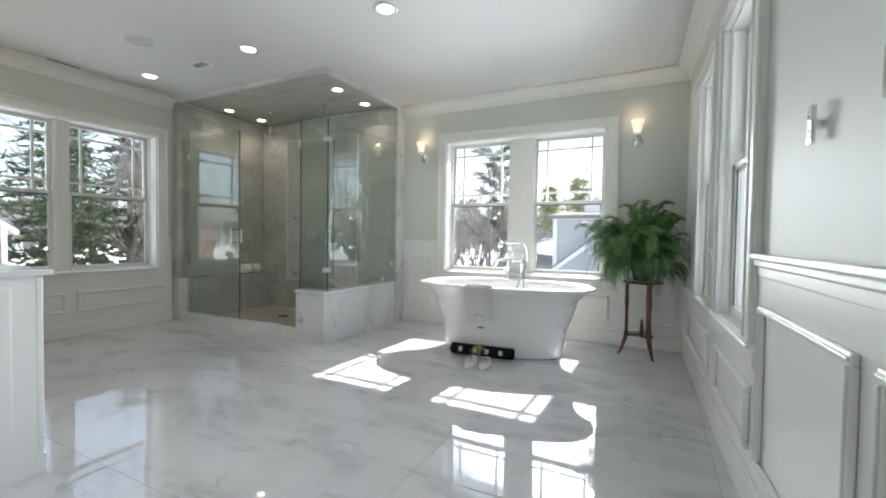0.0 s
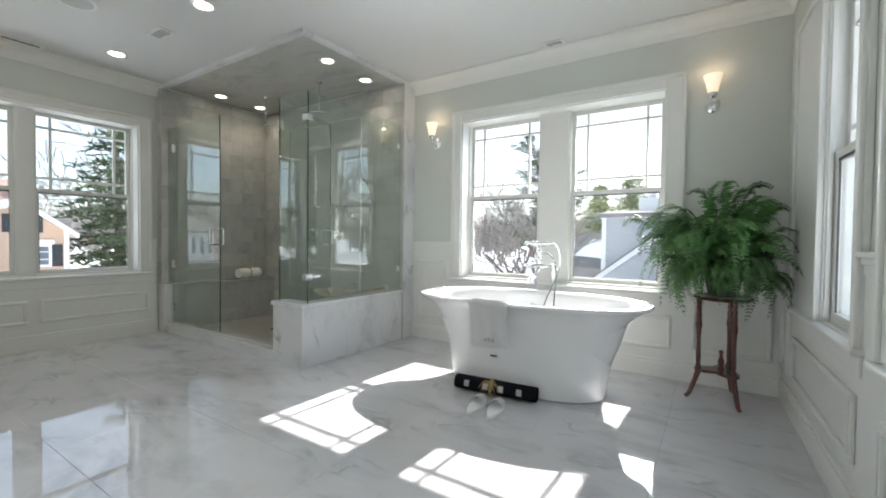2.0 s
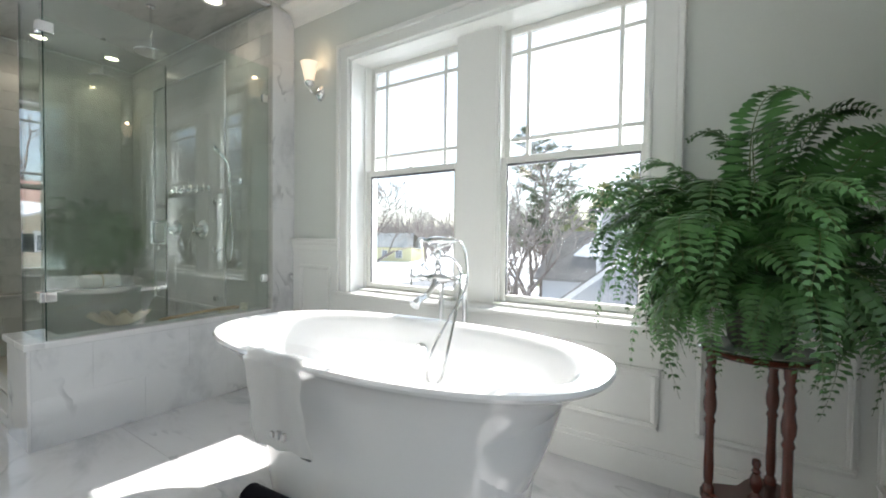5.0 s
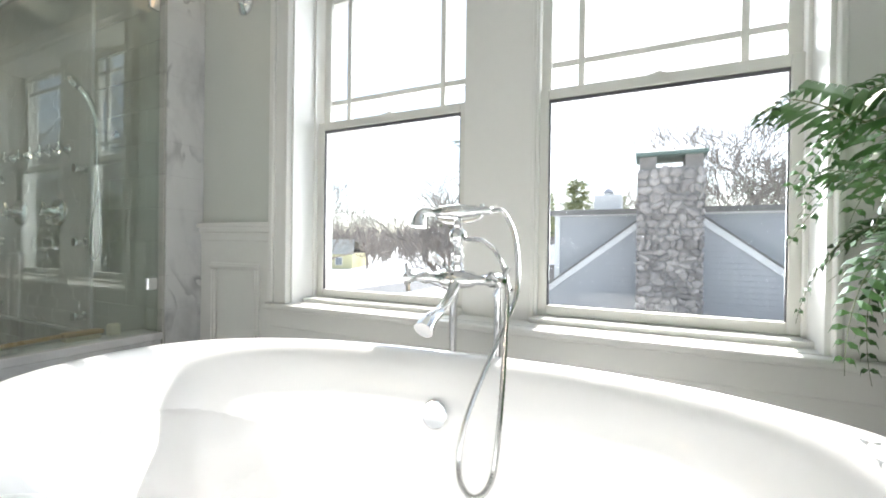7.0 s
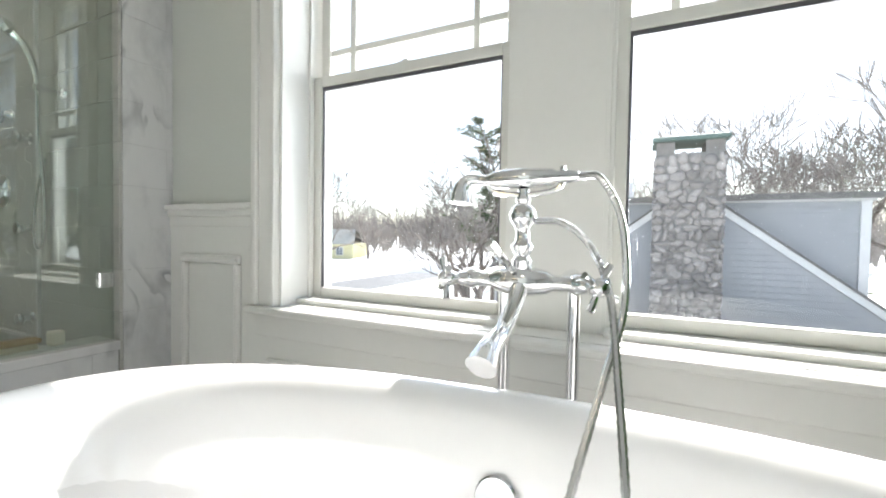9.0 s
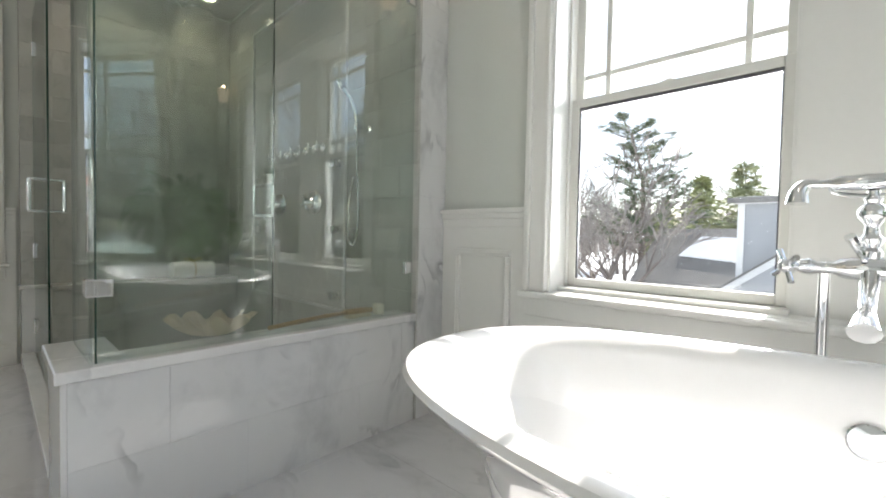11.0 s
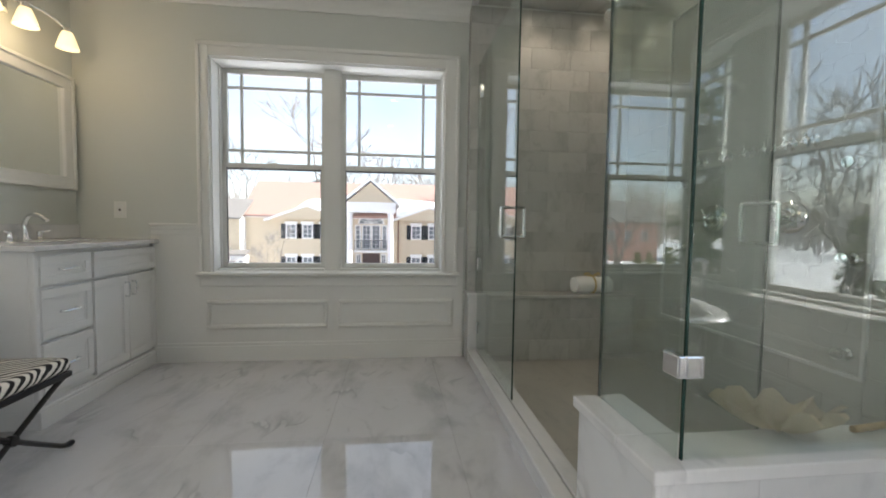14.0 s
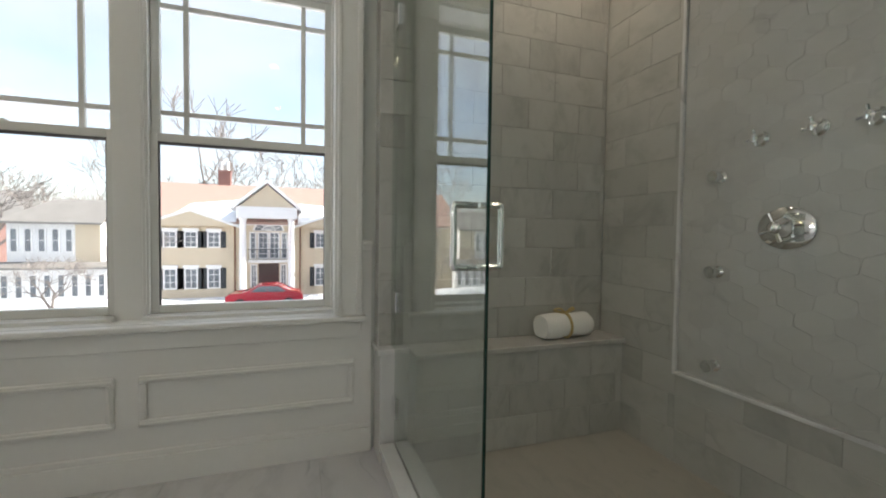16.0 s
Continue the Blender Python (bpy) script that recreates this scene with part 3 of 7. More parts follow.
def lantern(n=4):
    """A quarter-symmetric lantern outline with S-curved sides that meet in points."""
    q = []
    for i in range(n + 1):
        t = i / n
        q.append((LW / 2 * (1 - t) + 0.010 * math.sin(2 * math.pi * t), LH / 2 * t + 0.008 * math.sin(2 * math.pi * t)))
    ring = q[:-1] + [(-x, z) for x, z in q[::-1][:-1]] + [(-x, -z) for x, z in q[:-1]] + [(x, -z) for x, z in q[::-1][:-1]]
    return [(x * 0.990, z * 0.990) for x, z in ring]


LANTERN = lantern()


def clip_tile(bm, cx, cz):
    q = [(cx + x, cz + z) for x, z in LANTERN]
    for axis, lim, sign in ((0, a0 + 0.01, 1), (0, a1 - 0.01, -1), (1, b0 + 0.01, 1), (1, b1 - 0.01, -1)):
        out = []
        for p, r in zip(q, q[1:] + q[:1]):
            ip, ir = sign * (p[axis] - lim) >= 0, sign * (r[axis] - lim) >= 0
            if ip:
                out.append(p)
            if ip != ir:
                t = (lim - p[axis]) / (r[axis] - p[axis])
                out.append((p[0] + t * (r[0] - p[0]), p[1] + t * (r[1] - p[1])))
        q = out
        if len(q) < 3:
            return
    y = YS + random.uniform(-0.0006, 0.0006)
    f = [bm.verts.new((x, y, z)) for x, z in q]
    g = [bm.verts.new((x, YS + 0.0065, z)) for x, z in q]
    bm.faces.new(f)
    for i in range(len(q)):
        j = (i + 1) % len(q)
        bm.faces.new((f[i], f[j], g[j], g[i]))


row, cz = 0, b0
while cz < b1 + LH:
    cx = a0 + (LW / 2 if row % 2 else 0)
    while cx < a1 + LW:
        clip_tile(bm, cx, cz)
        cx += LW
    cz += LH / 2
    row += 1
mos = part("mosaic", bm, M_MOSAIC, back, "arabesque marble mosaic")
mos["kind"] = "stuff"
EASTFACE = Matrix.Rotation(radians(90), 4, "Z")
# the tiled return beside the wainscot
jog = thing("shower_wall_return", "grey marble tiles on the end of the shower wall", "tiled wall", kind="structure")
course(jog, YS + 0.012, YT - 0.002, 0.0, TOP, TW, TH, lambda u, z: Matrix.Translation((X_JOG, u, z)) @ EASTFACE, M_SLABT, joint=0.0004)
side_lining = thing("shower_wall_side", "grey marble subway tiles in running bond", "tiled wall", kind="structure")
part("bed", boxes((XS - 0.0112, Y_SHOWER, 0, XS - 0.006, YS + 0.006, TOP)), M_GROUT, side_lining)
course(side_lining, Y_SHOWER, YS - 0.001, BENCH_Z, TOP, TW, TH, lambda u, z: Matrix.Translation((XS, u, z)) @ EASTFACE, M_TILE)
course(side_lining, XL + 0.002, XS - 0.001, 0.141, TOP, 0.305, TH, lambda u, z: Matrix.Translation((u, Y_SHOWER, z)), M_TILE)
course(bench, Y_SHOWER + 0.131, YS - 0.001, 0.035, BENCH_Z - 0.025, TW, TH, lambda u, z: Matrix.Translation((BX, u, z)) @ EASTFACE, M_TILE)
# white marble facing of the low wall
course(low_wall, Y_SHOWER + 0.012, YS - 0.001, 0.0, 0.475, 0.46, 0.2375, lambda u, z: Matrix.Translation((X_SHOWER, u, z)) @ EASTFACE, M_SLABT, joint=0.0004)
course(low_wall, X_CAP + 0.015, X_SHOWER - 0.012, 0.0, 0.475, 0.46, 0.475, lambda u, z: Matrix.Translation((u, Y_SHOWER, z)), M_SLABT, joint=0.0004)
tile(low_wall, 0.117, 0.474, Matrix.Translation((X_CAP + 0.015, Y_SHOWER + 0.071, 0.237)) @ Matrix.Rotation(radians(-90), 4, "Z"), M_SLABT)
course(low_wall, X_CAP + 0.025, X_SHOWER - WT, 0.03, 0.475, 0.305, 0.152, lambda u, z: Matrix.Translation((u, Y_SHOWER + 0.13, z)) @ Matrix.Rotation(math.pi, 4, "Z"), M_TILE)
course(low_wall, Y_SHOWER + 0.14, YS - 0.001, 0.03, 0.475, 0.305, 0.152, lambda u, z: Matrix.Translation((X_SHOWER - WT, u, z)) @ Matrix.Rotation(radians(-90), 4, "Z"), M_TILE)


def pane(parent, name, x0, y0, z0, x1, y1, z1, edges):
    ob = part(name, boxes((x0, y0, z0, x1, y1, z1)), M_SHGLASS, parent)
    for e in edges:
        part("glass_edge", boxes(e), M_GEDGE, ob)
    return ob


GT = 2.19
YG, XG = 4.0, -2.778
g = 0.004
HX, HY = -3.128, YG
enclosure = thing("shower_screen", "frameless clear glass shower screen on the low marble wall", "shower screen")
pane(enclosure, "side_panel", XG - g, YG + 0.012, CAPZ, XG + g, YS - 0.004, GT, [(XG - g, YG + 0.008, CAPZ, XG + g, YG + 0.012, GT)])
pane(enclosure, "front_panel", HX + 0.007, YG - g, CAPZ, XG - 0.004, YG + g, GT, [(HX + 0.003, YG - g, CAPZ, HX + 0.007, YG + g, GT)])
pane(enclosure, "end_panel", XS + 0.004, YG - g, BENCH_Z, -4.985, YG + g, GT, [])


def clamp(parent, name, x, y, z, w=0.05, d=0.022, h=0.05, rz=0.0):
    bm = box(bmesh.new(), -w / 2, -d / 2, -h / 2, w / 2, d / 2, h / 2, 0.004)
    bmesh.ops.transform(bm, matrix=pose(x, y, z, 0, 0, rz), verts=bm.verts)
    return part(name, bm, M_CHROME, parent, "polished chrome")


for z in (0.725, 1.97):
    clamp(enclosure, "wall_clamp", XG, YS - 0.027, z, 0.022, 0.05, 0.055)
for z in (0.715, 1.987):
    clamp(enclosure, "corner_clamp", XG - 0.018, YG, z, 0.055, 0.024, 0.05)
    clamp(enclosure, "corner_clamp", XG, YG + 0.026, z, 0.024, 0.045, 0.05)


def pull(parent, x, z, y, side):
    """A square-cornered D pull on one face of a glass door."""
    s = 0.058 * side
    bm = tube(bmesh.new(), curve([(x, y, z + 0.075), (x, y + 0.8 * s, z + 0.075), (x, y + s, z + 0.068), (x, y + s, z), (x, y + s, z - 0.068), (x, y + 0.8 * s, z - 0.075), (x, y, z - 0.075)], 5), 0.0085, 10)
    return part("pull_handle", bm, M_CHROME, parent, "chrome D pull", smooth=True)


def glass_door(label, width, m):
    """A frameless door, hinged at its own origin, reaching along +x."""
    d = thing("shower_door", label, "shower door", "shower doors")
    pane(d, "door_panel", 0.012, -g, 0.112, width, g, GT, [(width, -g, 0.112, width + 0.004, g, GT)])
    for z in (0.27, 0.74, 1.97) if width > 0.9 else (0.27, 1.97):
        bm = box(bmesh.new(), -0.002, -0.013, z - 0.045, 0.055, 0.013, z + 0.045, 0.004)
        part("hinge", bm, M_CHROME, d, "chrome glass hinge")
    for s in (1, -1):
        pull(d, width - 0.055, 1.035, s * g, s)
    d.matrix_world = m
    return d


glass_door("closed frameless glass shower door with a chrome pull", 0.945, Matrix.Translation((-4.975, YG, 0)))
glass_door("frameless glass shower door standing open into the shower", 0.815, Matrix.Translation((HX - 0.012, HY, 0)) @ Matrix.Rotation(radians(107), 4, "Z"))

# ---- ceiling fixtures ----
def downlight(x, y, z, r=0.062, watts=0.0):
    d = thing("downlight", "round recessed ceiling downlight, switched on", "ceiling light", "recessed downlights")
    bm = lathe(bmesh.new(), [(r, 0.0), (r + 0.022, -0.001), (r + 0.024, -0.005), (r + 0.018, -0.008), (r, -0.006), (r - 0.006, -0.001)], 28)
    part("trim_ring", bm, M_WHITE, d, smooth=True)
    part("lamp", lathe(bmesh.new(), [(r - 0.002, -0.002), (r * 0.8, -0.005), (0, -0.006)], 24), M_BULB, d, "glowing lens", smooth=True)
    d.location = (x, y, z)
    if watts:
        lamp = bpy.data.lights.new("downlight_beam", "SPOT")
        lamp.energy, lamp.color, lamp.spot_size, lamp.spot_blend, lamp.shadow_soft_size = watts, (1.0, 0.84, 0.66), radians(125), 0.6, 0.04
        beam = new("downlight_beam", lamp)
        beam.matrix_world = look((x, y, z - 0.02), (x, y + 0.0001, 0))


M_BULB = glow("downlight_lens", (1.0, 0.86, 0.62), 4.0)
M_SHADE = glow("lit_frosted_glass", (1.0, 0.72, 0.45), 0.30)
M_VSHADE = glow("lit_vanity_glass", (1.0, 0.74, 0.38), 0.42)
for x, y in ((-1.66, 3.34), (-3.10, 3.37), (-4.56, 3.37)):
    downlight(x, y, CEIL - 0.001, watts=0.9)
for x, y in ((-3.02, 4.42), (-3.05, 4.94), (-4.80, 4.44), (-4.80, 4.93)):
    downlight(x, y, CEIL - 0.023, 0.055, 2.2)

speaker = thing("ceiling_speaker", "round white ceiling speaker grille", "speaker")
part("rim", lathe(bmesh.new(), [(0.105, 0), (0.115, -0.002), (0.115, -0.007), (0.102, -0.008), (0.100, -0.002)], 32), M_TRIM, speaker, smooth=True)
part("grille", lathe(bmesh.new(), [(0.100, -0.001), (0.098, -0.006), (0, -0.007)], 32), M_GRILLE, speaker, "fine grey mesh")
speaker.location = (-3.80, 2.87, CEIL - 0.001)
# the shade inside a vent, put into the colour of a flat sheet
M_DARK = plain("painted_duct_shade", (0.22, 0.22, 0.22), 0.8)


def register(x, y, w, d, slats, label):
    v = thing("ceiling_vent", label, "ceiling vent", "ceiling vents")
    t = 0.018
    part("frame", boxes((-w / 2, -d / 2, -0.008, w / 2, -d / 2 + t, 0), (-w / 2, d / 2 - t, -0.008, w / 2, d / 2, 0), (-w / 2, -d / 2 + t, -0.008, -w / 2 + t, d / 2 - t, 0), (w / 2 - t, -d / 2 + t, -0.008, w / 2, d / 2 - t, 0)), M_TRIM, v)
    part("duct", boxes((-w / 2 + t, -d / 2 + t, -0.002, w / 2 - t, d / 2 - t, -0.0005)), M_DARK, v, "dark sheet painted as the duct's shade")
    for i in range(slats):
        yy = -d / 2 + t + (i + 0.5) * (d - 2 * t) / slats
        bm = box(bmesh.new(), -w / 2 + t, -0.004, -0.001, w / 2 - t, 0.004, 0.001)
        bmesh.ops.transform(bm, matrix=pose(0, yy, -0.005, 40), verts=bm.verts)
        part("slat", bm, M_TRIM, v)
    v.location = (x, y, CEIL - 0.001)
    return v


register(-1.20, 5.20, 0.16, 0.10, 4, "small white ceiling register near the tub windows")
register(-3.80, 3.40, 0.22, 0.12, 5, "white louvred ceiling vent")
register(-4.97, 2.83, 0.10, 0.30, 5, "white ceiling register near the crown moulding")


# ---- wall lamps ----
def sconce(x, z):
    s = thing("wall_sconce", "chrome wall sconce with a lit flared glass shade", "wall sconce", "sconces beside the tub window")
    m = Matrix.Translation((0, 0, 0)) @ Matrix.Rotation(radians(90), 4, "X")
    part("backplate", lathe(bmesh.new(), [(0.056, 0.0), (0.056, 0.006), (0.048, 0.014), (0.030, 0.020), (0.014, 0.028)], 28, m, 0.85, 1.0), M_CHROME, s, smooth=True)
    bm = tube(bmesh.new(), curve([(0, -0.02, -0.002), (0, -0.06, -0.012), (0, -0.088, 0.004), (0, -0.095, 0.035)], 6), 0.009, 10)
    part("arm", bm, M_CHROME, s, smooth=True)
    cup = Matrix.Translation((0, -0.095, 0.03))
    part("cup", lathe(bmesh.new(), [(0.012, -0.012), (0.020, -0.004), (0.030, 0.006), (0.033, 0.022), (0.030, 0.028)], 24, cup), M_CHROME, s, smooth=True)
    part("shade", lathe(bmesh.new(), [(0.028, 0.026), (0.034, 0.05), (0.044, 0.10), (0.058, 0.150), (0.054, 0.150), (0.040, 0.10), (0.030, 0.05), (0.024, 0.03)], 32, cup), M_SHADE, s, "glowing frosted glass shade", smooth=True)
    s.location = (x, YT - 0.001, z)
    d = bpy.data.lights.new("sconce_bulb", "POINT")
    d.energy, d.color, d.shadow_soft_size = 0.12, (1.0, 0.72, 0.45), 0.02
    b = new("sconce_bulb", d)
    b.location = (x, YT - 0.096, z + 0.20)


sconce(-2.46, 2.01)
sconce(-0.095, 2.01)

# ---- the bathtub ----
TX, TY = -1.19, 4.64
TUB_TURN = Matrix.Translation((TX, TY, 0)) @ Matrix.Rotation(radians(3.0), 4, "Z") @ Matrix.Translation((-TX, -TY, 0))


def loft(bm, rings, seg=72, power=2.45):
    rows = []
    for a, b, z in rings:
        if a < 1e-4:
            rows.append([bm.verts.new((TX, TY, z))])
            continue
        row = []
        for i in range(seg):
            t = 2 * math.pi * i / seg
            c, s = math.cos(t), math.sin(t)
            row.append(bm.verts.new((TX + a * math.copysign(abs(c) ** (2 / power), c), TY + b * math.copysign(abs(s) ** (2 / power), s), z)))
        rows.append(row)
    for p, q in zip(rows, rows[1:]):
        for i in range(seg):
            j = (i + 1) % seg
            if len(q) == 1:
                bm.faces.new((p[i], p[j], q[0]))
            else:
                bm.faces.new((p[i], p[j], q[j], q[i]))
    bm.faces.new(rows[0][::-1])
    return bm


bathtub = thing("bathtub", "white freestanding double-ended bathtub with a rolled rim", "bathtub")
bm = loft(bmesh.new(), [(0.535, 0.262, 0), (0.55, 0.275, 0.010), (0.556, 0.280, 0.04), (0.575, 0.287, 0.18), (0.60, 0.298, 0.32), (0.635, 0.315, 0.43), (0.685, 0.342, 0.51), (0.75, 0.378, 0.57), (0.80, 0.408, 0.598), (0.822, 0.424, 0.608), (0.83, 0.430, 0.618), (0.822, 0.424, 0.628), (0.80, 0.410, 0.632),
                          (0.765, 0.385, 0.630), (0.735, 0.360, 0.618), (0.71, 0.335, 0.59), (0.675, 0.310, 0.49), (0.635, 0.290, 0.36), (0.58, 0.265, 0.22), (0.50, 0.225, 0.155), (0.36, 0.16, 0.13), (0.15, 0.07, 0.125), (0, 0, 0.123)])
part("tub_shell", bm, M_WHITE, bathtub, "glossy white enamel", smooth=True)
bathtub.matrix_world = TUB_TURN
bm = lathe(bmesh.new(), [(0.034, 0), (0.034, 0.003), (0.031, 0.006), (0.012, 0.0075), (0.0, 0.008)], 28, Matrix.Translation((-1.235, 4.948, 0.50)) @ Matrix.Rotation(radians(80), 4, "X"))
part("overflow_plate", bm, M_CHROME, bathtub, "round chrome overflow", smooth=True)
bm = lathe(bmesh.new(), [(0.035, 0), (0.035, 0.004), (0.025, 0.007), (0.0, 0.007)], 24, Matrix.Translation((TX, TY + 0.05, 0.124)))
part("drain", bm, M_CHROME, bathtub, "round chrome drain", smooth=True)
bm = box(bmesh.new(), -1.335, TY - 0.298, 0.244, -1.285, TY - 0.280, 0.256, 0.003)
part("maker_plate", bm, M_BLACK, bathtub, "small dark plate")

# telephone-style tub filler on two floor risers behind the tub
filler = thing("tub_filler", "polished chrome floor-mounted tub filler with telephone hand shower", "faucet")
FX, FY, FZ = -1.255, 5.075, 0.822
for dx in (-0.072, 0.072):
    bm = lathe(bmesh.new(), [(0.034, 0.0), (0.034, 0.010), (0.020, 0.022), (0.013, 0.035), (0.013, FZ - 0.02), (0.017, FZ - 0.012), (0.017, FZ)], 20, Matrix.Translation((FX + dx, FY + 0.140, 0)))
    tube(bm, curve([(FX + dx, FY + 0.140, FZ - 0.012), (FX + dx, FY + 0.132, FZ + 0.004), (FX + dx, FY + 0.08, FZ + 0.006), (FX + dx, FY, FZ)], 4), 0.013, 10)
    part("riser", bm, M_CHROME, filler, smooth=True)
bm = lathe(bmesh.new(), [(0.0, -0.115), (0.016, -0.112), (0.020, -0.095), (0.014, -0.085), (0.014, -0.055), (0.021, -0.045), (0.026, -0.02), (0.028, 0.0), (0.026, 0.02), (0.021, 0.045), (0.014, 0.055), (0.014, 0.085), (0.020, 0.095), (0.016, 0.112), (0.0, 0.115)], 20, Matrix.Translation((FX, FY + 0.005, FZ)) @ Matrix.Rotation(radians(90), 4, "Y"))
part("body", bm, M_CHROME, filler, smooth=True)
for sg in (-1, 1):
    base = Vector((FX + sg * 0.095, FY, FZ))
    way = Vector((sg * 0.80, -0.60, 0.0)).normalized()
    m = aim(base, base + way)
    bm = lathe(bmesh.new(), [(0.012, 0), (0.013, 0.02), (0.009, 0.028), (0.013, 0.036), (0.016, 0.044), (0.016, 0.056), (0.010, 0.064), (0.0, 0.066)], 16, m)
    for k in range(4):
        a = math.pi / 4 + k * math.pi / 2 + 0.25 * sg
        rod(bm, m @ Vector((0, 0, 0.05)), m @ Vector((0.042 * math.cos(a), 0.042 * math.sin(a), 0.052)), 0.0045, 0.0065, 8)
    part("cross_handle", bm, M_CHROME, filler, "chrome cross handle", smooth=True)
bm = tube(bmesh.new(), curve([(FX, FY - 0.01, FZ - 0.01), (FX - 0.002, FY - 0.035, FZ - 0.04), (FX - 0.006, FY - 0.085, FZ - 0.075), (FX - 0.010, FY - 0.135, FZ - 0.092), (FX - 0.012, FY - 0.165, FZ - 0.112)], 5), 0.015, 12,
          radii=[0.017 - 0.003 * math.sin(i / 20 * math.pi) + 0.008 * max(0, i - 11) / 9 for i in range(21)])
part("spout", bm, M_CHROME, filler, smooth=True)
bm = tube(bmesh.new(), curve([(FX - 0.01, FY - 0.02, FZ + 0.02), (FX - 0.022, FY - 0.055, FZ + 0.045), (FX - 0.035, FY - 0.075, FZ + 0.068)], 4), 0.006, 8, radii=[0.006 + 0.004 * i / 8 for i in range(9)])
part("diverter_lever", bm, M_CHROME, filler, smooth=True)
bm = lathe(bmesh.new(), [(0.016, 0.0), (0.018, 0.02), (0.012, 0.03), (0.018, 0.042), (0.020, 0.052), (0.013, 0.062), (0.011, 0.085), (0.015, 0.092), (0.022, 0.104), (0.024, 0.118), (0.020, 0.132), (0.011, 0.142), (0.014, 0.150), (0.009, 0.160), (0.010, 0.172)], 20, Matrix.Translation((FX, FY + 0.005, FZ + 0.02)) @ Matrix.Diagonal((1, 1, 0.84, 1)))
part("column", bm, M_CHROME, filler, smooth=True)
cz = FZ + 0.172
bm = tube(bmesh.new(), curve([(FX - 0.068, FY + 0.005, cz + 0.022), (FX - 0.066, FY + 0.005, cz), (FX - 0.05, FY + 0.005, cz - 0.012), (FX, FY + 0.005, cz - 0.018), (FX + 0.05, FY + 0.005, cz - 0.012), (FX + 0.066, FY + 0.005, cz), (FX + 0.068, FY + 0.005, cz + 0.03)], 5), 0.005, 8)
part("cradle", bm, M_CHROME, filler, smooth=True)
bm = lathe(bmesh.new(), [(0.0, -0.09), (0.009, -0.088), (0.010, -0.06), (0.016, -0.05), (0.019, 0.0), (0.016, 0.055), (0.011, 0.062), (0.012, 0.085), (0.008, 0.10)], 16, Matrix.Translation((FX - 0.005, FY + 0.005, cz + 0.012)) @ Matrix.Rotation(radians(90), 4, "Y"))
tube(bm, curve([(FX - 0.085, FY + 0.005, cz + 0.014), (FX - 0.108, FY + 0.005, cz + 0.012), (FX - 0.120, FY + 0.003, cz - 0.006), (FX - 0.122, FY, cz - 0.030)], 5), 0.012, 12, radii=[0.010 + 0.012 * i / 15 for i in range(16)])
part("hand_shower", bm, M_CHROME, filler, smooth=True)


def hose(parent, pts, r=0.0068):
    """A ribbed metal hose."""
    c = curve(pts, 26)
    return part("hose", tube(bmesh.new(), c, r, 8, radii=[r * (1.0 if i % 2 else 0.80) for i in range(len(c))]), M_HOSE, parent, "ribbed metal hose", smooth=True)


M_HOSE = plain("hose_steel", (0.62, 0.62, 0.61), 0.22, 1.0, vary=0.05)
hose(filler, [(FX + 0.095, FY + 0.005, cz + 0.012), (FX + 0.13, FY + 0.0, cz + 0.005), (FX + 0.165, FY - 0.01, cz - 0.07), (FX + 0.172, FY - 0.02, cz - 0.20), (FX + 0.150, FY - 0.09, cz - 0.30), (FX + 0.115, FY - 0.20, cz - 0.46), (FX + 0.115, FY - 0.235, cz - 0.56), (FX + 0.150, FY - 0.245, cz - 0.595),
              (FX + 0.185, FY - 0.235, cz - 0.56), (FX + 0.190, FY - 0.20, cz - 0.46), (FX + 0.170, FY - 0.10, cz - 0.30), (FX + 0.150, FY - 0.03, cz - 0.18), (FX + 0.115, FY, cz - 0.105), (FX + 0.07, FY + 0.004, cz - 0.068), (FX + 0.022, FY + 0.005, cz - 0.064)])

# towel over the rim
towel = thing("hand_towel", "white terry towel hung over the tub rim", "towel")
bm = bmesh.new()
prof = [(TY - 0.400, 0.325), (TY - 0.410, 0.38), (TY - 0.420, 0.45), (TY - 0.430, 0.53), (TY - 0.437, 0.59), (TY - 0.437, 0.625), (TY - 0.415, 0.643), (TY - 0.385, 0.640), (TY - 0.360, 0.625), (TY - 0.335, 0.59), (TY - 0.318, 0.53)]
prof = [(p.y, p.z) for p in curve([(0, a, b) for a, b in prof], 4)]
n = 22
sheet = []
for k in range(n + 1):
    x = -1.425 + 0.262 * k / n
    row = []
    for i, (y, z) in enumerate(prof):
        f = i / len(prof)
        row.append(bm.verts.new((x + 0.010 * math.sin(i * 0.35 + 1) * (k / n - 0.5) + 0.004 * math.sin(i * 0.9), y - 0.006 - 0.004 * math.sin(k * 0.8 + i * 0.11) * (1 - f), z + 0.003 * math.sin(k * 0.5) + (0.012 * (k / n) if i < 6 else 0))))
    sheet.append(row)
for a, b in zip(sheet, sheet[1:]):
    for i in range(len(a) - 1):
        bm.faces.new((a[i], a[i + 1], b[i + 1], b[i]))
bmesh.ops.solidify(bm, geom=bm.faces[:], thickness=-0.009)
cloth = part("cloth", bm, M_TOWEL, towel, smooth=True)
bm = bmesh.new()
for k, h in enumerate((0.020, 0.026, 0.022)):
    box(bm, -1.325 + 0.026 * k, TY - 0.428, 0.375, -1.309 + 0.026 * k, TY - 0.414, 0.375 + h, 0.002)
part("monogram", bm, plain("grey_thread", (0.62, 0.61, 0.60), 0.8), towel, "grey stitched monogram")

towel.matrix_world = TUB_TURN

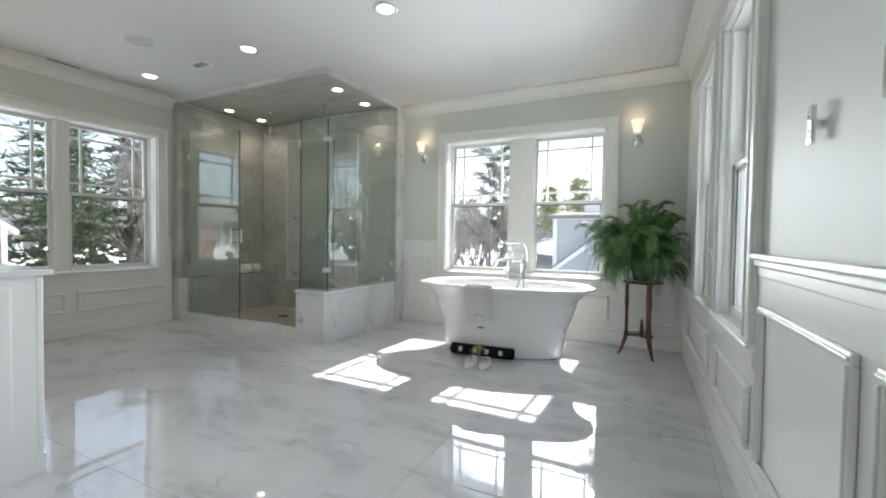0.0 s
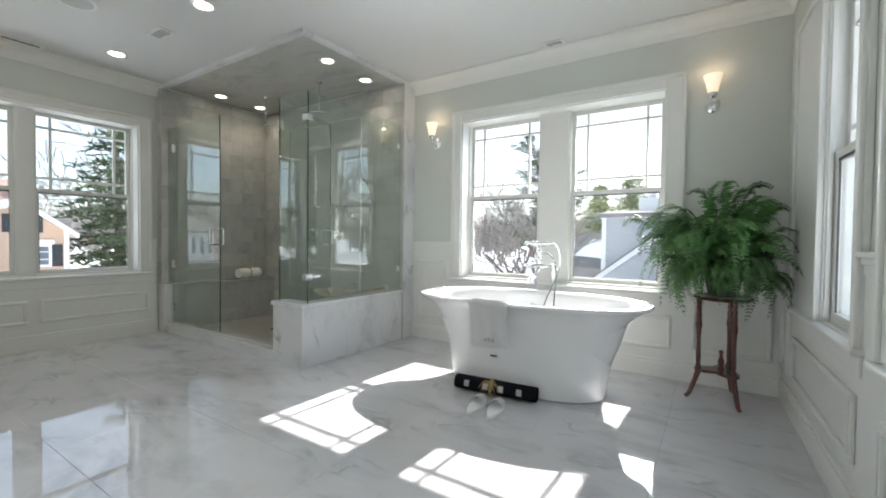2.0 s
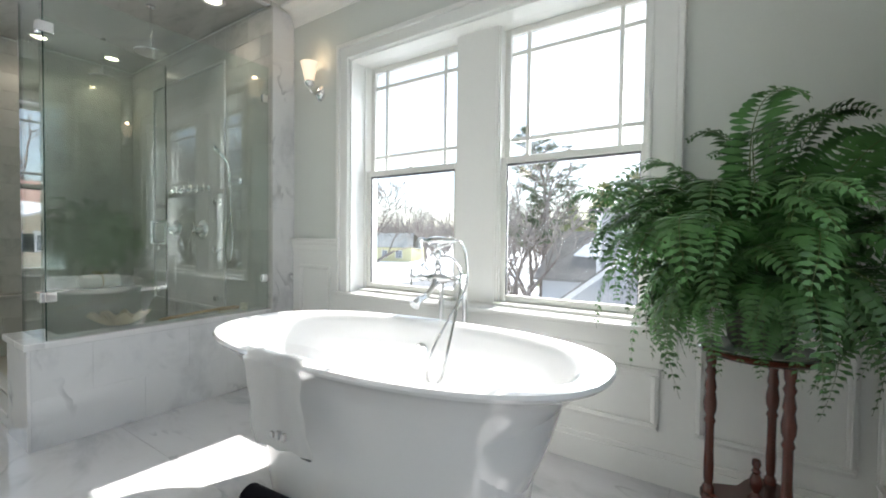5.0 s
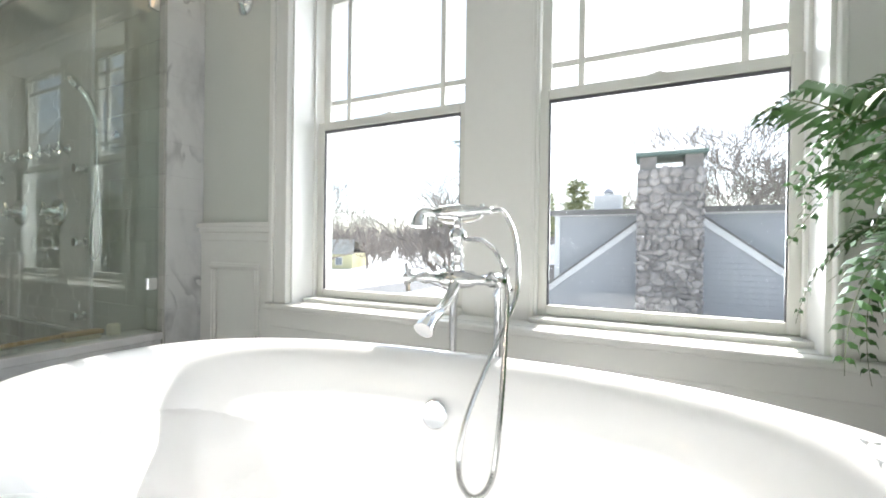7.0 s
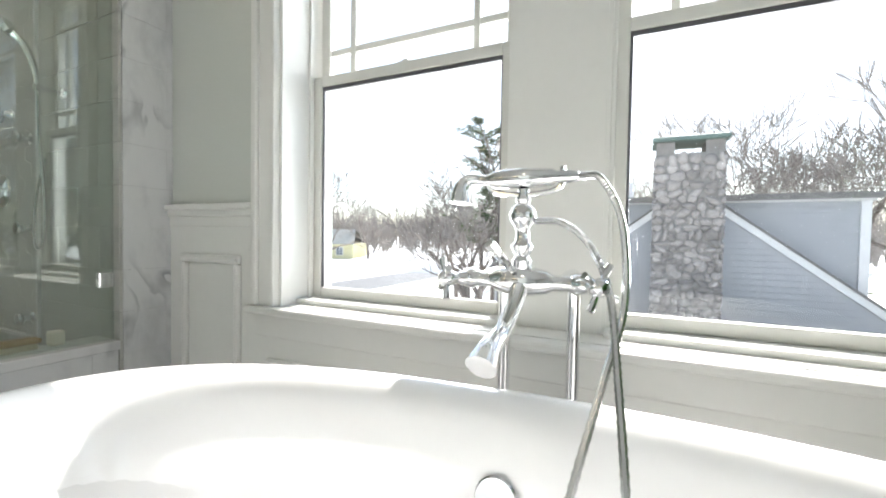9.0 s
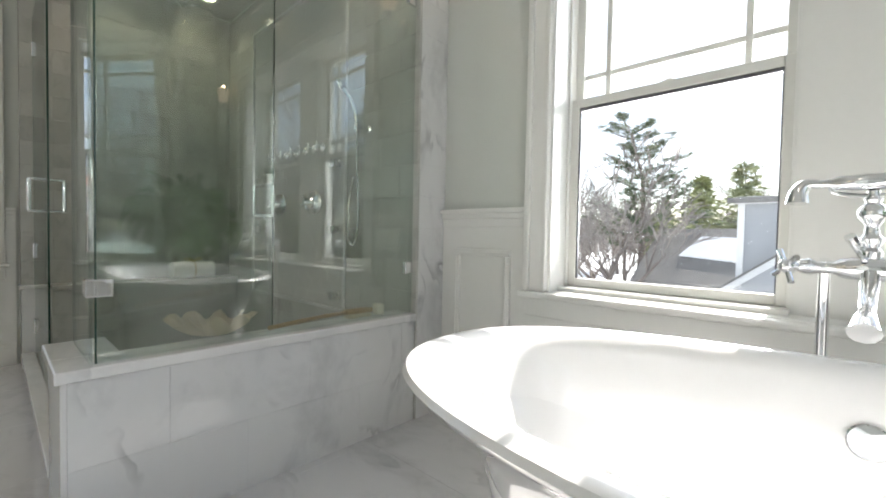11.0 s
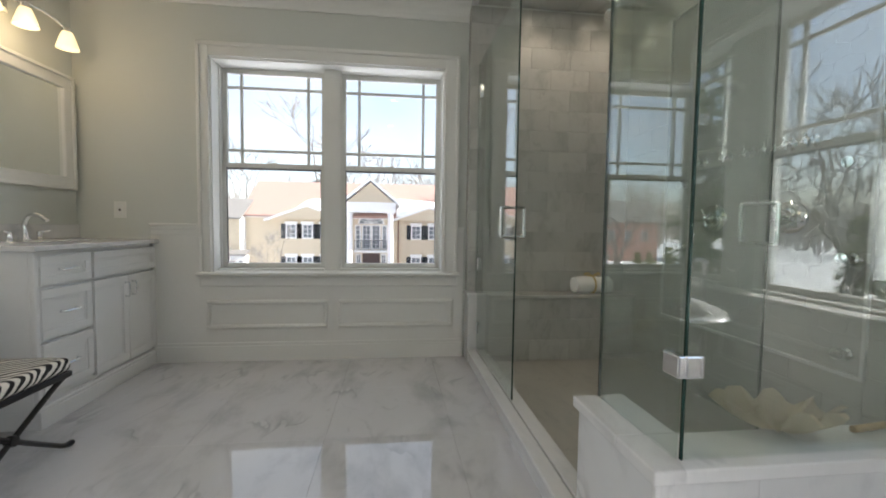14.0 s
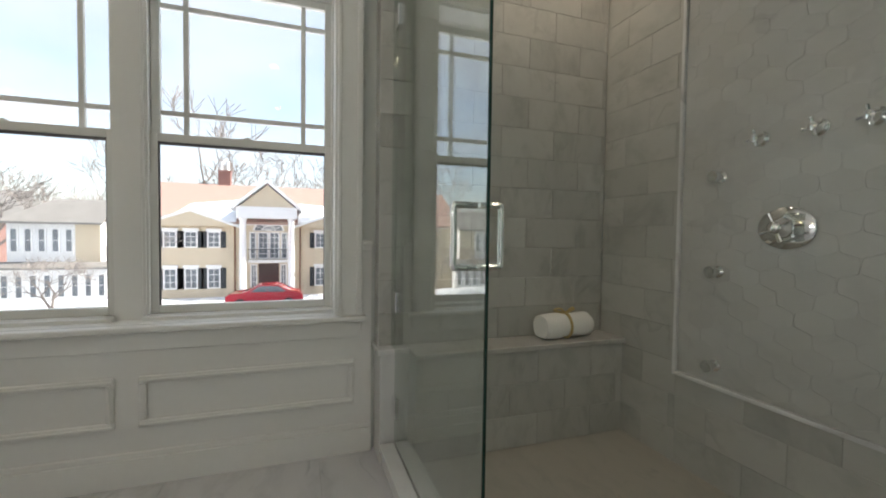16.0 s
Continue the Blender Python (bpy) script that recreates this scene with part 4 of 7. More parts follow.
# rolled bath mat and slippers
M_NAVY = plain("navy_cotton", (0.010, 0.010, 0.020), 0.95, vary=0.25, grain=150, bump=0.8)
M_RAFFIA = plain("raffia", (0.55, 0.43, 0.20), 0.7, vary=0.2, grain=40)
mat_roll = thing("rolled_bath_mat", "rolled black bath mat with white squares tied with raffia", "bath mat")
A, B = Vector((-1.545, 4.285, 0)), Vector((-0.985, 4.325, 0))
ax = (B - A).normalized()
nrm = Vector((-ax.y, ax.x, 0))
R0 = 0.052
bm = bmesh.new()
outer = []
spiral = [(R0 * (1 - 0.024 * t), t) for t in np.linspace(0, 5.6 * math.pi, 120)]
for s in (0.0, 1.0):
    base = A.lerp(B, s)
    outer.append([bm.verts.new(base + nrm * (r * math.cos(t - 0.8)) + Vector((0, 0, R0 + r * math.sin(t - 0.8)))) for r, t in spiral])
for i in range(len(spiral) - 1):
    bm.faces.new((outer[0][i], outer[0][i + 1], outer[1][i + 1], outer[1][i]))
bmesh.ops.solidify(bm, geom=bm.faces[:], thickness=0.0038)
part("mat", bm, M_NAVY, mat_roll, smooth=True)
for s in (0.17, 0.41, 0.60, 0.82):
    bm = bmesh.new()
    c = A.lerp(B, s)
    grid = [[bm.verts.new(c + ax * u + nrm * (-(R0 + 0.0016) * math.cos(t)) + Vector((0, 0, R0 + (R0 + 0.0016) * math.sin(t)))) for t in np.linspace(-0.15, 0.62, 6)] for u in (-0.018, 0.018)]
    for i in range(5):
        bm.faces.new((grid[0][i], grid[0][i + 1], grid[1][i + 1], grid[1][i]))
    bmesh.ops.solidify(bm, geom=bm.faces[:], thickness=0.002)
    part("square", bm, M_TOWEL, mat_roll, "white woven square")
bm = bmesh.new()
for k in range(4):
    c = A.lerp(B, 0.46 + 0.012 * k)
    tube(bm, [c + nrm * (-(R0 + 0.003) * math.cos(t)) + Vector((0, 0, R0 + (R0 + 0.003) * math.sin(t))) + ax * 0.004 * math.sin(3 * t) for t in np.linspace(-1.2, 4.0, 26)], 0.0022, 5)
for k in range(26):
    a = random.uniform(0, 2 * math.pi)
    c = A.lerp(B, 0.478) + nrm * -(R0 * 0.72) + Vector((0, 0, R0 * 1.78))
    ln = random.uniform(0.03, 0.085)
    d = ax * math.cos(a) + Vector((0, 0, 0.55 * math.sin(a))) - nrm * 0.45
    e = c + d * ln
    e.z = max(e.z - 0.5 * ln, 0.004)
    tube(bm, curve([c, c + d * ln * 0.5 - nrm * 0.02 + Vector((0, 0, 0.012)), e], 4), 0.0017, 4)
part("raffia_tie", bm, M_RAFFIA, mat_roll, "straw-coloured raffia bow")


def slipper(x, y, rz):
    s = thing("slipper", "white terry spa slipper with an open toe", "slipper", "pair of slippers")
    outline = []
    for i in range(28):
        t = 2 * math.pi * i / 28
        w = 0.044 + 0.008 * math.sin(t)
        outline.append((w * math.cos(t) + 0.004 * math.sin(2 * t), 0.132 * math.sin(t)))
    bm = prism(bmesh.new(), outline, 0.0, 0.016)
    bmesh.ops.bevel(bm, geom=[e for e in bm.edges if abs(e.verts[0].co.z - e.verts[1].co.z) < 1e-6], offset=0.005, segments=2, affect="EDGES")
    part("sole", bm, M_TOWEL, s)
    bm = bmesh.new()
    rows = []
    for k in range(7):
        yy = 0.0 + 0.090 * k / 6
        wid = 0.050 * math.sqrt(max(0.05, 1 - (yy / 0.150) ** 2))
        hgt = 0.052 - 0.014 * k / 6
        rows.append([bm.verts.new((-wid * math.cos(a), yy + 0.012 * math.sin(a), 0.012 + hgt * math.sin(a))) for a in np.linspace(0, math.pi, 13)])
    for a, b in zip(rows, rows[1:]):
        for i in range(12):
            bm.faces.new((a[i], a[i + 1], b[i + 1], b[i]))
    bmesh.ops.solidify(bm, geom=bm.faces[:], thickness=0.006)
    part("strap", bm, M_TOWEL, s, smooth=True)
    s.matrix_world = pose(x, y, 0.0005, 0, 0, rz)


slipper(-1.275, 4.06, 8)
slipper(-1.150, 4.07, 10)

# ---- plant stand and fern ----
PX, PY = -0.01, 5.05
stand = thing("plant_stand", "dark mahogany plant stand with three turned legs", "plant stand")
HT = 0.682
part("top", lathe(bmesh.new(), [(0, HT - 0.022), (0.150, HT - 0.022), (0.164, HT - 0.015), (0.169, HT - 0.008), (0.164, HT), (0.154, HT + 0.002), (0.0, HT - 0.002)], 36), M_MAHOG, stand, smooth=True)
part("inset", lathe(bmesh.new(), [(0.148, HT + 0.0005), (0.150, HT + 0.004), (0.146, HT + 0.0055), (0, HT + 0.0055)], 36), M_SLAB, stand, "pale marble inset top", smooth=True)
legs = (radians(200), radians(-62), radians(70))
leg_prof = [(0.013, 0.19), (0.017, 0.20), (0.017, 0.225), (0.011, 0.235), (0.014, 0.25), (0.015, 0.30), (0.013, 0.34), (0.013, 0.43), (0.017, 0.44), (0.012, 0.455), (0.018, 0.475), (0.019, 0.50), (0.014, 0.535), (0.017, 0.55), (0.012, 0.585), (0.017, 0.60), (0.011, 0.615), (0.015, 0.63), (0.016, HT - 0.022)]
for t in legs:
    c, s = math.cos(t), math.sin(t)
    part("leg", lathe(bmesh.new(), leg_prof, 14, Matrix.Translation((0.134 * c, 0.134 * s, 0))), M_MAHOG, stand, smooth=True)
    bm = tube(bmesh.new(), curve([(0.130 * c, 0.130 * s, 0.196), (0.145 * c, 0.145 * s, 0.15), (0.165 * c, 0.165 * s, 0.09), (0.186 * c, 0.186 * s, 0.035), (0.208 * c, 0.208 * s, 0.014)], 4), 0.012, 8, radii=[0.018 - 0.006 * i / 16 for i in range(17)])
    part("foot", bm, M_MAHOG, stand, "splayed sabre foot", smooth=True)
outline = []
for i in range(48):
    t = 2 * math.pi * i / 48
    near = max(math.cos(t - a) for a in legs)
    outline.append(((0.066 + 0.09 * max(0, near) ** 5) * math.cos(t), (0.066 + 0.09 * max(0, near) ** 5) * math.sin(t)))
part("shelf", prism(bmesh.new(), outline, 0.19, 0.208), M_MAHOG, stand)
part("finial", lathe(bmesh.new(), [(0.020, 0.207), (0.018, 0.215), (0.009, 0.225), (0.017, 0.245), (0.019, 0.262), (0.010, 0.285), (0.013, 0.292), (0.008, 0.300), (0.013, 0.315), (0.011, 0.328), (0, 0.334)], 16), M_MAHOG, stand, "turned finial", smooth=True)
stand.location = (PX, PY, 0)

M_POT = plain("dark_pot", (0.04, 0.035, 0.03), 0.6)
M_FERN = plain("fern_green", (0.07, 0.17, 0.046), 0.5, vary=0.45, grain=14, each=0.35)
M_STEM = plain("fern_stem", (0.10, 0.13, 0.035), 0.6, vary=0.2)
fern = thing("potted_fern", "lush green fern in a dark pot on the stand", "potted plant")
part("pot", lathe(bmesh.new(), [(0, 0), (0.075, 0), (0.085, 0.02), (0.105, 0.13), (0.112, 0.135), (0.112, 0.15), (0.10, 0.15), (0.095, 0.12), (0, 0.12)], 28), M_POT, fern, smooth=True)


def frond_mesh(k, length, lift, droop, sway):
    """One arching frond along +x with two rows of leaflets."""
    bm = bmesh.new()
    n = 34
    pts = []
    for i in range(n + 1):
        s = i / n
        pts.append(Vector((length * (math.sin(min(1.45, s * 1.5)) / 1.0) * 0.86, sway * s * s, lift * math.sin(s * 1.9) - droop * s ** 3)))
    tube(bm, pts, 0.0015, 4, radii=[0.0022 * (1 - 0.8 * i / n) for i in range(n + 1)])
    for f in bm.faces:
        f.material_index = 1
    rnd = random.Random(k)
    for i in range(3, n):
        s = i / n
        d = (pts[i + 1] - pts[i - 1]).normalized()
        side = d.cross(Vector((0, 0, 1))).normalized()
        up = side.cross(d)
        ln = 0.074 * (math.sin(math.pi * min(1, 0.18 + 0.80 * s)) ** 0.8) * rnd.uniform(0.85, 1.1)
        w = 0.0075 * (0.6 + 0.4 * math.sin(math.pi * s))
        for sgn in (-1, 1):
            o = (side * sgn + d * 0.28 + up * rnd.uniform(-0.22, 0.10)).normalized()
            tip = pts[i] + o * ln - Vector((0, 0, 0.18 * ln)) + d * 0.006
            mid = pts[i] + o * ln * 0.45 + up * 0.003
            a = bm.verts.new(pts[i])
            b = bm.verts.new(mid + d * w)
            c = bm.verts.new(tip)
            e = bm.verts.new(mid - d * w)
            m2 = bm.verts.new(pts[i] + o * ln * 0.8 + d * w * 0.6)
            m3 = bm.verts.new(pts[i] + o * ln * 0.8 - d * w * 0.6)
            bm.faces.new((a, b, e))
            bm.faces.new((b, m2, m3, e))
            bm.faces.new((m2, c, m3))
    me = bpy.data.meshes.new("frond")
    bm.to_mesh(me)
    bm.free()
    me.materials.append(M_FERN)
    me.materials.append(M_STEM)
    return me


FRONDS = [frond_mesh(k, *v) for k, v in enumerate(((0.50, 0.24, 0.20, 0.05), (0.46, 0.30, 0.16, -0.06), (0.44, 0.18, 0.27, 0.03), (0.36, 0.20, 0.30, -0.03), (0.52, 0.34, 0.10, 0.08), (0.34, 0.12, 0.33, 0.0)))]
rnd = random.Random(5)
for k in range(215):
    az = rnd.uniform(0, 2 * math.pi)
    into_corner = max(0.0, math.cos(az - radians(42)))
    which = rnd.choice((0, 1, 2, 3, 4, 5, 2, 0))
    size = rnd.uniform(0.74, 1.26) * (1 - 0.45 * into_corner)
    tilt = rnd.uniform(-50, 10) - 22 * into_corner
    ob = new("frond", FRONDS[which])
    ob.parent = fern
    ob.matrix_world = Matrix.Translation((0.05 * math.cos(az), 0.05 * math.sin(az), 0.12 + rnd.uniform(0, 0.05))) @ Matrix.Rotation(az, 4, "Z") @ Matrix.Rotation(radians(tilt), 4, "Y") @ Matrix.Rotation(radians(rnd.uniform(-25, 25)), 4, "X") @ Matrix.Scale(size, 4)
for k in range(44):
    az = radians(rnd.uniform(150, 330))
    ob = new("frond", FRONDS[rnd.choice((3, 5, 2))])
    ob.parent = fern
    ob.matrix_world = Matrix.Translation((0.07 * math.cos(az), 0.07 * math.sin(az), 0.13 + rnd.uniform(0, 0.05))) @ Matrix.Rotation(az, 4, "Z") @ Matrix.Rotation(radians(rnd.uniform(0, 32)), 4, "Y") @ Matrix.Rotation(radians(rnd.uniform(-30, 30)), 4, "X") @ Matrix.Scale(rnd.uniform(0.6, 0.95), 4)
ob = new("frond", FRONDS[4])
ob.parent = fern
ob.matrix_world = Matrix.Translation((0.02, -0.03, 0.15)) @ Matrix.Rotation(radians(-28), 4, "Z") @ Matrix.Rotation(radians(-42), 4, "Y") @ Matrix.Scale(1.12, 4)
fern.location = (PX, PY, HT + 0.006)

# ---- the vanity ----
VF, VT = 1.70, 0.862      # front of the cabinets, underside of the worktop


def ring_panel(name, parent, x0, x1, z0, z1, y, w=0.045):
    """A panelled front: field, four raised border pieces and an ogee bead inside them."""
    ob = part(name, box(bmesh.new(), x0, y - 0.018, z0, x1, y, z1, 0.002), M_CAB, parent)
    for kind, a, b, c, d in (("rail", x0, x1, z0, z0 + w), ("rail", x0, x1, z1 - w, z1), ("stile", x0, x0 + w, z0 + w, z1 - w), ("stile", x1 - w, x1, z0 + w, z1 - w)):
        part(kind, box(bmesh.new(), a, y + 0.0002, c, b, y + 0.008, d, 0.003), M_CAB, ob)
    for a, b, c, d in ((x0 + w, x1 - w, z0 + w, z0 + w + 0.012), (x0 + w, x1 - w, z1 - w - 0.012, z1 - w), (x0 + w, x0 + w + 0.012, z0 + w + 0.012, z1 - w - 0.012), (x1 - w - 0.012, x1 - w, z0 + w + 0.012, z1 - w - 0.012)):
        part("bead", box(bmesh.new(), a, y + 0.0002, c, b, y + 0.004, d, 0.0018), M_CAB, ob)
    return ob


def bow_pull(parent, x, z, y, w=0.09, upright=False):
    h = Vector((0, 0, w / 2)) if upright else Vector((w / 2, 0, 0))
    c = Vector((x, y, z))
    o = Vector((0, 0.026, 0))
    bm = tube(bmesh.new(), curve([c - h, c - h + o * 0.8, c - h * 0.5 + o, c + h * 0.5 + o, c + h + o * 0.8, c + h], 5), 0.0048, 8)
    for e in (c - h, c + h):
        lathe(bm, [(0.008, 0), (0.007, 0.004), (0.004, 0.006)], 10, aim(e, e + o))
    return part("pull", bm, M_CHROME, parent, "chrome bow pull", smooth=True)


def cabinet(x0, x1, drawers_near, label):
    """A sink base: a column of three drawers beside a pair of doors under a false front."""
    c = thing("vanity_cabinet", label, "vanity cabinet", "vanity cabinets")
    part("carcass", boxes((x0, YV, 0.10, x1, VF - 0.020, VT)), M_CAB, c)
    bm = boxes((x0, YV, 0, x1, VF + 0.012, 0.085), bevel=0.003)
    box(bm, x0, YV, 0.083, x1, VF + 0.004, 0.105, 0.006)
    part("plinth", bm, M_CAB, c)
    w = 0.34
    d0, d1 = (x1 - 0.035 - w, x1 - 0.035) if drawers_near else (x0 + 0.035, x0 + 0.035 + w)
    e0, e1 = (x0 + 0.012, d0 - 0.02) if drawers_near else (d1 + 0.02, x1 - 0.012)
    for z0, z1 in ((0.690, 0.838), (0.425, 0.672), (0.150, 0.407)):
        dr = ring_panel("drawer", c, d0, d1, z0, z1, VF)
        bow_pull(dr, (d0 + d1) / 2, (z0 + z1) / 2, VF + 0.001, 0.10)
    ring_panel("false_front", c, e0, e1, 0.690, 0.838, VF)
    mid = (e0 + e1) / 2
    for a, b, hx in ((e0, mid - 0.002, mid - 0.035), (mid + 0.002, e1, mid + 0.035)):
        dd = ring_panel("door", c, a, b, 0.130, 0.672, VF, 0.05)
        bow_pull(dd, hx, 0.585, VF + 0.009, 0.085, True)
    for xx in (x1 - 0.026, x0):
        bm = box(bmesh.new(), xx, VF - 0.021, 0.106, xx + 0.026, VF + 0.006, VT - 0.001, 0.006)
        part("pilaster", bm, M_CAB, c)
    return c


cabinet(XL + 0.005, -4.13, True, "white painted vanity cabinet with panelled drawers and doors beside the window")
cab2 = cabinet(-3.20, -2.30, False, "white painted vanity cabinet with panelled end near the entry")
bm = bmesh.new()
for a, b, c, d in ((1.25, 1.60, 0.16, 0.20), (1.25, 1.60, 0.78, 0.82), (1.25, 1.29, 0.20, 0.78), (1.56, 1.60, 0.20, 0.78)):
    box(bm, -2.301, a, c, -2.290, b, d, 0.003)
part("end_panel", bm, M_CAB, cab2)
desk = thing("makeup_desk", "white lowered make-up desk section with a drawer", "desk")
part("apron", boxes((-4.125, YV, 0.60, -3.205, 1.50, 0.715)), M_CAB, desk)
dr = ring_panel("drawer", desk, -4.09, -3.68, 0.612, 0.705, 1.518, 0.02)
bow_pull(dr, -3.885, 0.658, 1.527, 0.12)
dr = ring_panel("drawer", desk, -3.65, -3.24, 0.612, 0.705, 1.518, 0.02)
bow_pull(dr, -3.445, 0.658, 1.527, 0.12)
part("desk_top", boxes((-4.123, YV, 0.716, -3.207, 1.55, 0.742), bevel=0.004), M_SLAB, desk)
for x0, x1 in ((XL + 0.004, -4.10), (-3.23, -2.28)):
    top = thing("vanity_worktop", "white marble vanity top with a backsplash", "worktop", "vanity tops")
    part("slab", boxes((x0, YV, VT + 0.001, x1, VF + 0.035, VT + 0.028), bevel=0.004), M_SLAB, top)
    part("backsplash", boxes((x0, YV + 0.001, VT + 0.029, x1, YV + 0.021, VT + 0.125), bevel=0.003), M_SLAB, top)
    cx = (x0 + x1) / 2
    bm = lathe(bmesh.new(), [(0.195, VT + 0.030), (0.200, VT + 0.034), (0.185, VT + 0.034), (0.165, VT + 0.030), (0.0, VT + 0.0295)], 36, Matrix.Translation((cx, 1.45, 0)), 1.0, 0.72)
    part("basin_rim", bm, M_WHITE, top, "white basin", smooth=True)
    tap = thing("basin_tap", "chrome widespread basin tap with two levers", "tap", "basin taps")
    zt = VT + 0.028
    bm = lathe(bmesh.new(), [(0.028, 0), (0.026, 0.008), (0.016, 0.02), (0.014, 0.06)], 16, Matrix.Translation((cx, 1.285, zt)))
    tube(bm, curve([(cx, 1.285, zt + 0.05), (cx, 1.285, zt + 0.10), (cx, 1.31, zt + 0.145), (cx, 1.36, zt + 0.150), (cx, 1.405, zt + 0.118)], 5), 0.012, 10)
    part("spout", bm, M_CHROME, tap, smooth=True)
    for dx in (-0.10, 0.10):
        bm = lathe(bmesh.new(), [(0.024, 0), (0.022, 0.008), (0.012, 0.02), (0.015, 0.045), (0.010, 0.058), (0, 0.06)], 14, Matrix.Translation((cx + dx, 1.285, zt)))
        rod(bm, (cx + dx, 1.285, zt + 0.048), (cx + dx * 1.55, 1.30, zt + 0.060), 0.006, 0.004, 8)
        part("lever", bm, M_CHROME, tap, smooth=True)


def framed_mirror(x0, x1, z0, z1):
    m = thing("framed_mirror", "large mirror in a broad white frame above the vanity", "mirror", "vanity mirrors")
    w, y = 0.085, YV + 0.002
    bm = bmesh.new()
    for a, b, c, d in ((x0, x1, z0, z0 + w), (x0, x1, z1 - w, z1), (x0, x0 + w, z0 + w, z1 - w), (x1 - w, x1, z0 + w, z1 - w)):
        box(bm, a, y, c, b, y + 0.036, d, 0.006)
    for a, b, c, d in ((x0, x1, z0, z0 + 0.022), (x0, x1, z1 - 0.022, z1), (x0, x0 + 0.022, z0 + 0.022, z1 - 0.022), (x1 - 0.022, x1, z0 + 0.022, z1 - 0.022)):
        box(bm, a, y + 0.034, c, b, y + 0.048, d, 0.005)
    part("frame", bm, M_TRIM, m, "white moulded frame")
    part("mirror_glass", boxes((x0 + w - 0.004, y + 0.004, z0 + w - 0.004, x1 - w + 0.004, y + 0.016, z1 - w + 0.004)), M_MIRROR, m, "clear mirror glass")


framed_mirror(-5.10, -4.02, 1.215, 1.965)
framed_mirror(-3.26, -2.24, 1.215, 1.965)


def vanity_lamp(cx):
    v = thing("vanity_light", "chrome bar light with lit bell glass shades", "wall light", "vanity lights")
    z = 2.22
    part("backplate", boxes((cx - 0.09, YV + 0.001, z - 0.05, cx + 0.09, YV + 0.018, z + 0.05), bevel=0.006), M_CHROME, v)
    bm = tube(bmesh.new(), curve([(cx - 0.36, YV + 0.13, z - 0.01), (cx - 0.22, YV + 0.10, z + 0.035), (cx, YV + 0.05, z + 0.02), (cx + 0.22, YV + 0.10, z + 0.035), (cx + 0.36, YV + 0.13, z - 0.01)], 8), 0.008, 10)
    rod(bm, (cx, YV + 0.01, z + 0.01), (cx, YV + 0.055, z + 0.02), 0.011)
    part("arm", bm, M_CHROME, v, smooth=True)
    for dx, yy, zz in ((-0.345, 0.13, 0.0), (-0.115, 0.075, 0.03), (0.115, 0.075, 0.03), (0.345, 0.13, 0.0)):
        m = Matrix.Translation((cx + dx, YV + yy + 0.01, z + zz - 0.015))
        part("holder", lathe(bmesh.new(), [(0.010, 0.02), (0.016, 0.012), (0.024, 0), (0.028, -0.018)], 18, m), M_CHROME, v, smooth=True)
        part("shade", lathe(bmesh.new(), [(0.026, -0.012), (0.036, -0.035), (0.048, -0.075), (0.060, -0.115), (0.056, -0.115), (0.043, -0.072), (0.031, -0.035), (0.022, -0.016)], 28, m), M_VSHADE, v, "glowing frosted glass shade", smooth=True)
    d = bpy.data.lights.new("vanity_bulbs", "POINT")
    d.energy, d.color, d.shadow_soft_size = 1.0, (1.0, 0.76, 0.45), 0.10
    b = new("vanity_bulbs", d)
    b.location = (cx, YV + 0.22, 2.06)


vanity_lamp(-4.57)
vanity_lamp(-2.75)
plate = thing("switch_plate", "white outlet plate on the side wall", "outlet")
part("plate", boxes((XL + 0.0005, 1.44, 1.035, XL + 0.007, 1.52, 1.15), bevel=0.002), M_TRIM, plate)
part("socket", boxes((XL + 0.006, 1.463, 1.060, XL + 0.0085, 1.497, 1.125), bevel=0.001), M_CAB, plate)
part("sensor", boxes((XL + 0.008, 1.474, 1.085, XL + 0.0095, 1.486, 1.10)), M_BLACK, plate)
mag = thing("makeup_mirror", "small round chrome wall mirror on an arm", "mirror")
bm = rod(bmesh.new(), (-3.95, YV, 1.09), (-3.95, YV + 0.012, 1.09), 0.035)
tube(bm, curve([(-3.95, YV + 0.01, 1.09), (-3.93, YV + 0.08, 1.09), (-3.99, YV + 0.15, 1.09)], 5), 0.007, 8)
part("arm", bm, M_CHROME, mag, smooth=True)
mm = Matrix.Translation((-3.99, YV + 0.165, 1.09)) @ Matrix.Rotation(radians(-80), 4, "X") @ Matrix.Rotation(radians(20), 4, "Y")
part("rim", lathe(bmesh.new(), [(0.0, -0.008), (0.085, -0.008), (0.095, 0.0), (0.085, 0.008), (0.078, 0.006)], 32, mm), M_CHROME, mag, smooth=True)
part("mirror_glass", lathe(bmesh.new(), [(0.079, 0.003), (0.079, 0.0065), (0, 0.0066)], 32, mm), M_MIRROR, mag)


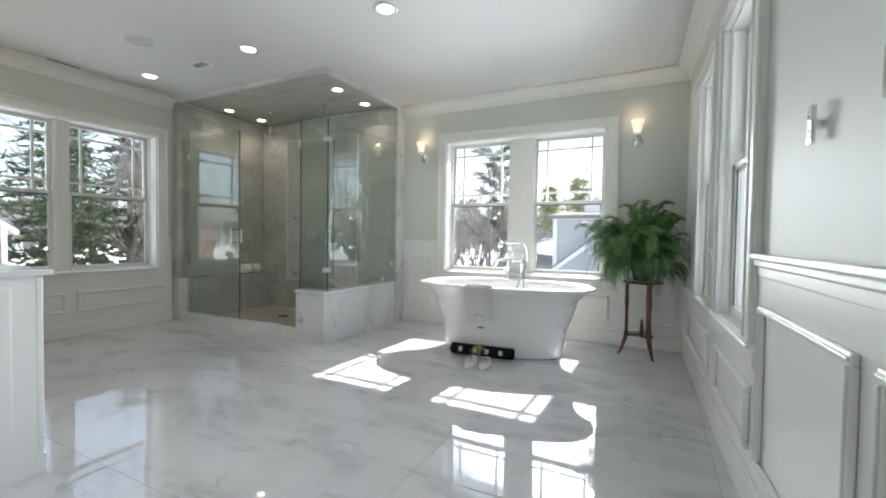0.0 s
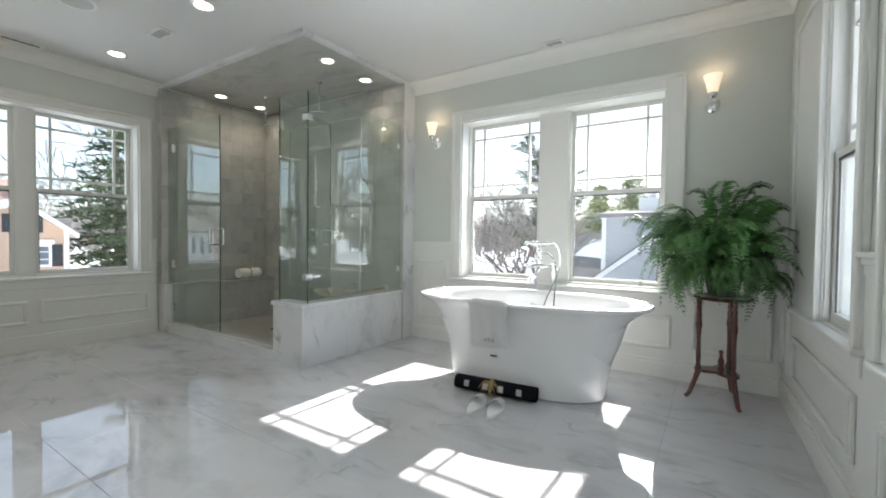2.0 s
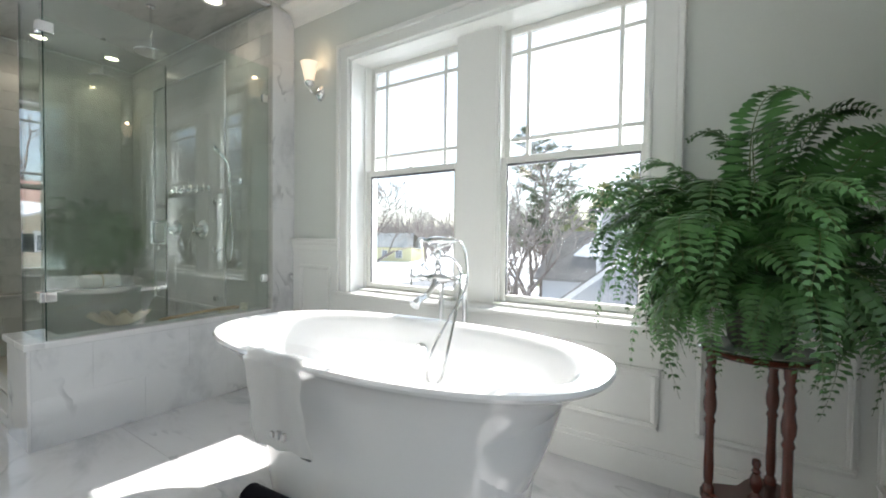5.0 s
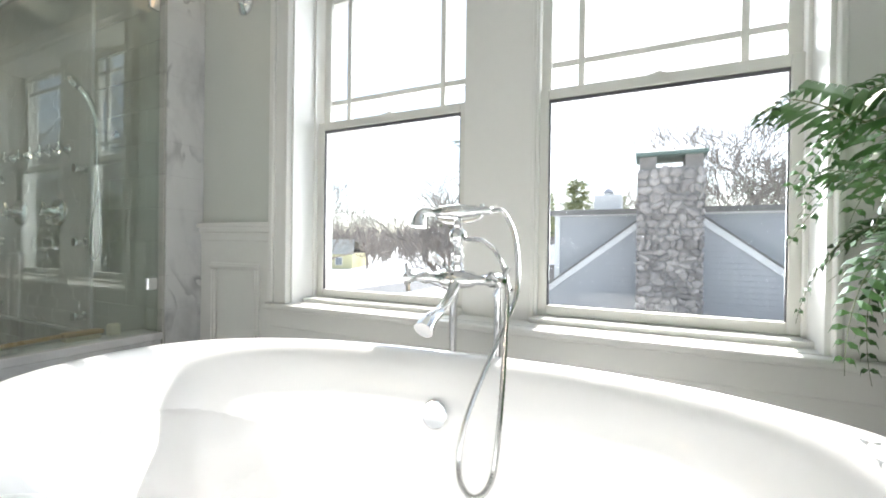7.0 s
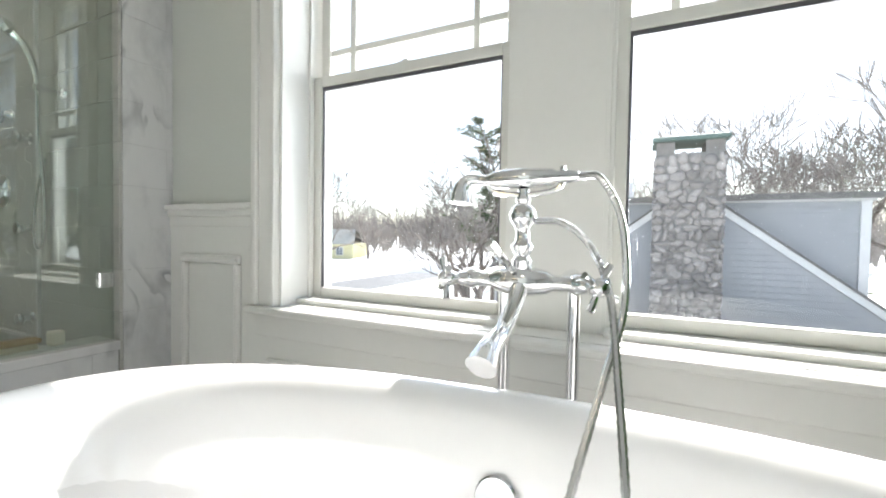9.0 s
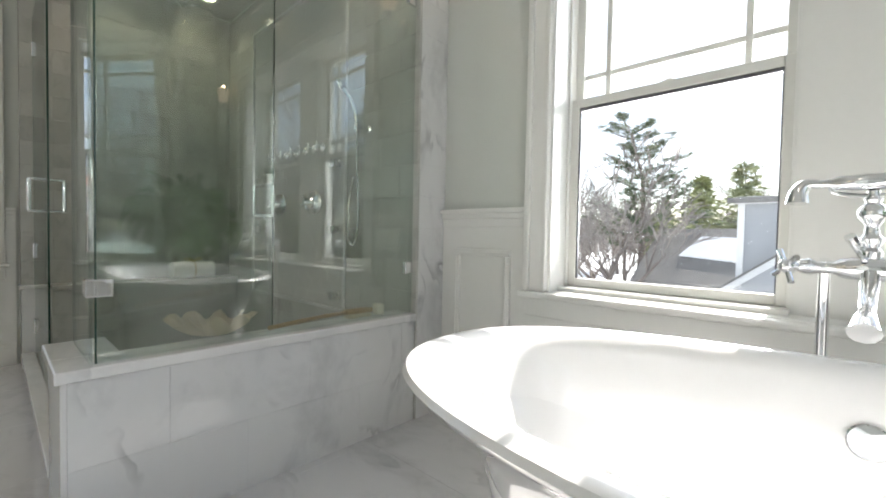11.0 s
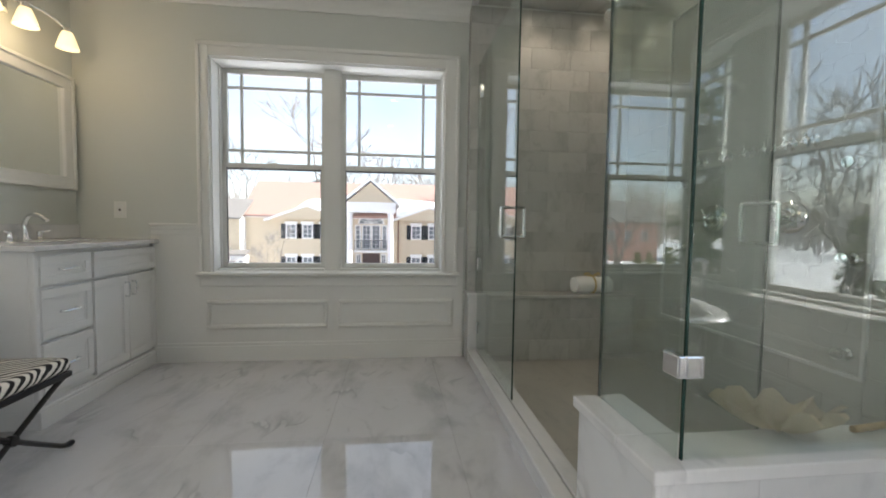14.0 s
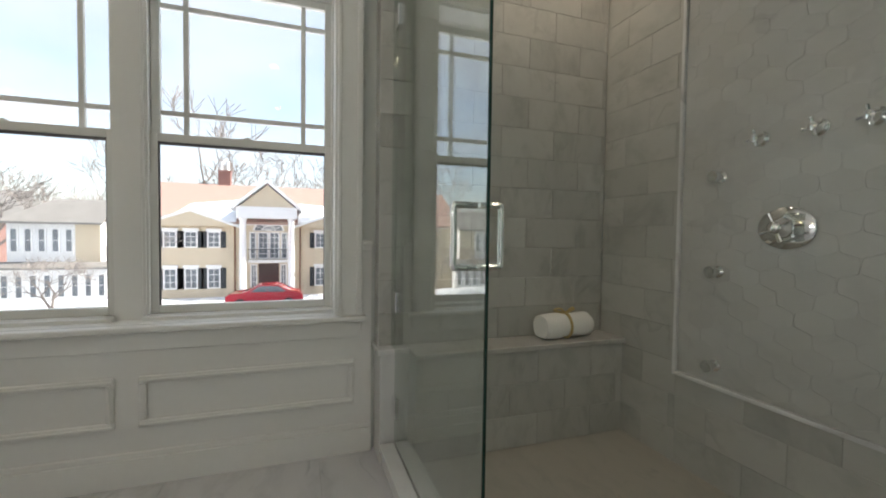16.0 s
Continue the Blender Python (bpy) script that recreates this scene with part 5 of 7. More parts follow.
# zebra bench
def zebra():
    m, nt, b = nodes_of("zebra_print")
    L = nt.links.new
    p = coords(nt, (1, 1, 1))
    w = nt.nodes.new("ShaderNodeTexWave")
    w.wave_type, w.bands_direction = "BANDS", "DIAGONAL"
    w.inputs["Scale"].default_value, w.inputs["Distortion"].default_value = 14.0, 7.0
    w.inputs["Detail"].default_value, w.inputs["Detail Scale"].default_value = 1.5, 0.6
    L(p, w.inputs["Vector"])
    r = ramp(nt, [(0.46, (0.012, 0.011, 0.010)), (0.54, (0.78, 0.75, 0.68))])
    L(w.outputs[0], r.inputs[0])
    L(r.outputs[0], b.inputs["Base Color"])
    n = add(nt, "ShaderNodeTexNoise", Scale=300.0)
    L(p, n.inputs["Vector"])
    bp = add(nt, "ShaderNodeBump", Strength=0.5, Distance=0.002)
    L(n.outputs[0], bp.inputs["Height"])
    L(bp.outputs[0], b.inputs["Normal"])
    b.inputs["Roughness"].default_value = 0.85
    return m


stool = thing("vanity_stool", "black X-frame stool with a zebra-print cushion", "stool")
SX0, SX1, SY0, SY1, SZ = -3.97, -3.40, 1.50, 1.97, 0.345
bm = box(bmesh.new(), SX0, SY0, SZ, SX1, SY1, SZ + 0.065, 0.022, 3)
for v in bm.verts:
    fx, fy = (v.co.x - SX0) / (SX1 - SX0), (v.co.y - SY0) / (SY1 - SY0)
    if v.co.z > SZ + 0.03:
        v.co.z += 0.018 * math.sin(math.pi * min(1, max(0, fx))) * math.sin(math.pi * min(1, max(0, fy)))
part("cushion", bm, zebra(), stool, "zebra-print upholstery", smooth=True)
bm = boxes((SX0, SY0, SZ - 0.024, SX1, SY0 + 0.022, SZ + 0.001), (SX0, SY1 - 0.022, SZ - 0.024, SX1, SY1, SZ + 0.001), (SX0, SY0 + 0.022, SZ - 0.024, SX0 + 0.022, SY1 - 0.022, SZ + 0.001), (SX1 - 0.022, SY0 + 0.022, SZ - 0.024, SX1, SY1 - 0.022, SZ + 0.001), bevel=0.004)
part("seat_frame", bm, M_BLACK, stool)
for y in (SY0 + 0.02, SY1 - 0.02):
    for a, b in ((SX0, SX1), (SX1, SX0)):
        d = (b - a)
        pts = [(a + 0.02 * d, y, SZ - 0.015), (a + 0.16 * d, y, SZ - 0.055), (a + 0.5 * d, y, 0.17), (a + 0.80 * d, y, 0.065), (a + 0.93 * d, y, 0.022), (a + 1.02 * d, y, 0.012)]
        part("leg", tube(bmesh.new(), curve(pts, 5), 0.011, 8, radii=[0.011] * 21 + [0.011, 0.012, 0.013, 0.014, 0.012]), M_BLACK, stool, smooth=True)
    part("hub", lathe(bmesh.new(), [(0, -0.016), (0.020, -0.014), (0.022, 0), (0.020, 0.014), (0, 0.016)], 16, Matrix.Translation(((SX0 + SX1) / 2, y, 0.17)) @ Matrix.Rotation(radians(90), 4, "X")), M_BLACK, stool, smooth=True)
part("stretcher", rod(bmesh.new(), ((SX0 + SX1) / 2, SY0 + 0.02, 0.17), ((SX0 + SX1) / 2, SY1 - 0.02, 0.17), 0.009), M_BLACK, stool, smooth=True)

# ---- shower fittings on the back wall ----
WY = YS - 0.0005
OUT = Matrix.Rotation(radians(90), 4, "X")


def valve(x, z):
    v = thing("shower_valve", "round chrome shower valve with a lever", "shower valve", "shower valves")
    part("plate", lathe(bmesh.new(), [(0.095, 0), (0.095, 0.004), (0.086, 0.011), (0.055, 0.016), (0.040, 0.020)], 32, OUT, 1.0, 0.78), M_CHROME, v, smooth=True)
    part("hub", lathe(bmesh.new(), [(0.036, 0.018), (0.034, 0.035), (0.026, 0.045), (0.024, 0.062), (0.014, 0.072), (0, 0.074)], 24, OUT), M_CHROME, v, smooth=True)
    bm = bmesh.new()
    for k in range(4):
        t = k * math.pi / 2 + 0.4
        rod(bm, (0, -0.056, 0), (0.052 * math.cos(t), -0.060, 0.052 * math.sin(t)), 0.006, 0.0075, 8)
    part("cross_handle", bm, M_CHROME, v, smooth=True)
    v.location = (x, WY, z)


valve(-4.13, 1.077)
valve(-3.68, 1.07)


def stop_cock(x, z):
    v = thing("volume_control", "small chrome cross-handle control", "shower valve", "volume controls")
    part("plate", lathe(bmesh.new(), [(0.028, 0), (0.027, 0.005), (0.018, 0.012), (0.012, 0.03), (0.014, 0.045), (0, 0.05)], 20, OUT), M_CHROME, v, smooth=True)
    bm = bmesh.new()
    for k in range(4):
        t = k * math.pi / 2 + 0.2
        rod(bm, (0, -0.038, 0), (0.031 * math.cos(t), -0.040, 0.031 * math.sin(t)), 0.0045, 0.006, 8)
    part("cross_handle", bm, M_CHROME, v, smooth=True)
    v.location = (x, WY, z)


for x in (-4.22, -4.04, -3.90, -3.785, -3.68, -3.58):
    stop_cock(x, 1.400)


def body_jet(x, z):
    v = thing("body_spray", "chrome body spray jet on the tiled wall", "body spray", "body sprays")
    part("base", lathe(bmesh.new(), [(0.024, 0), (0.024, 0.004), (0.013, 0.010), (0.012, 0.028)], 20, OUT), M_CHROME, v, smooth=True)
    part("nozzle", lathe(bmesh.new(), [(0.012, 0.026), (0.024, 0.034), (0.026, 0.046), (0.022, 0.054), (0, 0.055)], 20, OUT), M_CHROME, v, smooth=True)
    v.location = (x, WY, z)


for x in (-4.37, -3.40):
    for z in (0.525, 0.905, 1.28):
        body_jet(x, z)

hs = thing("hand_shower", "chrome hand shower on a wall bracket with a hose", "hand shower")
part("bracket", lathe(bmesh.new(), [(0.022, 0), (0.020, 0.008), (0.010, 0.014), (0.010, 0.065), (0.016, 0.07), (0.016, 0.09), (0, 0.092)], 16, Matrix.Translation((-3.12, WY, 1.43)) @ OUT), M_CHROME, hs, smooth=True)
bm = tube(bmesh.new(), curve([(-3.12, WY - 0.08, 1.41), (-3.125, WY - 0.085, 1.49), (-3.15, WY - 0.105, 1.58), (-3.18, WY - 0.14, 1.635)], 5), 0.012, 10, radii=[0.009 + 0.005 * i / 15 for i in range(16)])
lathe(bm, [(0.014, -0.012), (0.032, 0.0), (0.036, 0.014), (0.030, 0.02), (0, 0.021)], 20, aim((-3.175, WY - 0.14, 1.645), (-3.22, WY - 0.19, 1.61)))
part("handset", bm, M_CHROME, hs, smooth=True)
hose(hs, [(-3.12, WY - 0.08, 1.41), (-3.125, WY - 0.075, 1.25), (-3.132, WY - 0.06, 1.05), (-3.138, WY - 0.055, 0.92), (-3.16, WY - 0.06, 0.835), (-3.20, WY - 0.06, 0.83), (-3.232, WY - 0.055, 0.90), (-3.24, WY - 0.04, 1.06), (-3.24, WY - 0.012, 1.19)], 0.006)


def rain_head(x, y):
    r = thing("rain_shower_head", "round chrome rain shower head hung from the shower ceiling", "shower head", "rain heads")
    zc = CEIL - 0.023
    part("drop_pipe", lathe(bmesh.new(), [(0.030, zc), (0.028, zc - 0.010), (0.010, zc - 0.016), (0.010, 2.335)], 18), M_CHROME, r, smooth=True)
    part("head", lathe(bmesh.new(), [(0.012, 2.345), (0.020, 2.332), (0.030, 2.322), (0.098, 2.310), (0.104, 2.304), (0.100, 2.296), (0, 2.295)], 36), M_CHROME, r, smooth=True)
    r.location = (x, y, 0)


rain_head(-3.50, 4.74)
rain_head(-4.40, 4.74)
drain = thing("shower_drain", "round dark metal drain in the shower floor", "drain")
part("grate", lathe(bmesh.new(), [(0.062, 0.0355), (0.062, 0.041), (0.056, 0.043), (0.0, 0.041)], 28, Matrix.Translation((-4.05, 4.63, 0))), plain("dark_bronze", (0.05, 0.045, 0.04), 0.35, 1.0), drain)

# rolled towel with a ribbon on the bench
rt = thing("rolled_towel", "white rolled towel tied with a straw ribbon on the bench", "towel")
bm = bmesh.new()
rows = []
for k in range(9):
    s = -0.115 + 0.23 * k / 8
    e = 1 - 0.10 * (abs(k - 4) < 1) - 0.05 * (k in (0, 8))
    rows.append([bm.verts.new((0.052 * e * math.cos(t), s, 0.046 + 0.046 * e * math.sin(t) + 0.003 * math.sin(3 * t + k))) for t in np.linspace(0, 2 * math.pi, 25)[:-1]])
for a, b in zip(rows, rows[1:]):
    for i in range(24):
        bm.faces.new((a[i], a[(i + 1) % 24], b[(i + 1) % 24], b[i]))
bm.faces.new(rows[0])
bm.faces.new(rows[-1])
part("roll", bm, M_TOWEL, rt, smooth=True)
bm = tube(bmesh.new(), [(0.053 * math.cos(t), 0.0, 0.046 + 0.048 * math.sin(t)) for t in np.linspace(0, 2 * math.pi, 30)], 0.005, 6)
for s in (1, -1):
    tube(bm, curve([(0.01, 0, 0.094), (0.012, 0.03 * s, 0.112), (0.0, 0.05 * s, 0.104), (0.01, 0.012 * s, 0.095)], 5), 0.004, 6)
part("ribbon", bm, M_RAFFIA, rt, "straw-coloured ribbon")
rt.matrix_world = pose(XS + 0.085, 4.88, BENCH_Z + 0.0005, 0, 0, 4) @ Matrix.Diagonal((1.25, 1.25, 1.35, 1))

# shell dish, brush and soap on the low wall
M_SHELL = plain("shell", (0.72, 0.64, 0.50), 0.4, vary=0.2, grain=25)
shell = thing("shell_dish", "cream ruffled seashell on the marble ledge", "seashell")
bm = bmesh.new()
rows = []
for k in range(9):
    f = k / 8
    ring = []
    for i in range(48):
        t = 2 * math.pi * i / 48
        ruf = 1 + 0.16 * f * math.sin(9 * t) + 0.05 * f * math.sin(17 * t)
        ring.append(bm.verts.new((0.125 * f * ruf * math.cos(t) + 0.001, 0.075 * f * ruf * math.sin(t), 0.008 + 0.060 * f * f + 0.018 * f * math.sin(9 * t + 1.3))))
    rows.append(ring)
for a, b in zip(rows[1:], rows[2:]):
    for i in range(48):
        bm.faces.new((a[i], a[(i + 1) % 48], b[(i + 1) % 48], b[i]))
bm.faces.new(rows[1])
for v in rows[0]:
    bm.verts.remove(v)
bmesh.ops.solidify(bm, geom=bm.faces[:], thickness=0.005)
part("shell", bm, M_SHELL, shell, smooth=True)
shell.matrix_world = pose(-2.868, 4.33, CAPZ + 0.004, 0, 0, 65)
M_BRUSHWOOD = plain("pale_wood", (0.45, 0.30, 0.14), 0.5, vary=0.2, grain=30)
br = thing("bath_brush", "pale wooden bath brush with a long handle on the ledge", "brush")
bm = tube(bmesh.new(), curve([(-2.845, 4.52, CAPZ + 0.012), (-2.852, 4.70, CAPZ + 0.022), (-2.858, 4.88, CAPZ + 0.028)], 6), 0.009, 10)
box(bm, -2.884, 4.86, CAPZ + 0.018, -2.832, 5.00, CAPZ + 0.038, 0.008)
part("handle", bm, M_BRUSHWOOD, br, smooth=True)
part("bristles", boxes((-2.879, 4.87, CAPZ + 0.0005, -2.837, 4.99, CAPZ + 0.019), bevel=0.003), plain("bristles", (0.70, 0.62, 0.45), 0.9, vary=0.2, grain=200, bump=0.8), br)
soap = thing("soap_bar", "cream soap block on the marble ledge", "soap")
part("bar", box(bmesh.new(), -2.872, 5.02, CAPZ + 0.0005, -2.830, 5.06, CAPZ + 0.05, 0.008, 3), plain("soap", (0.78, 0.74, 0.62), 0.4), soap)

# chrome hooks on the side wall
for k, (y, z) in enumerate(((2.31, 1.365), (1.93, 1.375))):
    h = thing("robe_hook", "square polished chrome hook on the painted wall", "hook", "chrome hooks")
    part("arm", boxes((-0.018, -0.009, -0.012, 0, 0.009, 0.012), bevel=0.002), M_CHROME, h)
    part("plate", box(bmesh.new(), -0.028, -0.016, -0.050, -0.017, 0.016, 0.050, 0.002), M_CHROME, h)
    h.matrix_world = PIVOT @ pose(XR - 0.0005, y, z)

# ---- floor tiles ----
T = 0.61
me = tile_mesh("floor_tile", T - 0.0008, T - 0.0008, 0.012, M_FLOOR, 0.0008)
LAY = Matrix.Rotation(radians(-90), 4, "X")
i = 0
x = XL + T / 2
while x < XR + 0.5:
    y = YB + T / 2
    while y < YT + 0.2:
        if (x > XP - 0.4 or y > YV - 0.4) and not (x + T / 2 < X_SHOWER - 0.2 and y - T / 2 > Y_SHOWER + 0.1):
            ob = new("floor_tile", me)
            ob.parent = floor
            ob.matrix_world = Matrix.Translation((x, y, 0)) @ Matrix.Rotation(radians(90 * ((i * 7) % 4)), 4, "Z") @ LAY
            i += 1
        y += T
    x += T

# ---- outside ----
GZ = -3.6
M_SIDING = plain("grey_siding", (0.44, 0.45, 0.47), 0.6, vary=0.06, grain=20)
M_SHINGLE = plain("grey_shingles", (0.22, 0.21, 0.20), 0.9, vary=0.25, grain=18)
M_BEIGE = plain("beige_stucco", (0.60, 0.51, 0.38), 0.8, vary=0.06, grain=12)
M_PEACH = plain("peach_siding", (0.60, 0.42, 0.30), 0.8, vary=0.05, grain=12)
M_RED = plain("terracotta_roof", (0.40, 0.26, 0.22), 0.85, vary=0.12, grain=10)
M_OWHITE = plain("outdoor_white", (0.80, 0.80, 0.80), 0.6, vary=0.04, grain=6)
M_SHUT = plain("black_shutter", (0.02, 0.025, 0.03), 0.6, vary=0.2)
M_OPANE = plain("dark_glazing", (0.16, 0.18, 0.20), 0.08, vary=0.3, grain=2)
M_BRICK = plain("red_brick", (0.26, 0.13, 0.11), 0.9, vary=0.25, grain=25)
M_STONE = plain("field_stone", (0.33, 0.305, 0.29), 0.9, vary=0.25, grain=14, bump=0.6, each=0.32)
M_MORTAR = plain("mortar", (0.26, 0.25, 0.24), 0.95, vary=0.2, grain=30)
M_BARK = plain("bark", (0.20, 0.17, 0.15), 0.95, vary=0.35, grain=9, bump=0.5)
M_TWIG = plain("twigs", (0.29, 0.26, 0.24), 0.95, vary=0.3, grain=3)
M_NEEDLE = plain("needles", (0.105, 0.135, 0.075), 0.8, vary=0.5, grain=1.2)
M_OLIVE = plain("olive_needles", (0.29, 0.31, 0.15), 0.8, vary=0.5, grain=1.2)
M_CARRED = plain("red_car_paint", (0.50, 0.02, 0.04), 0.2, vary=0.05, coat=0.8)
M_TYRE = plain("rubber", (0.02, 0.02, 0.02), 0.8)
M_ROAD = plain("wet_asphalt", (0.16, 0.16, 0.17), 0.5, vary=0.3, grain=2)

ground = tagged(finish(boxes((-1500, -1500, GZ - 1.0, 1500, 1500, GZ)), "ground", M_SNOW), "snow-covered ground around the house", "ground", kind="structure")
tagged(finish(boxes((-27.5, -60, GZ + 0.004, -21.5, 70, GZ + 0.02)), "road", M_ROAD), "wet grey road between banks of snow", "road", kind="structure")


def heap(x, y, rx, ry, h, seed):
    """A low bank of shovelled snow."""
    rnd = random.Random(seed)
    bm = bmesh.new()
    n, rows = 28, []
    for k in range(7):
        f = k / 6
        rows.append([bm.verts.new((x + rx * (1 - f) * math.cos(t) * (1 + 0.12 * math.sin(3 * t + seed)), y + ry * (1 - f) * math.sin(t), GZ - 0.05 + h * (1 - (1 - f) ** 2) * (1 + 0.10 * math.sin(5 * t + seed + k)))) for t in [2 * math.pi * i / n for i in range(n)]])
    for a, b in zip(rows[:-1], rows[1:-1]):
        for i in range(n):
            bm.faces.new((a[i], a[(i + 1) % n], b[(i + 1) % n], b[i]))
    bm.faces.new(rows[-2])
    for v in rows[-1]:
        bm.verts.remove(v)
    return tagged(finish(bm, "snow_bank", M_SNOW, smooth=True), "rounded bank of shovelled white snow", "snow", "snow banks")


for k, (x, y, rx, ry, h) in enumerate(((-33.6, -8, 1.2, 6, 0.5), (-33.4, 7, 1.2, 4, 0.5), (-20.5, -2, 1.0, 9, 0.6), (-26, 52, 7, 3, 1.3), (-14, 44, 6, 3, 1.1), (-38, 60, 8, 4, 1.4), (-8, 33, 5, 2.5, 0.9))):
    heap(x, y, rx, ry, h, k)


# trees
def limb(bm, p, d, length, r, depth, rnd, twigs):
    n = 3
    pts, rad = [p], [r]
    q, dd = p, d
    for i in range(n):
        dd = (dd + Vector((rnd.uniform(-1, 1), rnd.uniform(-1, 1), rnd.uniform(-0.5, 0.9))) * 0.16).normalized()
        q = q + dd * length / n
        pts.append(q)
        rad.append(max(0.016, r * (1 - 0.34 * (i + 1) / n)))
    tube(twigs if depth <= 2 else bm, pts, r, 6 if depth > 3 else 3, radii=rad)
    if depth == 0:
        return
    for k in range(rnd.choice((2, 3, 3)) if depth > 1 else 4):
        a = rnd.uniform(0, 2 * math.pi)
        s = dd.orthogonal().normalized()
        o = s * math.cos(a) + s.cross(dd) * math.sin(a)
        f = rnd.uniform(0.45, 1.0)
        start = pts[1].lerp(pts[3], f)
        limb(bm, start, (dd * rnd.uniform(0.55, 1.0) + o * rnd.uniform(0.45, 0.85) + Vector((0, 0, 0.18))).normalized(), length * rnd.uniform(0.66, 0.88), rad[-1] * rnd.uniform(0.62, 0.85), depth - 1, rnd, twigs)


def bare_tree(seed, label, depth=5, height=10.0, stems=1):
    t = thing("bare_tree", label, "tree", "bare trees")
    rnd = random.Random(seed)
    bm, tw = bmesh.new(), bmesh.new()
    for k in range(stems):
        lean = Vector((rnd.uniform(-0.35, 0.35) * (stems > 1), rnd.uniform(-0.35, 0.35) * (stems > 1), 1)).normalized()
        limb(bm, Vector((0.2 * k, 0.1 * k, -0.1)), lean, height * 0.30, height * 0.020, depth, rnd, tw)
    part("trunk", bm, M_BARK, t, smooth=True)
    part("crown", tw, M_TWIG, t, "leafless grey-brown twigs")
    return t


def conifer(seed, label, height=9.0, spread=2.6, bare=0.12, whorls=22, material=None):
    t = thing("conifer", label, "tree", "evergreen trees")
    rnd = random.Random(seed)
    part("trunk", tube(bmesh.new(), [(0, 0, height * f) for f in (-0.02, 0.3, 0.6, 1.0)], 0.1, 8, radii=[height * 0.016, height * 0.012, height * 0.008, 0.01]), M_BARK, t, smooth=True)
    bm = bmesh.new()
    for w in range(whorls):
        f = bare + (1 - bare) * w / whorls
        reach = spread * (1 - f) ** (0.7 if bare < 0.3 else 0.4) * rnd.uniform(0.5, 1.1) + 0.15
        for k in range(7):
            a = rnd.uniform(0, 2 * math.pi)
            o = Vector((math.cos(a), math.sin(a), 0))
            ln = reach * rnd.uniform(0.6, 1.1)
            base = Vector((0, 0, height * f + rnd.uniform(-0.15, 0.15)))
            n = max(3, int(ln / 0.16))
            for i in range(1, n + 1):
                s = i / n
                c = base + o * ln * s + Vector((0, 0, 0.10 * ln * math.sin(2.4 * s) - 0.16 * ln * s * s))
                for j in range(3):
                    e = (o * rnd.uniform(0.1, 0.9) + Vector((rnd.uniform(-1, 1), rnd.uniform(-1, 1), rnd.uniform(-0.35, 0.6)))).normalized()
                    g = e.orthogonal().normalized() * 0.065
                    tip = c + e * rnd.uniform(0.25, 0.50)
                    bm.faces.new((bm.verts.new(c - g), bm.verts.new(c + g), bm.verts.new(tip)))
    part("crown", bm, material or M_NEEDLE, t, "layered dark green needles")
    return t


def white_pine(seed, label, height=10.0):
    """An old open pine: rising irregular limbs, each ending in flat plumes of needles."""
    t = thing("pine_tree", label, "tree", "evergreen trees")
    rnd = random.Random(seed)
    wood = tube(bmesh.new(), [(0.10 * height * f * f * math.sin(4 * f), 0, height * f) for f in (-0.02, 0.25, 0.5, 0.75, 0.94)], 0.1, 8, radii=[height * k for k in (0.017, 0.014, 0.011, 0.007, 0.003)])
    bm = bmesh.new()
    for w in range(34):
        f = 0.36 + 0.62 * (w / 33)
        a = w * 2.4 + rnd.uniform(-0.5, 0.5)
        o = Vector((math.cos(a), math.sin(a), 0))
        ln = height * (0.30 * (1 - f) + 0.085) * rnd.uniform(0.65, 1.25)
        root = Vector((0.10 * height * f * f * math.sin(4 * f), 0, height * f))
        line = [root + o * ln * k + Vector((0, 0, ln * (0.28 * k + 0.22 * k * k))) for k in (0, 0.35, 0.7, 1.0)]
        tube(wood, line, 0.03, 5, radii=[0.055 * (1.2 - f) + 0.012, 0.035, 0.022, 0.008])
        for i in range(20):
            k = rnd.uniform(0.38, 1.05)
            c = root + o * ln * k + Vector((rnd.uniform(-0.22, 0.22) * ln, rnd.uniform(-0.22, 0.22) * ln, ln * (0.28 * k + 0.22 * k * k) + rnd.uniform(-0.02, 0.12)))
            for j in range(11):
                e = (o * rnd.uniform(-0.2, 0.9) + Vector((rnd.uniform(-1, 1), rnd.uniform(-1, 1), rnd.uniform(-0.1, 0.6)))).normalized()
                g = e.orthogonal().normalized() * 0.030
                b = c + Vector((rnd.uniform(-0.12, 0.12), rnd.uniform(-0.12, 0.12), rnd.uniform(-0.05, 0.05)))
                bm.faces.new((bm.verts.new(b - g), bm.verts.new(b + g), bm.verts.new(b + e * rnd.uniform(0.18, 0.34))))
    part("trunk", wood, M_BARK, t, smooth=True)
    part("crown", bm, M_NEEDLE, t, "open plumes of dull green needles")
    return t


TREES = [bare_tree(3, "tall leafless tree with fine spreading twigs", 5, 10, 1), bare_tree(11, "leafless tree with forked grey limbs", 5, 9, 2), bare_tree(23, "low spreading leafless tree in the snow", 5, 6.5, 2)]
PINES = [conifer(4, "tall dark evergreen with layered branches", 10, 3.0), white_pine(8, "tall old pine with an open ragged crown", 10.0), conifer(15, "dense rounded dull green evergreen tree", 6, 2.4, 0.03, 26, M_OLIVE)]


def stand_tree(tree, x, y, s=1.0, turn=0.0, z=GZ):
    return copy_thing(tree, Matrix.Translation((x, y, z)) @ Matrix.Rotation(radians(turn), 4, "Z") @ Matrix.Scale(s, 4))


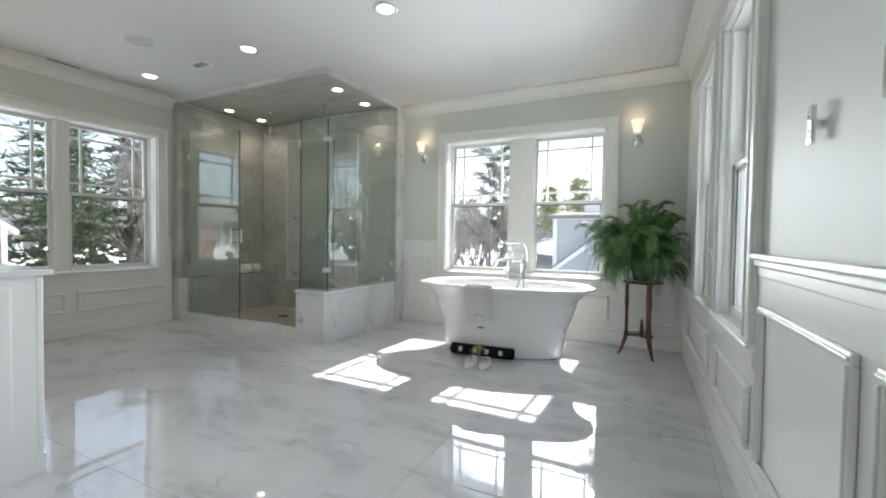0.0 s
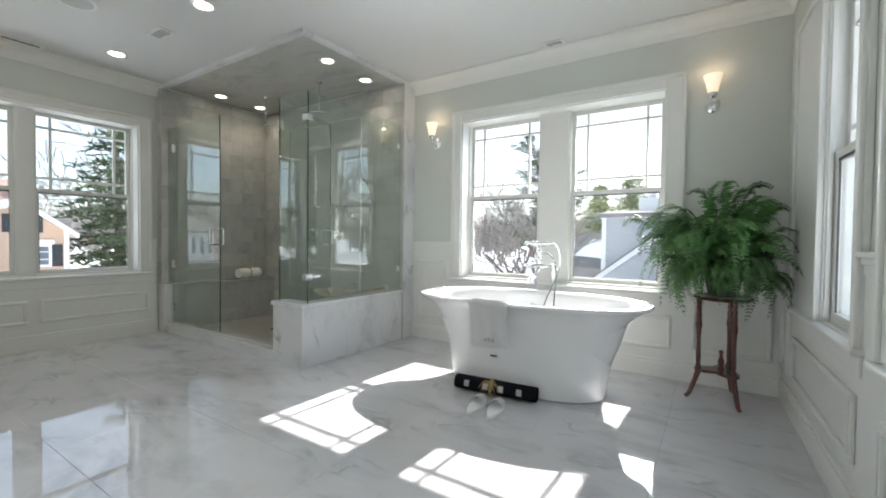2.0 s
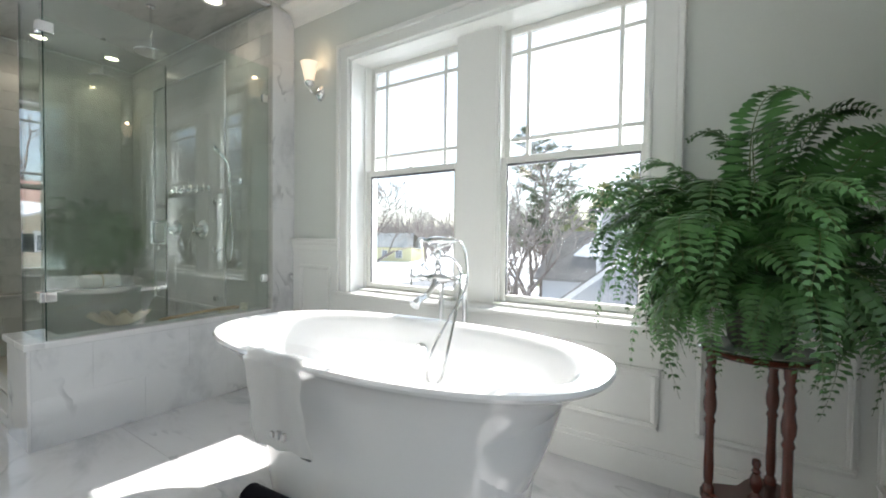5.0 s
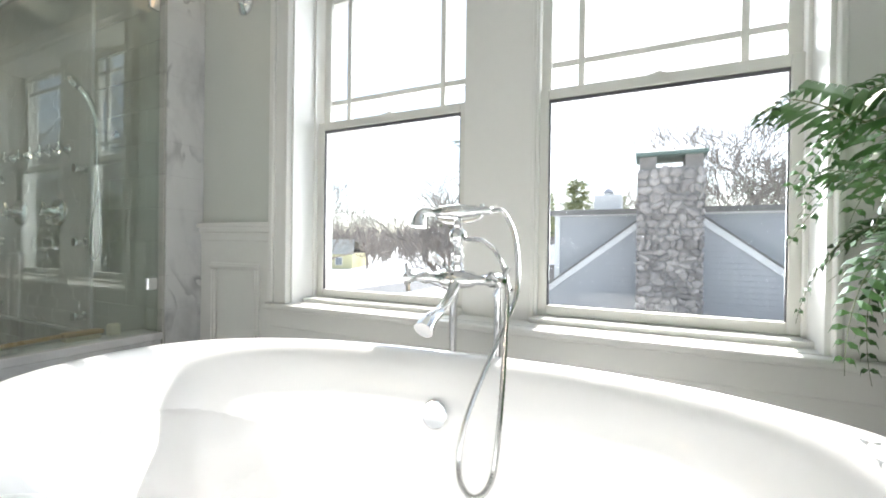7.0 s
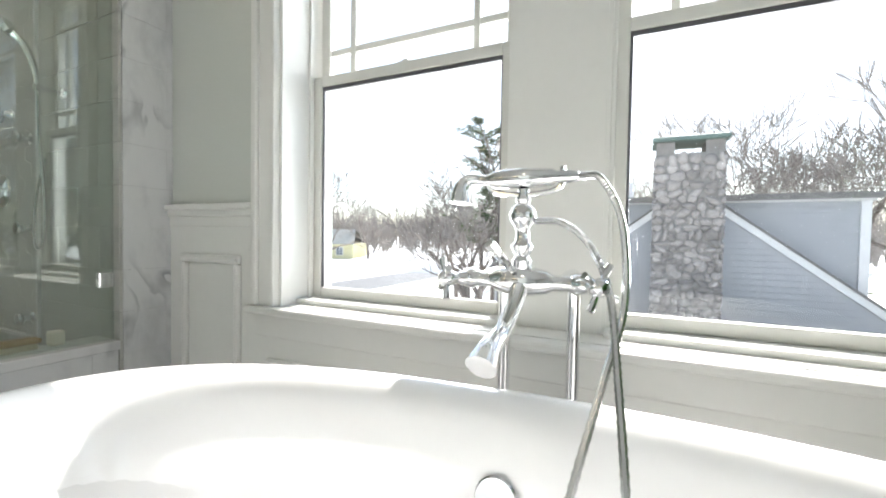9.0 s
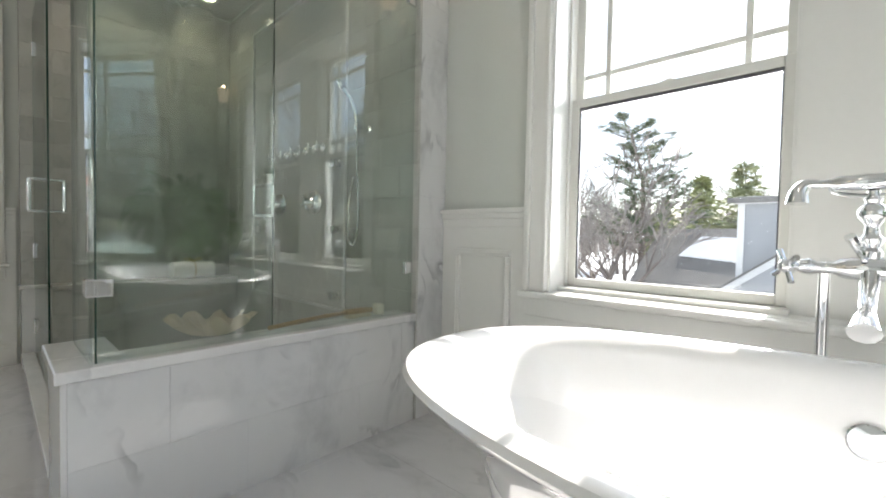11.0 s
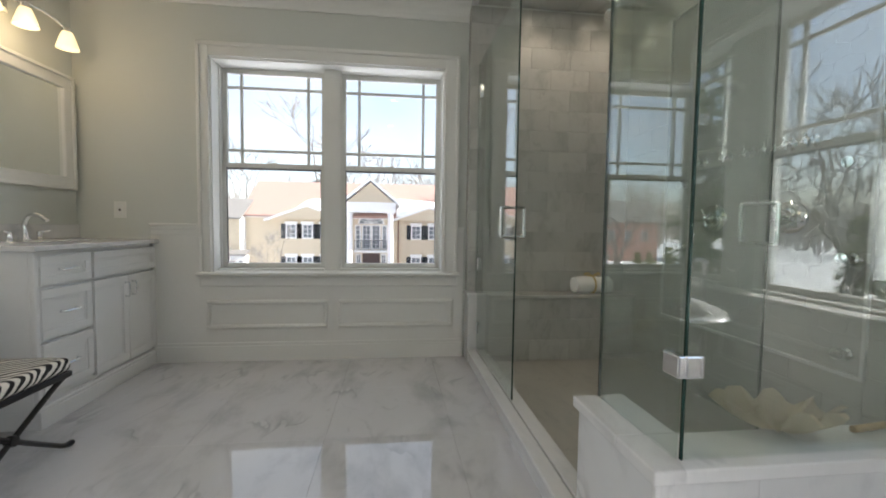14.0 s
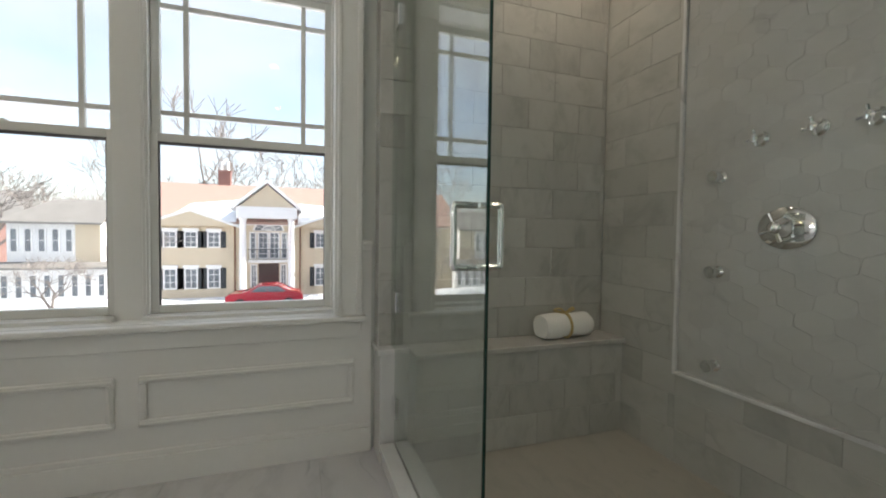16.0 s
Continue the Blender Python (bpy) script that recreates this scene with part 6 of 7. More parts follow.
def settle(tree, x, y, s=1.0, turn=0.0):
    tree.matrix_world = Matrix.Translation((x, y, GZ)) @ Matrix.Rotation(radians(turn), 4, "Z") @ Matrix.Scale(s, 4)


# north: behind the tub windows
settle(TREES[2], -9.3, 24.0, 1.42, 20)
settle(PINES[1], -8.0, 24.5, 1.0, 40)
for x, y, k, s, a in ((-8.0, 22.5, 2, 0.95, 130), (-11.5, 28, 0, 0.9, 60), (-5.2, 46, 0, 1.1, 10), (2.5, 42, 0, 1.5, 80), (6.5, 38, 1, 1.5, 150), (11, 41, 0, 1.6, 200), (-1.5, 50, 1, 1.5, 30), (14.5, 37, 1, 1.7, 300),
                      (-22, 60, 0, 1.1, 45), (-30, 66, 1, 1.1, 190), (-40, 58, 0, 1.1, 75), (-17, 55, 1, 1.1, 260), (9, 46, 0, 1.8, 330), (4.5, 47, 0, 1.6, 110), (-50, 72, 0, 1.2, 20), (-26, 78, 0, 1.2, 140), (17, 44, 0, 1.9, 20), (12.5, 47, 1, 1.8, 220), (-36, 80, 1, 1.2, 300)):
    stand_tree(TREES[k], x, y, s, a)
for x, y, k, s, a in ((-3.0, 40, 2, 1.5, 0), (-6.2, 42, 2, 1.75, 70), (-0.2, 42, 2, 1.35, 140), (3.6, 43, 2, 1.2, 200), (-9.6, 45, 2, 1.7, 300), (-8.0, 38, 2, 1.35, 20), (-11.5, 41, 2, 1.3, 160), (10, 50, 2, 1.0, 90)):
    stand_tree(PINES[k], x, y, s, a)
# west
settle(PINES[0], -28.5, 12.3, 1.22, 15)
settle(TREES[0], -29.5, 16.8, 1.15, 0)
settle(TREES[1], -27.5, 21.0, 1.1, 50)
settle(PINES[2], -30.0, 19.0, 1.1, 0)
for x, y, k, s, a in ((-27, 18, 0, 1.3, 120), (-33, 22, 1, 1.4, 250), (-23, 18.5, 1, 1.1, 310), (-36, 17, 0, 1.4, 33), (-30, 15.5, 0, 1.2, 210), (-50, -2, 0, 1.25, 5), (-49, -7.5, 1, 1.2, 100), (-52, 5, 0, 1.2, 190), (-44, -19, 1, 1.2, 60), (-46, -13, 0, 1.15, 290), (-47, -5.0, 0, 1.55, 215), (-49, 7.0, 1, 1.25, 15), (-31.5, -4.4, 0, 0.42, 12), (-31.8, -9.2, 1, 0.40, 77), (-40, 27, 0, 1.5, 77), (-38, 32, 1, 1.5, 20), (-29, 24, 0, 1.3, 170), (-20, 22, 1, 1.2, 200)):
    stand_tree(TREES[k], x, y, s, a)
for x, y, k, s, a in ((-35, 14, 0, 1.3, 80), (-33, 26, 0, 1.2, 200), (-25, 22, 2, 1.1, 30), (-38, 20, 0, 1.4, 310), (-27, 28, 0, 1.1, 10), (-31, -15.8, 2, 0.5, 0), (-29.5, -17.5, 0, 1.05, 40)):
    stand_tree(PINES[k], x, y, s, a)
# east
for x, y, k, s, a in ((12, 9, 0, 1.1, 40), (15, 14, 1, 1.2, 130), (10, 20, 0, 1.0, 220), (18, 5, 1, 1.2, 300), (14, 25, 0, 1.2, 10), (16.5, 17.5, 0, 1.15, 160), (20, 15.5, 1, 1.3, 95), (22, 21, 0, 1.4, 240), (25, 18, 1, 1.3, 310), (19, 12, 0, 1.3, 55)):
    stand_tree(TREES[k], x, y, s, a)
stand_tree(PINES[0], 17, 20, 1.1, 30)
for x, y, s, a in ((6.5, 21, 0.75, 10), (8.6, 24, 0.8, 80), (5.4, 25, 0.75, 150), (10.5, 21.5, 0.8, 200), (20, 1, 1.1, 20), (21, 4, 1.2, 100), (20.5, 8, 1.1, 190), (21.5, -2, 1.2, 260), (20.5, 11.5, 1.1, 300), (22.5, 14, 1.0, 40), (22, 17, 1.1, 120), (23.5, 19.5, 1.0, 210), (21.5, 23, 1.1, 300)):
    stand_tree(PINES[2], x, y, s, a)
for x, y, k, a in ((16, 2.5, 0, 70), (15.5, 7, 1, 180), (17, -1.5, 0, 250)):
    stand_tree(TREES[k], x, y, 1.25, a)

# a thawed patch of lawn beside the house
M_LAWN = plain("dormant_grass", (0.17, 0.165, 0.085), 0.95, vary=0.45, grain=1.6, bump=0.6)
bm = bmesh.new()
ring = [bm.verts.new((9.5 + (6.2 + 0.5 * math.sin(5 * a) + 0.35 * math.sin(11 * a + 1)) * math.cos(a), 15.0 + (9.5 + 0.7 * math.sin(4 * a + 2) + 0.4 * math.sin(9 * a)) * math.sin(a), GZ + 0.03)) for a in [2 * math.pi * k / 72 for k in range(72)]]
bm.faces.new(ring)
bmesh.ops.solidify(bm, geom=bm.faces[:], thickness=0.04)
tagged(finish(bm, "lawn", M_LAWN), "dormant green-brown lawn showing through the snow", "lawn", kind="structure")

# far woods on the skyline
rnd = random.Random(77)
bm = bmesh.new()
for k in range(2600):
    a = rnd.uniform(-0.75, 2.25)          # from the east of north round to the south-west
    d = rnd.uniform(90, 150)
    x, y = -d * math.sin(a), d * math.cos(a)
    h = rnd.uniform(8.0, 15.0)
    p = Vector((x, y, GZ))
    for j in range(9):
        q = p + Vector((rnd.uniform(-2.4, 2.4), rnd.uniform(-2.4, 2.4), h * rnd.uniform(0.55, 1.0)))
        b = p + Vector((0, 0, h * rnd.uniform(0.05, 0.45)))
        s = (q - b).cross(Vector((x, y, 0)).normalized()).normalized() * 0.09
        bm.faces.new((bm.verts.new(b - s), bm.verts.new(b + s), bm.verts.new(q)))
tagged(finish(bm, "far_woods", M_TWIG), "distant bare grey woods on the skyline", "trees", kind="stuff")


# neighbouring roof with the stone chimney
def roof_slab(bm, pts, t=0.12):
    """A slab over four corners, given in order."""
    lo = [bm.verts.new(Vector(p) - Vector((0, 0, t))) for p in pts]
    hi = [bm.verts.new(p) for p in pts]
    bm.faces.new(hi)
    bm.faces.new(lo[::-1])
    for i in range(len(pts)):
        j = (i + 1) % len(pts)
        bm.faces.new((lo[i], lo[j], hi[j], hi[i]))
    return bm


house = thing("grey_house", "grey clapboard house with white rakes and a stone chimney", "house")
HY = 14.0
part("wall", boxes((-2.75, HY + 0.45, GZ, 2.55, HY + 6, 1.73)), M_SIDING, house)
bm = bmesh.new()
prism(bm, [(-3.9, -0.84), (3.6, -1.03), (-0.3, 1.97)], 0, 0.44, Matrix.Translation((0, HY + 0.44, 0)) @ Matrix.Rotation(radians(90), 4, "X"))
box(bm, -3.9, HY + 0.002, GZ, 3.6, HY + 0.438, -0.85)
part("gable", bm, M_SIDING, house)
me = bpy.data.meshes.new("clapboard")
me.from_pydata([(0, 0, 0), (1, 0, 0), (1, -0.028, 0), (0, -0.028, 0), (0, 0, 0.115), (1, 0, 0.115)], [], [(0, 1, 2, 3), (3, 2, 5, 4), (0, 3, 4), (1, 5, 2)])
me.materials.append(M_SIDING)
for k in range(30):
    z = -1.3 + 0.115 * k
    if z < 1.8:
        # lower gable boards end at the rakes
        a, b = (-3.9 + max(0, (z + 0.84)) * 3.6 / 2.81 + 0.06, 3.6 - max(0, (z + 1.03)) * 3.9 / 3.0 - 0.06)
        if b - a > 0.1:
            ob = new("clapboard", me)
            ob.parent = house
            ob.matrix_world = Matrix.Translation((a, HY + 0.002, z)) @ Matrix.Diagonal((b - a, 1, 1, 1))
    if -1.1 < z < 1.62:
        for a, b in ((-2.74, -0.3), (-0.3, 2.54)):
            ob = new("clapboard", me)
            ob.parent = house
            ob.matrix_world = Matrix.Translation((a, HY + 0.449, z)) @ Matrix.Diagonal((b - a, 1, 1, 1))
for p, q in (((-3.95, -0.83), (-0.3, 2.02)), ((3.65, -1.02), (-0.3, 2.02))):
    d = Vector((q[0] - p[0], 0, q[1] - p[1]))
    nn = Vector((-d.z, 0, d.x)).normalized() * (1 if d.x > 0 else -1)
    bm = bmesh.new()
    a, b = Vector((p[0], HY - 0.05, p[1])), Vector((q[0], HY - 0.05, q[1]))
    quad = [a - nn * 0.13, b - nn * 0.13, b, a]
    lo = [bm.verts.new(v) for v in quad]
    hi = [bm.verts.new(v + Vector((0, 0.10, 0))) for v in quad]
    bm.faces.new(lo)
    bm.faces.new(hi)
    for i in range(4):
        j = (i + 1) % 4
        bm.faces.new((lo[i], lo[j], hi[j], hi[i]))
    part("rake_board", bm, M_OWHITE, house)
    bm = roof_slab(bmesh.new(), [a + nn * 0.03 + Vector((0, -0.03, 0)), b + nn * 0.03 + Vector((0, -0.03, 0)), b + nn * 0.03 + Vector((0, 0.45, 0)), a + nn * 0.03 + Vector((0, 0.45, 0))], 0.05)
    part("rake_roof", bm, M_SHINGLE, house)
part("fascia", boxes((-2.82, HY + 0.36, 1.67, 2.62, HY + 0.44, 1.82)), M_OWHITE, house)
part("corner_board", boxes((-2.78, HY + 0.40, GZ, -2.66, HY + 0.448, 1.67)), M_OWHITE, house)
part("corner_board", boxes((2.42, HY + 0.40, GZ, 2.56, HY + 0.448, 1.67)), M_OWHITE, house)
part("roof", roof_slab(bmesh.new(), [(-2.95, HY + 0.25, 1.80), (2.75, HY + 0.25, 1.83), (2.75, HY + 3.2, 2.06), (-2.95, HY + 3.2, 2.06)]), M_SHINGLE, house)
cup = part("cupola", boxes((-2.12, HY + 2.6, 1.95, -1.40, HY + 3.3, 2.42)), M_OWHITE, house, "white metal vent box")
part("cap", lathe(bmesh.new(), [(0.13, 2.421), (0.13, 2.50), (0.18, 2.51), (0.08, 2.62), (0, 2.64)], 16, Matrix.Translation((-1.76, HY + 2.95, 0))), M_STEEL, cup)

chimney = thing("stone_chimney", "tall fieldstone chimney with a slab cap", "chimney")
CX0, CX1, CY0, CY1, CZ1 = -0.93, 0.18, HY - 0.85, HY - 0.06, 2.50
part("core", boxes((CX0 + 0.03, CY0 + 0.03, GZ, CX1 - 0.03, CY1, CZ1)), M_MORTAR, chimney)
rnd = random.Random(9)
STONES = []
for k in range(10):
    bm = bmesh.new()
    bmesh.ops.create_icosphere(bm, subdivisions=2, radius=0.5)
    cut = Vector((rnd.uniform(-1, 1), -0.6, rnd.uniform(-1, 1))).normalized()
    for v in bm.verts:
        v.co *= 1 + 0.10 * math.sin(7 * v.co.x + k) + 0.10 * math.sin(6 * v.co.z + 2 * k)
        over = v.co.dot(cut) - 0.36
        if over > 0:
            v.co -= cut * over * 0.8
    me = bpy.data.meshes.new("stone")
    bm.to_mesh(me)
    bm.free()
    me.shade_smooth()
    me.materials.append(M_STONE)
    STONES.append(me)
z = -0.75
while z < CZ1 - 0.04:
    h = rnd.uniform(0.10, 0.20)
    x = CX0
    while x < CX1 - 0.03:
        w = min(rnd.uniform(0.09, 0.28), CX1 - x)
        ob = new("stone", rnd.choice(STONES))
        ob.parent = chimney
        ob.matrix_world = Matrix.Translation((x + w / 2, CY0 + 0.03, z + h / 2 + rnd.uniform(-0.03, 0.03))) @ Matrix.Rotation(rnd.uniform(-0.6, 0.6), 4, "Y") @ Matrix.Diagonal((w * rnd.uniform(0.95, 1.15), rnd.uniform(0.10, 0.16), h * rnd.uniform(1.0, 1.3), 1))
        x += w
    for side_x in (CX0 + 0.02, CX1 - 0.02):
        for yy in (-0.22, 0.12):
            ob = new("stone", rnd.choice(STONES))
            ob.parent = chimney
            ob.matrix_world = Matrix.Translation((side_x, (CY0 + CY1) / 2 + yy, z + h / 2)) @ Matrix.Diagonal((0.12, 0.34, h * 1.15, 1))
    z += h
for x in (CX0 + 0.16, CX1 - 0.16):
    part("cap_pier", boxes((x - 0.15, CY0 + 0.05, CZ1 - 0.01, x + 0.15, CY1 - 0.05, CZ1 + 0.22)), M_STONE, chimney)
part("cap_slab", boxes((CX0 - 0.06, CY0 - 0.06, CZ1 + 0.22, CX1 + 0.06, CY1 + 0.06, CZ1 + 0.30), bevel=0.02), plain("weathered_copper", (0.12, 0.17, 0.15), 0.6, vary=0.3), chimney)
# low roof under the windows; its white slab imitates a reflection in the panes
lean = thing("lower_roof", "low roof with a white reflection slab below the tub windows", "roof")
part("deck", boxes((-6.5, 8.6, GZ, 4.6, 13.1, -0.62)), M_SIDING, lean)
part("snow_cover", boxes((-1.9, 9.6, -0.621, 1.1, 13.05, -0.50), bevel=0.05), M_SNOW, lean, "white slab in place of a window reflection")
# garage with a snowy shingle roof
garage = thing("garage", "low garage with grey shingles under melting snow", "garage")
part("wall", boxes((-7.2, 22.5, GZ, -2.6, 27.5, -0.75)), M_SIDING, garage)
part("roof", roof_slab(bmesh.new(), [(-7.5, 22.1, -0.75), (-2.2, 22.1, -0.75), (-2.2, 25.0, 1.45), (-7.2, 25.0, 1.45)]), M_SHINGLE, garage)
part("roof_snow", roof_slab(bmesh.new(), [(-6.0, 23.4, 0.32), (-2.3, 23.0, 0.02), (-2.3, 24.3, 1.02), (-5.4, 24.4, 1.10)], 0.06), M_SNOW, garage, "white melting snow")


def sash_window(parent, side, u, z, w, h, shutters=True, lights=(2, 3)):
    """A window on a far facade: frame, pane, glazing bars, head and shutters."""
    win = bmesh.new()
    t = 0.09
    for a, b, c, d in ((u - w / 2, u + w / 2, z - h / 2, z - h / 2 + t), (u - w / 2, u + w / 2, z + h / 2 - t, z + h / 2), (u - w / 2, u - w / 2 + t, z - h / 2 + t, z + h / 2 - t), (u + w / 2 - t, u + w / 2, z - h / 2 + t, z + h / 2 - t)):
        side.box(win, a, b, -0.07, 0.02, c, d)
    ob = part("window", win, M_OWHITE, parent)
    bm = bmesh.new()
    side.box(bm, u - w / 2 + t, u + w / 2 - t, -0.02, 0.02, z - h / 2 + t, z + h / 2 - t)
    part("pane", bm, M_OPANE, ob)
    bm = bmesh.new()
    for i in range(1, lights[0]):
        x = u - w / 2 + w * i / lights[0]
        side.box(bm, x - 0.018, x + 0.018, -0.05, -0.019, z - h / 2 + t, z + h / 2 - t)
    for i in range(1, lights[1]):
        y = z - h / 2 + h * i / lights[1]
        side.box(bm, u - w / 2 + t, u + w / 2 - t, -0.046, -0.018, y - 0.018, y + 0.018)
    part("glazing_bars", bm, M_OWHITE, ob)
    if shutters:
        bm = bmesh.new()
        side.box(bm, u - w / 2 - 0.08, u + w / 2 + 0.08, -0.12, 0.02, z + h / 2, z + h / 2 + 0.20)
        part("head", bm, M_OWHITE, ob)
        for a in (u - w / 2 - 0.36, u + w / 2 + 0.02):
            bm = bmesh.new()
            side.box(bm, a, a + 0.34, -0.06, 0.01, z - h / 2, z + h / 2)
            part("shutter", bm, M_SHUT, ob)
    return ob


# mansion across the road
MX = -36.0
FRONT = Side(lambda u, v: (MX - v, u))
mansion = thing("mansion", "beige two-storey mansion with red roof and white portico", "house")
part("wall", boxes((MX - 9, -8.0, GZ, MX, 9.5, 1.75)), M_BEIGE, mansion)
part("roof", roof_slab(bmesh.new(), [(MX + 0.45, -8.4, 1.70), (MX + 0.45, 9.9, 1.70), (MX - 4.5, 9.9, 4.75), (MX - 4.5, -8.4, 4.75)], 0.15), M_RED, mansion)
part("roof", roof_slab(bmesh.new(), [(MX - 9.4, -8.4, 1.70), (MX - 9.4, 9.9, 1.70), (MX - 4.55, 9.9, 4.74), (MX - 4.55, -8.4, 4.74)], 0.15), M_RED, mansion)
part("cornice", boxes((MX + 0.001, -8.2, 1.50, MX + 0.40, 9.7, 1.69)), M_OWHITE, mansion)
for pts in ([(MX + 0.5, -4.8, 1.80), (MX + 0.5, -0.5, 1.80), (MX - 2.2, -0.3, 3.46), (MX - 1.5, -3.6, 3.02)], [(MX + 0.5, 3.6, 1.80), (MX + 0.5, 8.0, 1.80), (MX - 1.4, 7.4, 2.98), (MX - 1.9, 3.7, 3.26)]):
    part("roof_snow", roof_slab(bmesh.new(), pts, 0.12), M_SNOW, mansion, "white snow on the roof")
# low gables over the side bays
for yc in (-3.3, 6.2):
    bm = prism(bmesh.new(), [(yc - 3.0, 1.4), (yc + 3.0, 1.4), (yc, 2.35)], 0, 0.9, Matrix(((0, 0, 1, MX + 0.02), (1, 0, 0, 0), (0, 1, 0, 0), (0, 0, 0, 1))) @ Matrix.Translation((0, 0, -0.4)))
    part("bay_gable", bm, M_BEIGE, mansion)
    for s in (-1, 1):
        part("bay_rake", roof_slab(bmesh.new(), [(MX + 0.65, yc + s * 3.2, 1.38), (MX + 0.65, yc, 2.52), (MX - 0.6, yc, 2.52), (MX - 0.6, yc + s * 3.2, 1.38)], 0.16), M_OWHITE, mansion)
for yy in (-4.6, -3.35, -1.95, 5.2, 6.6, 8.0):
    for z, h in ((0.45, 1.15), (-2.25, 1.45)):
        sash_window(mansion, FRONT, yy, z, 0.82, h)
for yy in (-0.62, 3.75):
    part("downpipe", rod(bmesh.new(), (MX + 0.10, yy, GZ), (MX + 0.10, yy, 1.5), 0.055, seg=8), plain("copper_pipe", (0.20, 0.09, 0.05), 0.5), mansion)
# portico
PXF = MX + 1.7
for yy in (0.05, 3.15):
    col = part("column", lathe(bmesh.new(), [(0.30, GZ), (0.30, GZ + 0.15), (0.24, GZ + 0.25), (0.23, -0.5), (0.20, 1.75), (0.25, 1.85), (0.29, 1.98)], 20, Matrix.Translation((PXF - 0.3, yy, 0))), M_OWHITE, mansion, smooth=True)
part("entablature", boxes((MX + 0.001, -0.35, 1.98, PXF, 3.55, 2.75)), M_OWHITE, mansion)
bm = prism(bmesh.new(), [(-0.2, 2.75), (3.4, 2.75), (1.6, 4.25)], 0, 1.75, Matrix(((0, 0, 1, MX - 0.2), (1, 0, 0, 0), (0, 1, 0, 0), (0, 0, 0, 1))))
part("pediment", bm, M_BEIGE, mansion)
for s in (-1, 1):
    part("pediment_roof", roof_slab(bmesh.new(), [(PXF + 0.2, 1.6 + s * 2.25, 2.72), (PXF + 0.2, 1.6, 4.62), (MX - 2.0, 1.6, 4.62), (MX - 2.0, 1.6 + s * 2.25, 2.72)], 0.24), M_OWHITE, mansion)
part("porch_floor", boxes((MX + 0.001, -0.4, GZ, PXF + 0.2, 3.6, GZ + 0.22)), M_OWHITE, mansion)
part("balcony", boxes((MX + 0.001, 0.3, -1.15, MX + 0.9, 2.9, -0.98)), M_OWHITE, mansion)
bm = bmesh.new()
for k in range(17):
    y = 0.35 + 2.5 * k / 16
    rod(bm, (MX + 0.85, y, -0.98), (MX + 0.85, y, -0.20), 0.014, seg=5)
box(bm, MX + 0.82, 0.3, -0.22, MX + 0.88, 2.9, -0.18)
part("balcony_rail", bm, M_SHUT, mansion)
for yy, w in ((1.22, 0.72), (1.98, 0.72), (0.55, 0.46), (2.65, 0.46)):
    sash_window(mansion, FRONT, yy, 0.05, w, 1.95, False, (2 if w > 0.5 else 1, 5))
for yy in (0.60, 2.60):
    sash_window(mansion, FRONT, yy, -2.35, 0.46, 2.1, False, (2, 5))
part("front_door", boxes((MX - 0.02, 0.92, GZ + 0.22, MX + 0.07, 2.28, -1.25)), plain("dark_door", (0.045, 0.022, 0.02), 0.4), mansion, "dark double front door")
fan = Matrix(((0, 0, 1, MX + 0.02), (1, 0, 0, 1.6), (0, 1, 0, 1.12), (0, 0, 0, 1)))
arc = [(0.98 * math.cos(t), 0.72 * math.sin(t)) for t in np.linspace(0, math.pi, 17)]
fan_ob = part("fanlight", prism(bmesh.new(), arc, 0, 0.05, fan), M_OPANE, mansion)
bm = bmesh.new()
for t in np.linspace(0, math.pi, 8):
    rod(bm, fan @ Vector((0, 0, 0.06)), fan @ Vector((0.98 * math.cos(t), 0.72 * math.sin(t), 0.06)), 0.022, seg=5)
for r in (0.45, 1.0):
    tube(bm, [fan @ Vector((r * 0.99 * math.cos(t), r * 0.74 * math.sin(t), 0.06)) for t in np.linspace(0, math.pi, 17)], 0.03 + 0.03 * (r > 0.9), 5)
part("fan_bars", bm, M_OWHITE, fan_ob)
mc = part("chimney", boxes((MX - 5.2, -2.35, 4.2, MX - 4.4, -1.5, 5.75), (MX - 5.25, -2.41, 5.75, MX - 4.35, -1.44, 5.87)), M_BRICK, mansion, "red brick chimney")
for yy in (-2.15, -1.7):
    part("chimney_pot", lathe(bmesh.new(), [(0.11, 5.87), (0.09, 6.45), (0.12, 6.50), (0.12, 6.60)], 12, Matrix.Translation((MX - 4.8, yy, 0))), M_OWHITE, mc)
# sun-room wing
wing = thing("sunroom_wing", "white-windowed sunroom wing with a hipped grey roof", "house wing")
WX = MX + 1.2
WF = Side(lambda u, v: (WX - v, u))
part("wall", boxes((WX - 6, -12.6, GZ, WX, -8.01, 1.5)), M_OWHITE, wing)
part("beige_bay", boxes((WX - 0.02, -9.3, -1.0, WX + 0.03, -8.05, 1.35)), M_BEIGE, wing)
part("skirt_roof", roof_slab(bmesh.new(), [(WX + 0.9, -12.9, -1.25), (WX + 0.9, -7.3, -1.25), (WX, -7.3, -0.95), (WX, -12.9, -0.95)]), M_SHINGLE, wing)
part("lower_room", boxes((WX + 0.001, -12.7, GZ, WX + 0.75, -7.4, -1.37)), M_OWHITE, wing)
part("roof", roof_slab(bmesh.new(), [(WX + 0.4, -13.0, 1.45), (WX + 0.4, -7.8, 1.45), (WX - 2.6, -7.8, 3.0), (WX - 2.6, -11.4, 3.0)]), M_SHINGLE, wing)
for k in range(5):
    sash_window(wing, WF, -12.25 + 0.66 * k, 0.35, 0.46, 1.5, False, (1, 2))
LF = Side(lambda u, v: (WX + 0.75 - v, u))
